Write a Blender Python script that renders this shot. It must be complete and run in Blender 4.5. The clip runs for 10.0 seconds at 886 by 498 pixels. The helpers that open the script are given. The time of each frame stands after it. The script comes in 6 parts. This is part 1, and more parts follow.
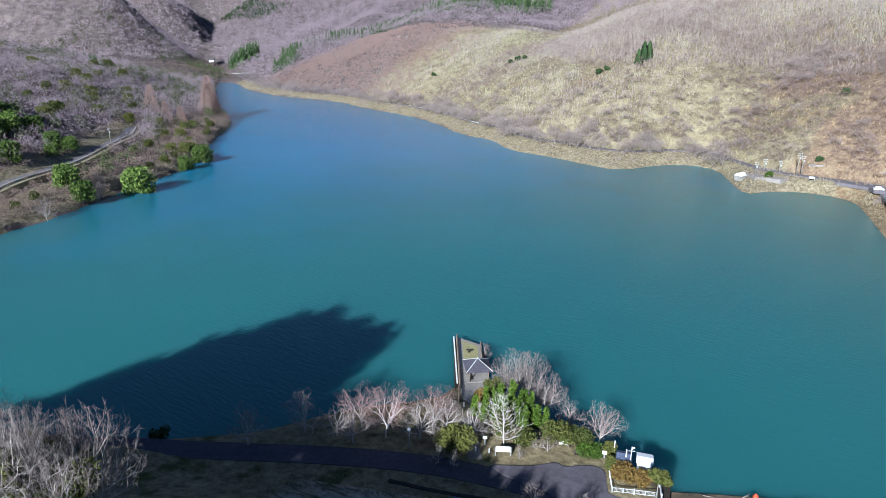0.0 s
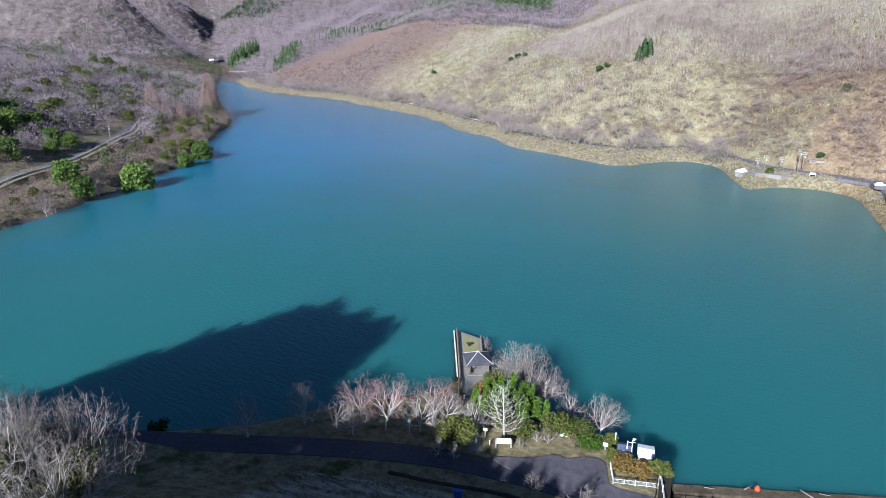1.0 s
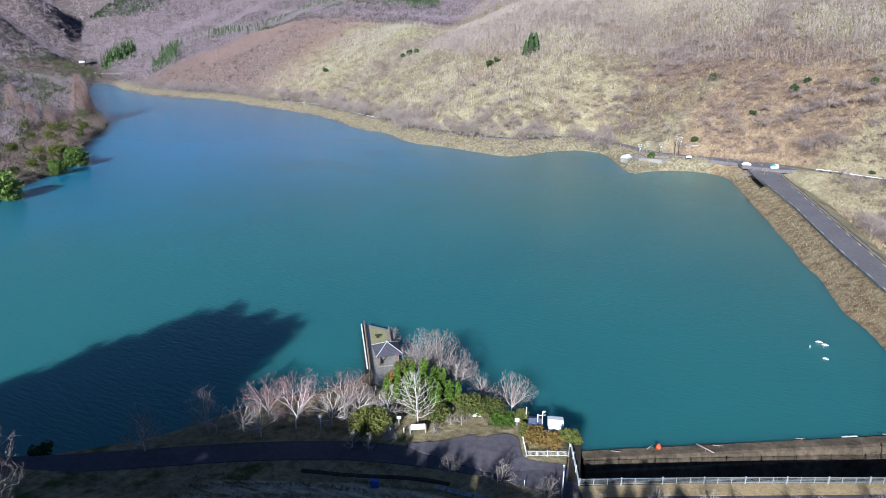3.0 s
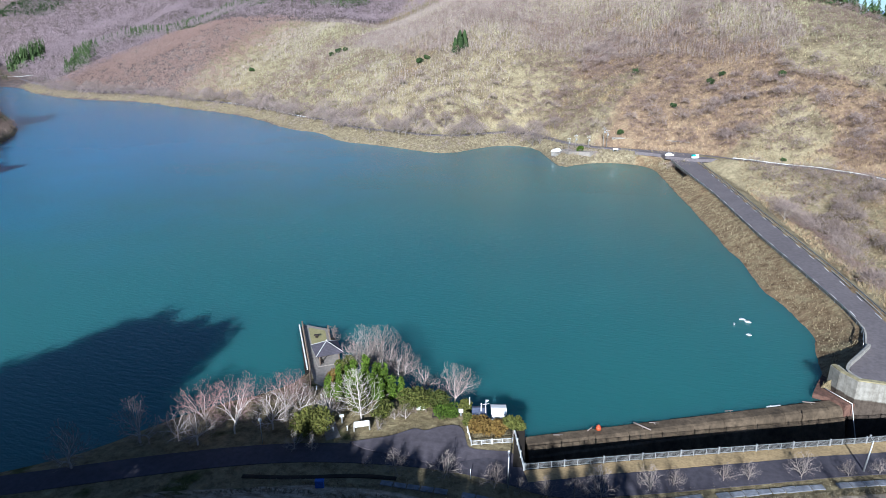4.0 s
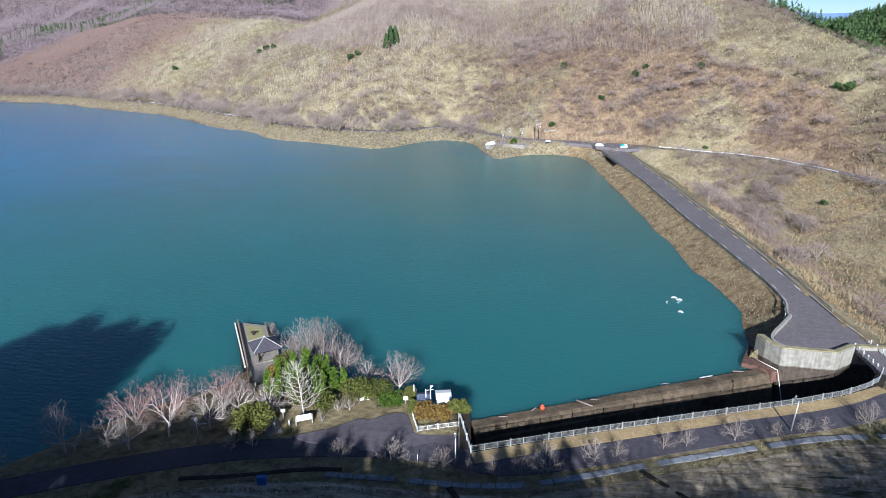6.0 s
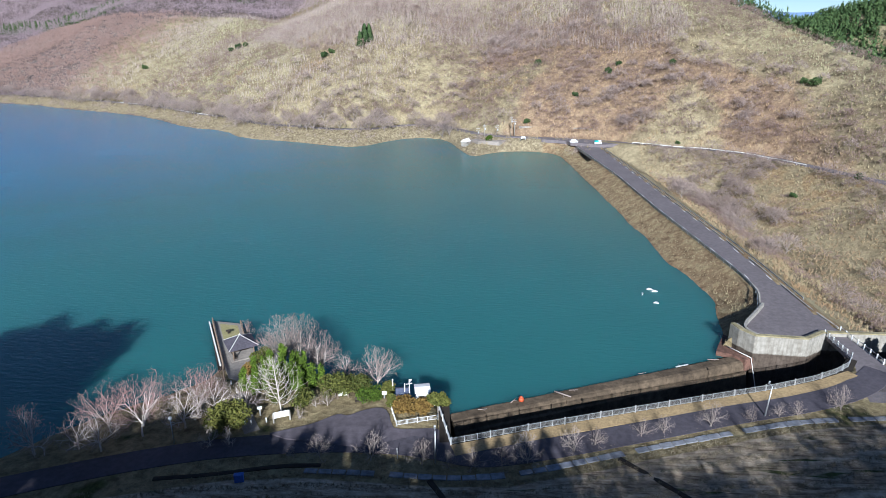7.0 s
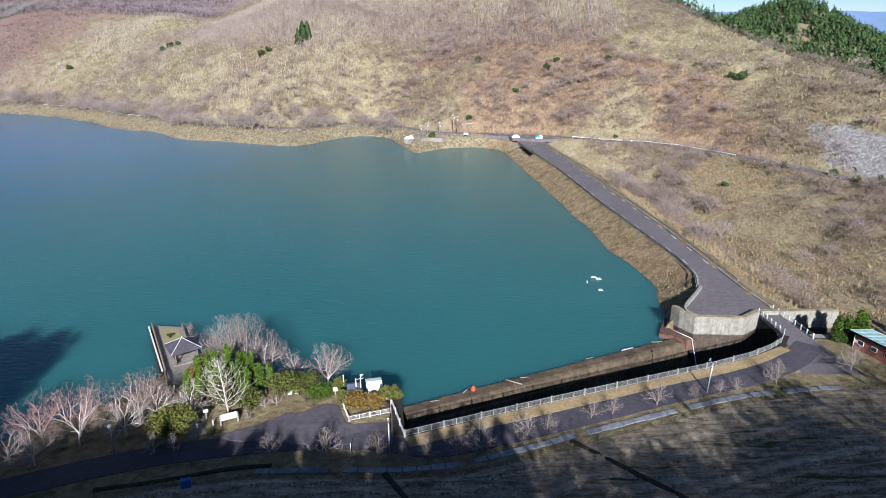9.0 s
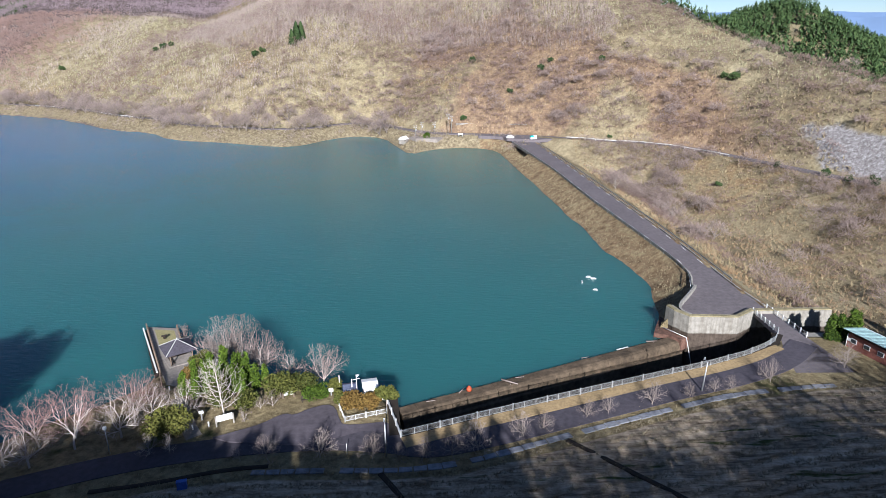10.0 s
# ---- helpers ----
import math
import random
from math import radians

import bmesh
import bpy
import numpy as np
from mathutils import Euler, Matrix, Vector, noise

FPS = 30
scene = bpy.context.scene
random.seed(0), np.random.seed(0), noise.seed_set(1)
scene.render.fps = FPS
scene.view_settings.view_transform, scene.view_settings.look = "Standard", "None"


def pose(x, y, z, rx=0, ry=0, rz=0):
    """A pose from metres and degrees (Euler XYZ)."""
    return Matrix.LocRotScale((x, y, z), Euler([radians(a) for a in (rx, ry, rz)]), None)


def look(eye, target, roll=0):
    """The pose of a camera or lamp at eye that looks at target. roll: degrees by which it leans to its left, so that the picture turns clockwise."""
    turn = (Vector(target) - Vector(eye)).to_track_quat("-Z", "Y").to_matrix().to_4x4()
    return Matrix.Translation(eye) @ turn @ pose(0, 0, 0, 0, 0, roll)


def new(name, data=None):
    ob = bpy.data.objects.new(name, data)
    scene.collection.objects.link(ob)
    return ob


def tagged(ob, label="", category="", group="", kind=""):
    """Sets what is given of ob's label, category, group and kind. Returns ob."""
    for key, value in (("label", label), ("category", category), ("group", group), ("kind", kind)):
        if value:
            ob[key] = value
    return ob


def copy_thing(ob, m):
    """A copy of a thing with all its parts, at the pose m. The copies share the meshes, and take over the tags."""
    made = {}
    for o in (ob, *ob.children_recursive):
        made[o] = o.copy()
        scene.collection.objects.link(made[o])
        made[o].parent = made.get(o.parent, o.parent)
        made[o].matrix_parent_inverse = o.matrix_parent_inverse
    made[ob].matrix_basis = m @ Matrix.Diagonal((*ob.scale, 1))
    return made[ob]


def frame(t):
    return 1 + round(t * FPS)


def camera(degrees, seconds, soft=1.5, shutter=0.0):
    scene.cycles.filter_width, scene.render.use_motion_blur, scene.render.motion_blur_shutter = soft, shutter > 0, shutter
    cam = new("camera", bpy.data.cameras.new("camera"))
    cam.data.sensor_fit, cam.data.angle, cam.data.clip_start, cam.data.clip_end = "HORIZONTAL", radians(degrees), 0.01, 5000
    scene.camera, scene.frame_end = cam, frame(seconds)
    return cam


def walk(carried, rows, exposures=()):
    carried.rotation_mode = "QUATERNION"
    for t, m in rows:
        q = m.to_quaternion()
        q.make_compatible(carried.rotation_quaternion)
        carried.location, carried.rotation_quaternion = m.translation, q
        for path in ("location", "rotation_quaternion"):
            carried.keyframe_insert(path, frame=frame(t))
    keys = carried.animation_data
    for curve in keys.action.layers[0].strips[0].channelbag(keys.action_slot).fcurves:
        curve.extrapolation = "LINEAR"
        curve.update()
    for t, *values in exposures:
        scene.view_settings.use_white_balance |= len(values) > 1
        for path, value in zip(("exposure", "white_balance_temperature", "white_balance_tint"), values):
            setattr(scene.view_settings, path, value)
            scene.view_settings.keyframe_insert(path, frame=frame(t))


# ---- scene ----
cam = camera(70.68, 10.0, soft=0.7)
walk(cam, [
    (0.0, look((0.58, -0.35, 70.00), (-45.78, 82.18, 37.76), 0.63)),
    (0.5, look((0.62, -0.28, 69.26), (-45.75, 82.23, 36.96), 0.60)),
    (1.0, look((0.61, -0.31, 68.57), (-45.76, 82.16, 36.21), 0.59)),
    (1.5, look((0.57, -0.29, 67.87), (-45.82, 82.15, 35.45), 0.59)),
    (2.0, look((0.72, -0.10, 67.14), (-42.68, 83.97, 34.75), 0.52)),
    (2.5, look((0.65, -0.10, 66.68), (-37.17, 86.63, 34.32), 0.36)),
    (4.0, look((0.51, -0.05, 65.03), (-22.25, 91.76, 32.60), -0.03)),
    (4.5, look((0.47, 0.02, 64.48), (-18.18, 92.72, 31.95), -0.15)),
    (5.0, look((0.43, -0.02, 63.88), (-15.68, 93.16, 31.34), -0.19)),
    (5.5, look((0.40, 0.09, 63.19), (-13.90, 93.56, 30.65), -0.20)),
    (7.0, look((0.41, 0.17, 61.39), (-9.06, 94.21, 28.72), -0.27)),
    (7.5, look((0.44, 0.19, 60.88), (-5.33, 94.51, 28.16), -0.36)),
    (8.0, look((0.30, 0.24, 60.29), (-2.67, 94.69, 27.55), -0.39)),
    (8.5, look((0.23, 0.19, 60.04), (-1.44, 94.65, 27.25), -0.41)),
    (9.0, look((0.15, 0.11, 60.02), (-0.72, 94.58, 27.24), -0.38)),
    (9.5, look((0.04, 0.06, 59.98), (-0.33, 94.56, 27.27), -0.40)),
    (10.0, look((0.00, -0.00, 60.00), (-0.00, 94.50, 27.29), -0.39)),
], exposures=[(0.0, 0.94, 5400, 6), (2.5, 0.93, 5450, 7), (5.0, 0.86, 5600, 8), (7.5, 0.86, 5720, 9), (10.0, 0.87, 5950, 13)])

# ---- world, sun ----
SUN_AZ, SUN_EL = 175.5, 25.0
world = bpy.data.worlds.new("world")
scene.world = world
world.use_nodes = True
wn = world.node_tree
sky = wn.nodes.new("ShaderNodeTexSky")
sky.sky_type = "NISHITA"
sky.sun_disc = False
sky.sun_elevation, sky.sun_rotation = radians(SUN_EL), radians(SUN_AZ)
sky.altitude, sky.air_density, sky.dust_density, sky.ozone_density = 600, 0.7, 0.05, 2.5
wn.nodes["Background"].inputs["Strength"].default_value = 0.053
wn.links.new(sky.outputs["Color"], wn.nodes["Background"].inputs["Color"])
sun = new("sun", bpy.data.lights.new("sun", "SUN"))
sun.data.energy, sun.data.angle, sun.data.color = 5.0, radians(0.5), (1.0, 0.97, 0.93)
sun_way = Vector((math.sin(radians(SUN_AZ)) * math.cos(radians(SUN_EL)), math.cos(radians(SUN_AZ)) * math.cos(radians(SUN_EL)), math.sin(radians(SUN_EL))))
sun.matrix_world = look(sun_way * 300, (0, 0, 0))


# ---- materials ----
def nodes_of(name, rough=0.8, metal=0.0, spec=0.3):
    m = bpy.data.materials.new(name)
    m.use_nodes = True
    nt = m.node_tree
    b = nt.nodes["Principled BSDF"]
    b.inputs["Roughness"].default_value, b.inputs["Metallic"].default_value = rough, metal
    b.inputs["Specular IOR Level"].default_value = spec
    return m, nt, b


def ramp(nt, fac, stops):
    r = nt.nodes.new("ShaderNodeValToRGB")
    while len(r.color_ramp.elements) < len(stops):
        r.color_ramp.elements.new(0.5)
    for e, (p, c) in zip(r.color_ramp.elements, stops):
        e.position, e.color = p, (*c, 1)
    nt.links.new(fac, r.inputs["Fac"])
    return r.outputs["Color"]


def noise_of(nt, scale, detail=4.0, rough=0.55, vec=None):
    n = nt.nodes.new("ShaderNodeTexNoise")
    n.inputs["Scale"].default_value, n.inputs["Detail"].default_value, n.inputs["Roughness"].default_value = scale, detail, rough
    if vec is None:
        geo = nt.nodes.new("ShaderNodeNewGeometry")
        vec = geo.outputs["Position"]
    nt.links.new(vec, n.inputs["Vector"])
    return n.outputs["Fac"]


def mixed(nt, fac, a, b, kind="MIX"):
    m = nt.nodes.new("ShaderNodeMix")
    m.data_type, m.blend_type = "RGBA", kind
    for v, k in ((fac, 0), (a, 6), (b, 7)):
        if isinstance(v, (int, float)):
            m.inputs[k].default_value = v
        elif isinstance(v, tuple):
            m.inputs[k].default_value = (*v, 1)
        else:
            nt.links.new(v, m.inputs[k])
    return m.outputs[2]


def sums(nt, op, a, b):
    m = nt.nodes.new("ShaderNodeMath")
    m.operation = op
    for v, k in ((a, 0), (b, 1)):
        if isinstance(v, (int, float)):
            m.inputs[k].default_value = v
        else:
            nt.links.new(v, m.inputs[k])
    return m.outputs[0]


def steps(nt, v, lo, hi):
    m = nt.nodes.new("ShaderNodeMapRange")
    m.interpolation_type = "SMOOTHSTEP"
    nt.links.new(v, m.inputs[0])
    m.inputs[1].default_value, m.inputs[2].default_value = lo, hi
    return m.outputs[0]


def bumped(nt, b, height, dist, strength=0.6):
    n = nt.nodes.new("ShaderNodeBump")
    n.inputs["Strength"].default_value, n.inputs["Distance"].default_value = strength, dist
    nt.links.new(height, n.inputs["Height"])
    nt.links.new(n.outputs["Normal"], b.inputs["Normal"])


def plain(name, col, var=0.25, scale=3.0, rough=0.8, metal=0.0, bump=0.0, spec=0.3, big=0.25):
    """A worn surface: grain and broad stains over one base colour."""
    m, nt, b = nodes_of(name, rough, metal, spec)
    lo, hi = tuple(c * (1 - var) for c in col), tuple(min(1, c * (1 + var)) for c in col)
    fine = noise_of(nt, scale, 5, 0.65)
    c = ramp(nt, fine, [(0.3, lo), (0.7, hi)])
    wide = ramp(nt, noise_of(nt, scale * 0.12, 3), [(0.35, (1 - var * big * 4,) * 3), (0.65, (1, 1, 1))])
    c = mixed(nt, 0.7, c, wide, "MULTIPLY")
    nt.links.new(c, b.inputs["Base Color"])
    if bump:
        bumped(nt, b, fine, bump)
    return m


def twig_mat(name, a, c, rough=0.85, thin=0.0):
    """Bark or leaf whose tone changes from plant to plant and from twig to twig."""
    m, nt, b = nodes_of(name, rough, 0, 0.2)
    info = nt.nodes.new("ShaderNodeObjectInfo").outputs["Random"]
    isle = nt.nodes.new("ShaderNodeNewGeometry").outputs["Random Per Island"]
    f = sums(nt, "ADD", sums(nt, "MULTIPLY", info, 0.45), sums(nt, "MULTIPLY", isle, 0.55))
    col = ramp(nt, f, [(0.1, a), (0.9, c)])
    nt.links.new(col, b.inputs["Base Color"])
    if thin:
        # a haze of fine twigs lets part of the light through
        t, mix = nt.nodes.new("ShaderNodeBsdfTranslucent"), nt.nodes.new("ShaderNodeMixShader")
        nt.links.new(col, t.inputs["Color"])
        mix.inputs[0].default_value = thin
        nt.links.new(b.outputs[0], mix.inputs[1])
        nt.links.new(t.outputs[0], mix.inputs[2])
        nt.links.new(mix.outputs[0], nt.nodes["Material Output"].inputs["Surface"])
    return m


def attr(nt, name):
    a = nt.nodes.new("ShaderNodeAttribute")
    a.attribute_name = name
    return a.outputs["Fac"]


def make_ground():
    m, nt, b = nodes_of("ground_cover", 0.95, 0, 0.1)
    fine, mid, wide = noise_of(nt, 0.7, 9, 0.8), noise_of(nt, 0.09, 6, 0.65), noise_of(nt, 0.012, 4, 0.6)
    hill = ramp(nt, mid, [(0.28, (0.15, 0.115, 0.07)), (0.45, (0.26, 0.212, 0.13)), (0.58, (0.345, 0.292, 0.178)), (0.75, (0.42, 0.37, 0.23))])
    rust = ramp(nt, fine, [(0.3, (0.18, 0.115, 0.06)), (0.7, (0.38, 0.27, 0.14))])
    hill = mixed(nt, sums(nt, "MULTIPLY", steps(nt, wide, 0.52, 0.66), steps(nt, mid, 0.44, 0.60)), hill, rust)
    wood = ramp(nt, mid, [(0.3, (0.075, 0.058, 0.055)), (0.55, (0.16, 0.125, 0.115)), (0.75, (0.24, 0.195, 0.17))])
    straw = ramp(nt, noise_of(nt, 0.35, 6, 0.7), [(0.3, (0.15, 0.115, 0.072)), (0.55, (0.29, 0.24, 0.15)), (0.75, (0.41, 0.355, 0.23))])
    lawn = ramp(nt, noise_of(nt, 0.5, 7, 0.7), [(0.3, (0.13, 0.10, 0.055)), (0.5, (0.27, 0.215, 0.12)), (0.7, (0.38, 0.32, 0.18))])
    moss = ramp(nt, fine, [(0.3, (0.05, 0.06, 0.02)), (0.7, (0.12, 0.13, 0.045))])
    lawn = mixed(nt, steps(nt, noise_of(nt, 0.11, 4), 0.58, 0.68), lawn, moss)
    dam = ramp(nt, noise_of(nt, 0.3, 7, 0.75), [(0.3, (0.11, 0.07, 0.042)), (0.48, (0.27, 0.19, 0.11)), (0.66, (0.40, 0.33, 0.19))])
    scree = ramp(nt, noise_of(nt, 0.8, 8, 0.8), [(0.36, (0.15, 0.13, 0.12)), (0.53, (0.34, 0.32, 0.31)), (0.68, (0.58, 0.57, 0.57))])
    mp = nt.nodes.new("ShaderNodeMapping")
    mp.inputs["Rotation"].default_value[2] = radians(-20)
    mp.inputs["Scale"].default_value = (0.16, 1.0, 0.4)
    nt.links.new(nt.nodes.new("ShaderNodeNewGeometry").outputs["Position"], mp.inputs["Vector"])
    rows = ramp(nt, noise_of(nt, 1.0, 6, 0.75, mp.outputs["Vector"]), [(0.36, (0.165, 0.12, 0.08)), (0.49, (0.42, 0.335, 0.24)), (0.66, (0.60, 0.51, 0.39))])
    rows = mixed(nt, steps(nt, noise_of(nt, 0.5, 4, 0.6, mp.outputs["Vector"]), 0.60, 0.67), rows, moss)
    russet = ramp(nt, noise_of(nt, 0.25, 7, 0.75), [(0.3, (0.15, 0.098, 0.068)), (0.5, (0.28, 0.195, 0.125)), (0.7, (0.40, 0.305, 0.185))])
    wob = sums(nt, "MULTIPLY", sums(nt, "SUBTRACT", mid, 0.5), 0.9)
    c = hill
    for key, col in (("russet", russet), ("wood", wood), ("straw", straw), ("lawn", lawn), ("slope", rows), ("damface", dam), ("scree", scree)):
        c = mixed(nt, steps(nt, sums(nt, "ADD", attr(nt, key), wob), 0.35, 0.65), c, col)
    grain = ramp(nt, fine, [(0.33, (0.4,) * 3), (0.67, (1.35,) * 3)])
    c = mixed(nt, 0.8, c, grain, "MULTIPLY")
    nt.links.new(c, b.inputs["Base Color"])
    bumped(nt, b, fine, 0.6, 0.8)
    return m


def make_water():
    m, nt, b = nodes_of("lake_water", 0.12, 0, 0.5)
    b.inputs["IOR"].default_value = 1.33
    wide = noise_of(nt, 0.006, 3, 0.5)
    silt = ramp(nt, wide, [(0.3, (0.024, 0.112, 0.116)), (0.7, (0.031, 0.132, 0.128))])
    # lighter blue for the far water: sky reflection put into the base colour
    sky_blue = ramp(nt, wide, [(0.3, (0.018, 0.140, 0.260)), (0.7, (0.023, 0.160, 0.295))])
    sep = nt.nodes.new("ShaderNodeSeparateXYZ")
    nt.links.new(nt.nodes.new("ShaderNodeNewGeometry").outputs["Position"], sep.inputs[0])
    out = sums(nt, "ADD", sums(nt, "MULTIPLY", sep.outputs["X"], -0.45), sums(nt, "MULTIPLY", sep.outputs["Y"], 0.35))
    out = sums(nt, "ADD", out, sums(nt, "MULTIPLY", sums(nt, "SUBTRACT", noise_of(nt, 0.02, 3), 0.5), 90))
    c = mixed(nt, steps(nt, out, 100, 250), silt, sky_blue)
    # cloudy water spreads the light that enters it, so shadows on it have soft edges
    b.subsurface_method = "BURLEY"
    b.inputs["Subsurface Weight"].default_value = 1.0
    b.inputs["Subsurface Radius"].default_value = (0.6, 1.0, 0.9)
    b.inputs["Subsurface Scale"].default_value = 6.0
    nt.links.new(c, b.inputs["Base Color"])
    tc = nt.nodes.new("ShaderNodeNewGeometry")
    mp = nt.nodes.new("ShaderNodeMapping")
    mp.inputs["Rotation"].default_value[2] = radians(35)
    mp.inputs["Scale"].default_value = (0.35, 1.5, 1)
    nt.links.new(tc.outputs["Position"], mp.inputs["Vector"])
    h = sums(nt, "ADD", noise_of(nt, 0.8, 3, 0.6, mp.outputs["Vector"]), sums(nt, "MULTIPLY", noise_of(nt, 3.0, 2), 0.3))
    bumped(nt, b, h, 0.2, 0.55)
    return m


def hill_grass():
    """Dry grass blades that turn from straw to rust and dull green in broad patches."""
    m, nt, b = nodes_of("hill_grass_blades", 0.9, 0, 0.15)
    isle = nt.nodes.new("ShaderNodeNewGeometry").outputs["Random Per Island"]
    straw = ramp(nt, isle, [(0.1, (0.25, 0.203, 0.12)), (0.9, (0.465, 0.39, 0.235))])
    rust = ramp(nt, isle, [(0.1, (0.23, 0.15, 0.085)), (0.9, (0.43, 0.30, 0.165))])
    green = ramp(nt, isle, [(0.1, (0.20, 0.18, 0.095)), (0.9, (0.40, 0.365, 0.21))])
    c = mixed(nt, steps(nt, noise_of(nt, 0.021, 5, 0.6), 0.54, 0.64), straw, rust)
    c = mixed(nt, steps(nt, noise_of(nt, 0.017, 5, 0.6, None), 0.36, 0.28), c, green)
    nt.links.new(c, b.inputs["Base Color"])
    return m


def tide_shade_concrete():
    """Concrete with a brown water stain, darkened for shadow too, up to an uneven old waterline and dark runs below the
    top.
    """
    m, nt, b = nodes_of("tide_and_shade_concrete", 0.9, 0, 0.2)
    clean = ramp(nt, noise_of(nt, 0.9, 6, 0.7), [(0.3, (0.21, 0.195, 0.165)), (0.7, (0.38, 0.36, 0.315))])
    # stain colour also holds the shadow on the lower wall
    stain = ramp(nt, noise_of(nt, 0.7, 6, 0.7), [(0.3, (0.045, 0.034, 0.026)), (0.7, (0.12, 0.095, 0.075))])
    sep = nt.nodes.new("ShaderNodeSeparateXYZ")
    nt.links.new(nt.nodes.new("ShaderNodeNewGeometry").outputs["Position"], sep.inputs[0])
    line = sums(nt, "ADD", sep.outputs["Z"], sums(nt, "MULTIPLY", noise_of(nt, 0.5, 4), 1.2))
    c = mixed(nt, steps(nt, line, 2.3, 2.7), stain, clean)
    mp = nt.nodes.new("ShaderNodeMapping")
    mp.inputs["Scale"].default_value = (1.6, 1.6, 0.12)
    nt.links.new(nt.nodes.new("ShaderNodeNewGeometry").outputs["Position"], mp.inputs["Vector"])
    runs = ramp(nt, noise_of(nt, 1.0, 4, 0.6, mp.outputs["Vector"]), [(0.45, (1, 1, 1)), (0.62, (0.5, 0.46, 0.4))])
    c = mixed(nt, 0.45, c, runs, "MULTIPLY")
    nt.links.new(c, b.inputs["Base Color"])
    bumped(nt, b, noise_of(nt, 2.0, 5), 0.03)
    return m


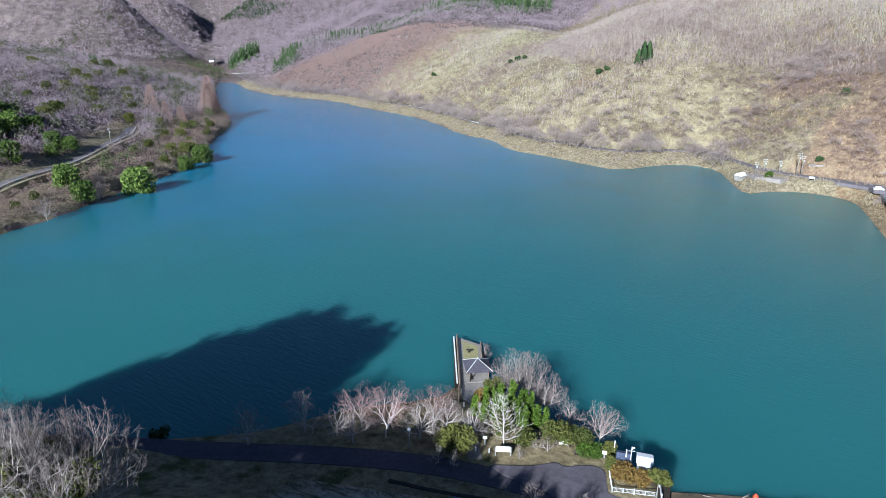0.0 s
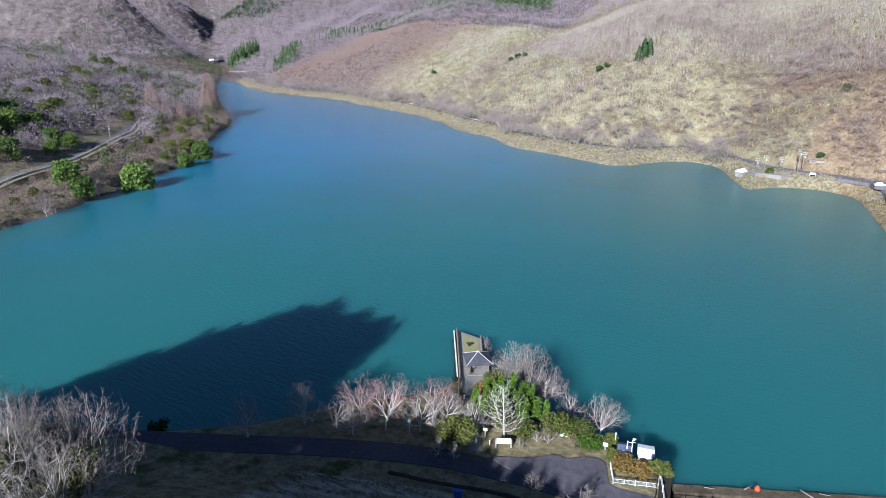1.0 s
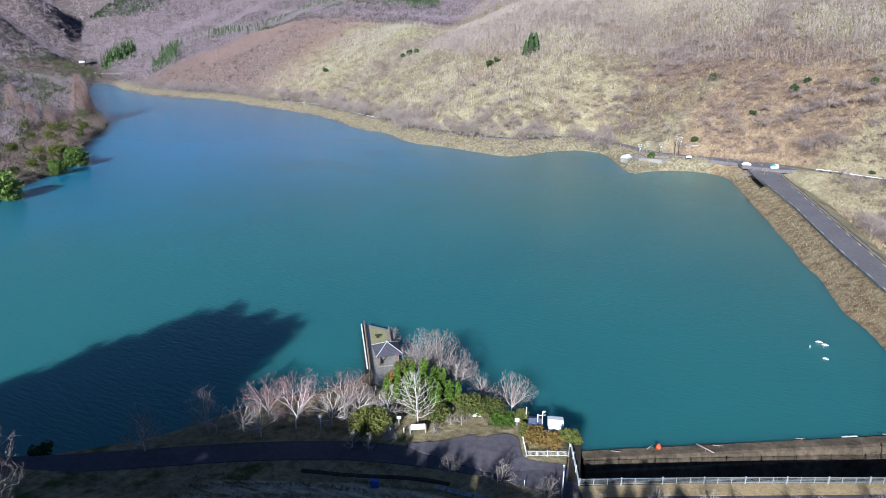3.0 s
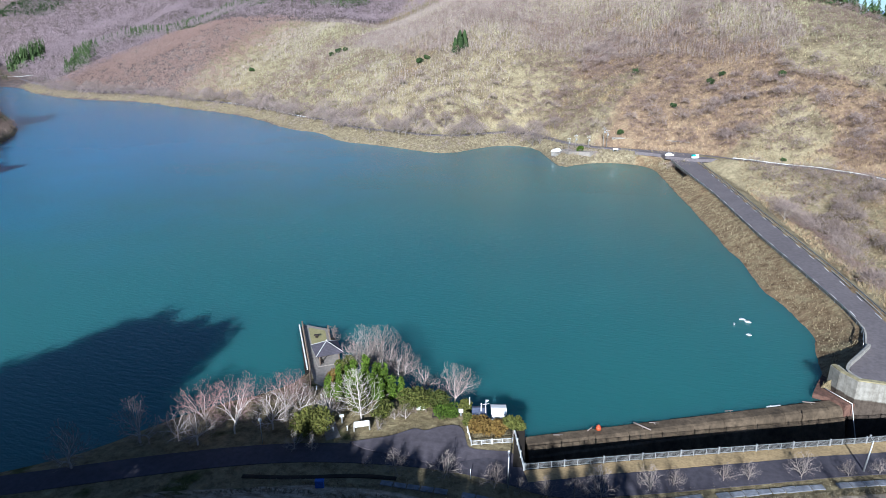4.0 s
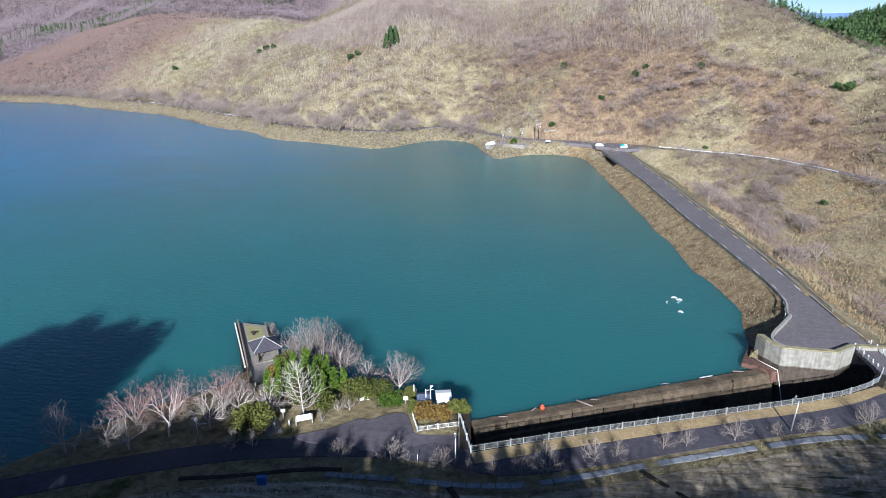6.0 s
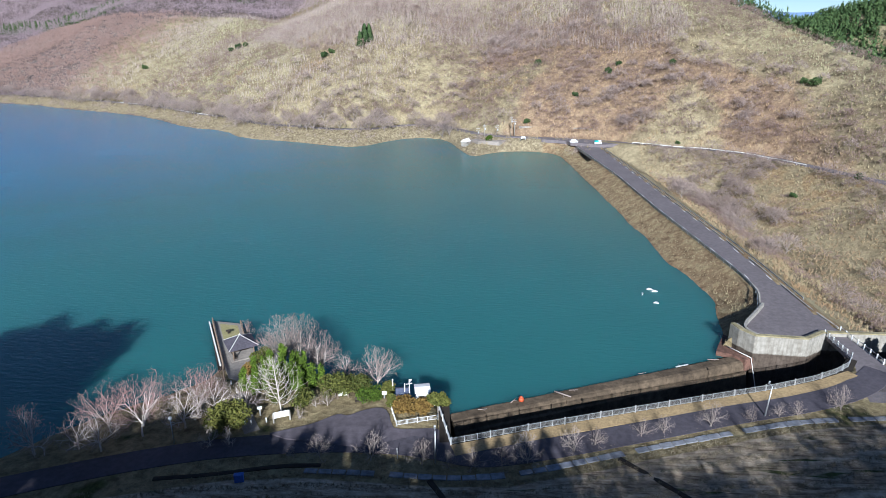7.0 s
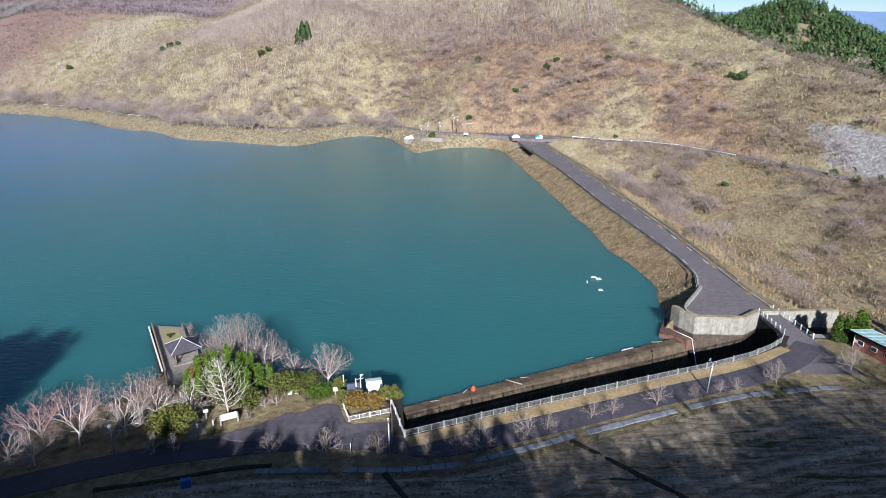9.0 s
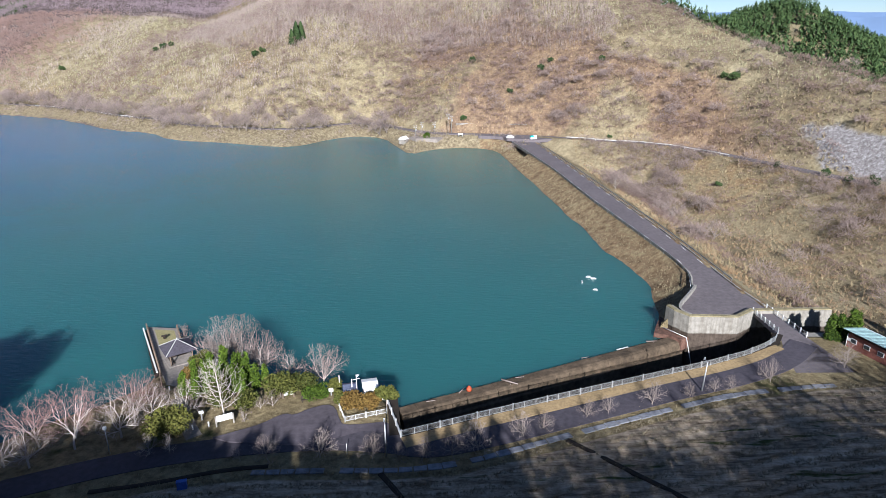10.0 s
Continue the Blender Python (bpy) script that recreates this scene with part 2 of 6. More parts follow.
M = {
    "ground": make_ground(),
    "water": make_water(),
    "asphalt": plain("asphalt", (0.078, 0.070, 0.084), 0.22, 1.2, 0.9, bump=0.01),
    "asphalt_lot": plain("lot_asphalt", (0.115, 0.10, 0.115), 0.25, 0.9, 0.9, bump=0.01, big=0.4),
    "asphalt_old": plain("worn_asphalt", (0.16, 0.14, 0.145), 0.2, 1.0, 0.9, bump=0.01),
    "concrete": plain("concrete", (0.36, 0.34, 0.30), 0.28, 0.8, 0.9, bump=0.02, big=0.4),
    "wet_concrete": plain("stained_concrete", (0.125, 0.092, 0.06), 0.5, 0.9, 0.85, bump=0.04, big=0.35),
    "dark_concrete": plain("near_black_concrete", (0.035, 0.027, 0.02), 0.4, 0.5, 0.9, bump=0.02),
    "white_paint": plain("white_paint", (0.78, 0.78, 0.76), 0.08, 2.0, 0.5),
    "old_white": plain("weathered_white_paint", (0.58, 0.58, 0.56), 0.15, 2.0, 0.6),
    "tide_shade_concrete": tide_shade_concrete(),
    "lichen": plain("lichen_concrete", (0.30, 0.26, 0.15), 0.35, 1.0, 0.95, bump=0.02),
    "galv": plain("galvanised_steel", (0.55, 0.57, 0.58), 0.12, 3.0, 0.45, 0.7),
    "timber": plain("weathered_timber", (0.20, 0.15, 0.11), 0.3, 4.0, 0.9),
    "dark_timber": plain("dark_timber", (0.055, 0.042, 0.034), 0.3, 4.0, 0.85),
    "stone": plain("stone_paving", (0.28, 0.25, 0.22), 0.25, 1.5, 0.9, bump=0.01),
    "shingle": plain("grey_violet_shingle", (0.085, 0.078, 0.096), 0.3, 3.0, 0.85, bump=0.01),
    "bark": twig_mat("pale_bark", (0.38, 0.33, 0.29), (0.62, 0.56, 0.51)),
    "bark_dark": twig_mat("grey_bark", (0.20, 0.165, 0.145), (0.36, 0.31, 0.27)),
    "twig_red": twig_mat("reddish_twigs", (0.20, 0.12, 0.11), (0.40, 0.27, 0.24)),
    "twig_pale": twig_mat("pale_twigs", (0.19, 0.15, 0.13), (0.38, 0.32, 0.285)),
    "brush": twig_mat("bare_brush", (0.17, 0.12, 0.095), (0.40, 0.30, 0.25), thin=0.35),
    "brush_dark": twig_mat("dark_thicket", (0.085, 0.06, 0.045), (0.22, 0.165, 0.13), thin=0.2),
    "brush_pink": twig_mat("pinkish_brush", (0.14, 0.095, 0.08), (0.36, 0.265, 0.235), thin=0.3),
    "brush_violet": twig_mat("violet_brush", (0.18, 0.135, 0.145), (0.46, 0.365, 0.385), thin=0.35),
    "brush_red": twig_mat("reddish_brush", (0.28, 0.18, 0.15), (0.50, 0.36, 0.31), thin=0.4),
    "sapling": twig_mat("pale_sapling", (0.23, 0.18, 0.155), (0.54, 0.46, 0.40)),
    "grass_russet": twig_mat("russet_grass", (0.20, 0.135, 0.085), (0.46, 0.335, 0.20)),
    "haze": twig_mat("hazy_twigs", (0.23, 0.175, 0.155), (0.46, 0.375, 0.335), thin=0.3),
    "grass_crest": twig_mat("pale_crest_grass", (0.27, 0.25, 0.145), (0.50, 0.46, 0.285)),
    "straw_pale": twig_mat("bleached_grass", (0.20, 0.165, 0.105), (0.42, 0.365, 0.255)),
    "reed": twig_mat("dry_reed", (0.25, 0.20, 0.12), (0.50, 0.44, 0.29)),
    "leaf_bright": twig_mat("bright_leaf", (0.010, 0.026, 0.004), (0.115, 0.18, 0.02)),
    "leaf_west": twig_mat("broadleaf_evergreen", (0.02, 0.04, 0.008), (0.17, 0.24, 0.05)),
    "leaf_olive": twig_mat("olive_leaf", (0.04, 0.055, 0.012), (0.15, 0.15, 0.035)),
    "leaf_rust": twig_mat("rusty_leaf", (0.10, 0.055, 0.015), (0.24, 0.16, 0.045)),
    "leaf_dark": twig_mat("dark_needle", (0.014, 0.035, 0.012), (0.06, 0.11, 0.03)),
    "verge": plain("dry_verge", (0.36, 0.26, 0.135), 0.3, 2.5, 0.95, bump=0.03),
    "leaf_pine": twig_mat("pine_needle", (0.025, 0.05, 0.018), (0.085, 0.13, 0.045)),
    "leaf_dull": twig_mat("dull_evergreen", (0.03, 0.042, 0.018), (0.11, 0.12, 0.05)),
    "hill_grass": hill_grass(),
    "leaf_far": twig_mat("cedar_needle", (0.03, 0.06, 0.022), (0.11, 0.165, 0.055)),
}


# ---- mesh helpers ----
def mesh_of(name, verts, faces, mats, idx=None, smooth=False):
    me = bpy.data.meshes.new(name)
    me.from_pydata(verts, [], faces)
    for mt in (mats if isinstance(mats, (list, tuple)) else [mats]):
        me.materials.append(mt)
    if idx is not None:
        me.polygons.foreach_set("material_index", idx)
    if smooth:
        me.polygons.foreach_set("use_smooth", [True] * len(me.polygons))
    me.update()
    return me


def quads_mesh(name, v, f, mat):
    """A mesh from numpy arrays of corners and of faces that all have the same number of corners."""
    me = bpy.data.meshes.new(name)
    n, k = f.shape
    me.vertices.add(len(v))
    me.vertices.foreach_set("co", np.ascontiguousarray(v, np.float32).ravel())
    me.loops.add(n * k)
    me.loops.foreach_set("vertex_index", np.ascontiguousarray(f, np.int32).ravel())
    me.polygons.add(n)
    me.polygons.foreach_set("loop_start", np.arange(0, n * k, k, dtype=np.int32))
    me.update(calc_edges=True)
    me.materials.append(mat)
    return me


def part(name, me, parent, label="", at=None):
    ob = new(name, me)
    ob.parent = parent
    if at is not None:
        ob.matrix_basis = at
    return tagged(ob, label)


def thing(name, label, category, at=None, group="", kind=""):
    ob = new(name)
    ob.empty_display_size = 0.3
    if at is not None:
        ob.matrix_basis = at
    return tagged(ob, label, category, group, kind)


def box_bm(bm, sx, sy, sz, m=None, bevel=0.0):
    """A box on its base centre, with softened edges."""
    r = bmesh.ops.create_cube(bm, size=1.0)
    for v in r["verts"]:
        v.co = Vector((v.co.x * sx, v.co.y * sy, (v.co.z + 0.5) * sz))
    if bevel:
        es = list({e for v in r["verts"] for e in v.link_edges})
        out = bmesh.ops.bevel(bm, geom=es, offset=bevel, segments=1, affect="EDGES")
        vs = list({v for f in out["faces"] for v in f.verts} | {v for v in r["verts"] if v.is_valid})
    else:
        vs = r["verts"]
    if m is not None:
        bmesh.ops.transform(bm, matrix=m, verts=vs)


def tube_bm(bm, r0, r1, h, m=None, n=8):
    r = bmesh.ops.create_cone(bm, cap_ends=True, segments=n, radius1=r0, radius2=r1, depth=h)
    mm = Matrix.Translation((0, 0, h / 2))
    bmesh.ops.transform(bm, matrix=(m @ mm) if m is not None else mm, verts=r["verts"])


def done(bm, name, mat, smooth=False):
    me = bpy.data.meshes.new(name)
    bm.normal_update()
    bm.to_mesh(me)
    bm.free()
    me.materials.append(mat)
    if smooth:
        me.polygons.foreach_set("use_smooth", [True] * len(me.polygons))
    return me


def box(name, sx, sy, sz, mat, bevel=0.02, m=None):
    bm = bmesh.new()
    box_bm(bm, sx, sy, sz, m, bevel)
    return done(bm, name, mat)


def tube(name, r0, r1, h, mat, n=8, m=None):
    bm = bmesh.new()
    tube_bm(bm, r0, r1, h, m, n)
    return done(bm, name, mat, True)


def between(a, b):
    """The pose that carries +x onto the way from a to b, at a, with its length."""
    a, b = Vector(a), Vector(b)
    d = b - a
    return Matrix.Translation(a) @ d.to_track_quat("X", "Z").to_matrix().to_4x4(), d.length


def spaced(pts, step):
    """Points along an open line at even steps."""
    p = np.array(pts, float)
    seg = np.hypot(*np.diff(p[:, :2], axis=0).T)
    s = np.r_[0, np.cumsum(seg)]
    n = max(2, int(round(s[-1] / step)) + 1)
    q = np.linspace(0, s[-1], n)
    return np.stack([np.interp(q, s, p[:, k]) for k in range(p.shape[1])], 1)


def curved(pts, times=2, closed=False):
    p = np.array(pts, float)
    for _ in range(times):
        a = p if closed else p[:-1]
        b = np.roll(p, -1, 0) if closed else p[1:]
        q = np.empty((2 * len(a), p.shape[1]))
        q[0::2], q[1::2] = 0.75 * a + 0.25 * b, 0.25 * a + 0.75 * b
        p = q if closed else np.vstack([p[:1], q, p[-1:]])
    return p

# ---- the lie of the land ----
LAKE = curved([
    (42.8, 115.7), (44.4, 117.8), (46.7, 122.3), (48.6, 128), (48.9, 132.6), (50.3, 139.3), (51.9, 144.6), (50.3, 154.4), (49.4, 162.3), (46.2, 171), (45.9, 184.7), (45.5, 195.6), (42.9, 206), (42.2, 221), (39.2, 243.7), (38.6, 254), (35.6, 276), (33.6, 295), (31.2, 316), (29, 333), (21, 342), (5, 344), (-7, 337), (-17, 324),
    (-25, 347), (-35, 380), (-50, 387), (-66, 379), (-83, 348), (-104, 355), (-126, 366), (-163, 376), (-188, 408), (-218, 417), (-272, 467),
    (-319, 496), (-380, 520), (-450, 561), (-537, 565), (-638, 610), (-747, 690), (-780, 690), (-745, 650), (-610, 529), (-454, 401), (-402, 365),
    (-351, 296), (-304, 251), (-281, 209), (-266, 167), (-251, 133), (-246, 109)], 1).tolist() + curved([
    (-246, 109), (-235, 70), (-190, 40), (-140, 38), (-105, 46), (-90, 57), (-80, 64.5), (-75, 69), (-70, 77), (-63, 85.5), (-56, 91), (-54, 98)], 1).tolist() + [
    (-53.2, 103), (-62.6, 119.4), (-54, 117.5), (-49, 108), (-42, 104), (-33, 100), (-24, 97), (-15, 93.5), (-9, 91.5), (-8.2, 90.0)]
# the valley road at the foot of the far hill
TOE = [(-2100, 1800), (-1500, 1270), (-1000, 905), (-800, 745), (-640, 630), (-537, 586), (-450, 581), (-380, 541), (-319, 516), (-272, 488), (-218, 440), (-186, 428), (-160, 396),
       (-126, 387), (-104, 376), (-80, 378), (-64, 398), (-45, 404), (-26, 376), (-8, 357), (14, 352), (37, 348), (56, 341), (68, 332), (88, 325), (106, 317),
       (124, 300), (132, 281), (146, 253), (160, 225), (172, 190), (182, 140), (210, 40), (280, -150), (420, -500)]
CREST_L = [(330, 37.5), (261, 47.2), (209, 52.0), (176, 56.1), (151, 59.0), (139, 59.3), (131, 56.6), (121.5, 50.2), (116, 49)]
CREST_R = [(334, 49), (273, 55), (217, 60.2), (179, 63.9), (157, 65.4), (131, 66.6), (121, 68), (105, 70), (95, 69)]
CHANNEL = [(-6.3, 77.3), (10, 83.7), (29.4, 90.8), (51.4, 98.7), (61.2, 104.6), (63.6, 108.4), (112, 108.4), (112, 117.0), (63.8, 117.0), (59.4, 114.0), (49.7, 114.6), (48.7, 112), (34.3, 106.9), (11.4, 95.4), (-7.2, 87.6)]
FOOT = [(-140, 30), (-84, 52), (-72, 56), (-55, 63), (-36, 69), (-25, 70.5), (-8, 70), (2, 70.8), (16, 75.8), (36, 83.5), (46, 87), (60, 90), (75, 92), (110, 80), (160, 60)]


def line_distance(P, line, closed=False):
    """The distance of points to a line, and the sign of the side (left of its run: +)."""
    q = np.array(line, float)
    if closed:
        q = np.vstack([q, q[:1]])
    best, side = np.full(len(P), 1e18), np.ones(len(P))
    for a, b in zip(q[:-1], q[1:]):
        d = b - a
        t = np.clip(((P - a) @ d) / (d @ d + 1e-12), 0, 1)
        o = P - a - t[:, None] * d
        e = (o * o).sum(1)
        near = e < best
        best = np.where(near, e, best)
        side = np.where(near, np.sign(d[0] * (P[:, 1] - a[1]) - d[1] * (P[:, 0] - a[0])), side)
    return np.sqrt(best), side


def inside(P, poly):
    q = np.array(poly, float)
    r = np.zeros(len(P), bool)
    for a, b in zip(q, np.roll(q, -1, 0)):
        if a[1] == b[1]:
            continue
        r ^= ((a[1] > P[:, 1]) != (b[1] > P[:, 1])) & (P[:, 0] < (b[0] - a[0]) * (P[:, 1] - a[1]) / (b[1] - a[1]) + a[0])
    return r


def smooth(a, b, x):
    t = np.clip((x - a) / (b - a), 0, 1)
    return t * t * (3 - 2 * t)


_rng = np.random.default_rng(5)
_tab = _rng.random((256, 256))


def wave(x, y, size):
    """Smooth value noise, 0 to 1."""
    u, v = x / size, y / size
    i, j = np.floor(u).astype(int), np.floor(v).astype(int)
    f, g = u - i, v - j
    f, g = f * f * (3 - 2 * f), g * g * (3 - 2 * g)
    t = lambda a, b: _tab[a % 256, b % 256]
    return (t(i, j) * (1 - f) + t(i + 1, j) * f) * (1 - g) + (t(i, j + 1) * (1 - f) + t(i + 1, j + 1) * f) * g


def knots(x, rows):
    r = sorted(rows)
    return np.interp(x, [a for a, _ in r], [b for _, b in r])


def russet_at(x, y, z, dt):
    """How far the hillside at a place is covered by russet brush."""
    return smooth(-25, 25, x + 40 * (wave(x, y, 35) - 0.5)) * smooth(165, 120, x) * smooth(82, 56, z + 24 * (wave(x + 9, y, 28) - 0.5) + 26 * smooth(60, 140, x)) * (0.35 + 0.65 * smooth(0.25, 0.5, wave(x + 70, y, 42)))


def land(P):
    """Height of the ground, and what grows on it, at points (n, 2)."""
    x, y = P[:, 0], P[:, 1]
    dl, _ = line_distance(P, LAKE, True)
    wet = inside(P, LAKE)
    d = np.where(wet, -dl, dl)
    dt, st = line_distance(P, TOE)
    dt = dt * st
    bump = (wave(x, y, 9) - 0.5) * 0.6 + (wave(x + 50, y, 30) - 0.5) * 1.8
    # far hill above the valley road
    up = np.maximum(dt - 4, 0)
    s = knots(x, [(-2000, 0.30), (-450, 0.36), (-250, 0.40), (-130, 0.52), (-40, 0.72), (60, 0.82), (140, 0.75), (300, 0.6)])
    cap = knots(x, [(-3000, 420), (-1500, 300), (-800, 230), (-450, 200), (-200, 165), (0, 135), (70, 114), (112, 102), (140, 90), (160, 70), (172, 56), (182, 46), (190, 36), (210, 12), (300, 3), (500, 3)])
    spur = 1 + 0.42 * (wave(x * 0.9 + 0.4 * y, 0.15 * y, 64) - 0.5) + 0.2 * (wave(x, y, 210) - 0.5)
    z1 = 45 * (1 - np.exp(-up * s / 45)) + up * 0.22 * np.minimum(s / 0.5, 1.1)
    z1 = z1 * spur + bump * smooth(0, 40, up)
    cap = np.maximum(cap + 14 * (wave(x, y, 160) - 0.5), 2)
    far = 6 + np.where(z1 < cap * 0.8, z1, cap * 0.8 + np.maximum(cap, 1) * 0.2 * (1 - np.exp(-(z1 - cap * 0.8) / np.maximum(cap * 0.2, 1))))
    # behind the crest of the right-hand hill a wooded ridge
    ridge = knots(x, [(150, 40), (250, 62), (300, 74), (330, 85), (345, 90), (360, 78), (378, 67), (398, 56), (430, 38), (520, 18), (700, 0)]) * np.exp(-(((x - 420) * 0.35 + (y - 640) * 0.94) / 150) ** 2) * smooth(60, 200, x) - 6
    far = np.where((x > 40) & (dt > 150), np.maximum(far - smooth(200, 420, dt) * 60, ridge * smooth(150, 330, dt)), far)
    # west side of the arm
    m = np.minimum(np.maximum(d, 0), np.abs(dt))
    west = 5 * (1 - np.exp(-np.maximum(d, 0) / 6)) + 0.27 * np.maximum(m - 25, 0) * (0.75 + 0.5 * wave(x, y, 140)) + bump * smooth(5, 40, m)
    west = np.minimum(west, 55 + 0.2 * np.maximum(m - 150, 0))
    side_valley, _ = line_distance(P, [(-700, 640), (-790, 600), (-920, 545), (-1060, 545), (-1400, 470)])
    west = np.where(west > 14, 14 + (west - 14) * (1 - np.exp(-(side_valley / 120) ** 2)), west)
    for line, top, wide_ in (([(-1600, 560), (-1330, 640), (-1150, 765)], 82, 105), ([(-2300, 1000), (-1900, 1130), (-1560, 1230)], 95, 150), ([(-520, 290), (-600, 380), (-640, 440)], 10, 60)):
        west = west + top * np.exp(-(line_distance(P, line)[0] / wide_) ** 2) * (0.8 + 0.4 * wave(x, y, 70))
    west = west + smooth(600, 1800, m) * 60 + smooth(1500, 3200, -x) * 120
    # near bank, park and the hill below the camera
    back = knots(x, FOOT) - y
    level = 4.2 - 2.3 * smooth(89, 99, y) * smooth(-36, -42, x) + knots(x, [(-30, 0), (10, 0.5), (45, 0.7)])
    near = level * (1 - np.exp(-np.maximum(d, 0) / 2.0))
    mound = knots(x, [(-150, 6), (-121, 12), (-108, 32), (-95, 43), (-74, 42), (-58, 36), (-45, 37), (0, 36), (60, 33), (120, 28)])
    rise = knots(x, [(-100, 1.1), (-80, 0.95), (-62, 0.85), (-40, 0.52), (0, 0.44), (60, 0.4)])
    ramp_up = np.maximum(back - 4, 0) * rise
    gentle = knots(x, [(-62, 1), (-45, 0.6), (-25, 0.4), (20, 0.3)])
    h = mound * (1 - np.exp(-(ramp_up / mound) ** 1.6)) * (gentle + (1 - gentle) * smooth(10, 45, back))
    terrace = 0.45 * np.abs((back * 0.28 + 0.5 * wave(x, y, 14)) % 1 - 0.5) * smooth(-45, -30, x) * smooth(3, 6, back)
    near = near + np.where(back > 0, np.minimum(back, 4) * 0.1 + h + terrace + (wave(x, y, 3) - 0.5) * 0.35 * smooth(2, 6, back), 0)
    # dam
    l, r = knots(y, CREST_L), knots(y, CREST_R)
    dam = np.where(x < l, 4.75 * np.clip(np.maximum(d, 0) / (np.maximum(d, 0) + np.maximum(l - x, 0) + 1e-6), 0, 1), 4.75)
    downs = np.where(x > r, np.maximum(4.75 - (x - r - 1) * 0.5, -14 + 0.02 * (x - r)), 4.75)
    slope = np.where(dt < 0, 6 - 0.55 * np.maximum(-dt - 4, 0) + bump, 6)
    dam = np.where(x > r, np.maximum(downs, slope), dam)
    # put together
    zw = smooth(-215, -175, x) * (1 - smooth(118, 128, y))
    z = west * (1 - zw) + near * zw
    on_dam = (x > np.where(y > 121, l - 40, 48)) & (y > 112) & (y < 345) & (x > 20) & (dt < 0)
    z = np.where(on_dam, dam, z)
    flat = (x > 58) & (y <= 112) & (dt < 0) & (y > 60)
    z = np.where(flat, np.where(x > 96, np.maximum(z - (x - 96) * 0.35, -12), z), z)
    wl, _ = line_distance(P, [(-7.4, 89.6), (47.4, 114.9)])
    z = np.where((wl < 3.5) & (x > -7.2), np.minimum(z, -3.0), z)
    strip = (dt < 0) & (d > 0) & (dt > -45) & (d < 60) & (x < 42) & (y > 300)
    z = np.where(strip, 6 * np.clip(d / (d + np.maximum(-dt - 3.5, 0) + 1e-6), 0, 1) ** 0.8, z)
    z = np.where(dt >= 0, far, z)
    z = z + 230 * smooth(1600, 2900, np.hypot(x, y)) * smooth(-250, -700, x) * (0.7 + 0.6 * wave(x, y, 400))
    z = np.where(wet, np.maximum(-6, -0.35 * dl - 0.15), z)
    cd, _ = line_distance(P, CHANNEL, True)
    z = np.where(inside(P, CHANNEL) | (cd < 0.7), -9.0, z)
    floor_, _ = line_distance(P, [(-700, 640), (-790, 600), (-920, 545), (-1060, 545), (-1400, 470)])
    cover = {
        "straw": np.where((d > 0) & (dt < 1), smooth(30, 12, d) * (y > 300) * 1.0, 0.0) * smooth(-720, -660, x) * (0.62 + 0.38 * smooth(-500, -420, x)) + np.where((x < -225) & (y < 420) & (dt < 0), 0.8 * np.maximum(smooth(20, 8, d)+ 0 * d, smooth(24, 8, line_distance(P, [(-262, 90), (-303, 165), (-352, 235), (-380, 258)])[0])), 0) * (d > 0) + 0.75 * smooth(90, 40, floor_) * (d > 0) * (dt < 0) * (x < -600),
        "wood": np.where(dt > 0, smooth(-330, -500, x) * 0.9 + smooth(180, 230, dt) * smooth(-250, -320, x) + 0.25 * smooth(60, 100, far) * smooth(60, -60, x), 0) + np.where(dt < 0, (1 - zw) * smooth(-170, -220, x), 0),
        "russet": russet_at(x, y, far, dt) * (dt > 0) + 0.35 * (dt < 0) * (x > r + 6) * (y > 110),
        "lawn": zw * (d > 0) * (dt < 0),
        "slope": zw * smooth(2.0, 3.5, back) * smooth(-66, -52, x) * (dt < 0),
        "damface": 1.0 * on_dam * (x < r + 3),
        "scree": smooth(2, 6, dt) * smooth(24, 13, dt + 10 * (wave(x, y, 12) - 0.5)) * smooth(144, 166, x) * (dt < 60),
    }
    return z, d, dt, cover


def height(x, y):
    return float(land(np.array([[x, y]], float))[0][0])


def grid_lines(stops):
    out = []
    for (a, b, s0, s1) in stops:
        v = a
        while v < b - 1e-6:
            out.append(v)
            v += s0 + (s1 - s0) * (v - a) / (b - a)
    return np.array(out + [stops[-1][1]])


GX = grid_lines([(-3600, -700, 160, 12), (-700, -130, 12, 3), (-130, -95, 3, 1), (-95, 84, 1, 1), (84, 180, 2, 3), (180, 700, 4, 25), (700, 3600, 30, 200)])
GY = grid_lines([(-900, -60, 80, 6), (-60, 36, 6, 2), (36, 124, 1, 1), (124, 345, 1.5, 1.5), (345, 600, 2, 5), (600, 1200, 6, 16), (1200, 4600, 20, 200)])
XX, YY = np.meshgrid(GX, GY)
PP = np.stack([XX.ravel(), YY.ravel()], 1)
ZZ, DD, DT, COVER = land(PP)
nx, ny = len(GX), len(GY)
ii = (np.arange(ny - 1)[:, None] * nx + np.arange(nx - 1)[None]).ravel()
ground_me = quads_mesh("ground", np.c_[PP, ZZ], np.stack([ii, ii + 1, ii + nx + 1, ii + nx], 1), M["ground"])
ground_me.polygons.foreach_set("use_smooth", np.ones(len(ground_me.polygons), bool))
for key, val in COVER.items():
    ground_me.attributes.new(key, "FLOAT", "POINT").data.foreach_set("value", val.astype(np.float32))
ground = tagged(new("ground", ground_me), "dry winter grass and leafless brush on rolling hills", "ground", kind="structure")


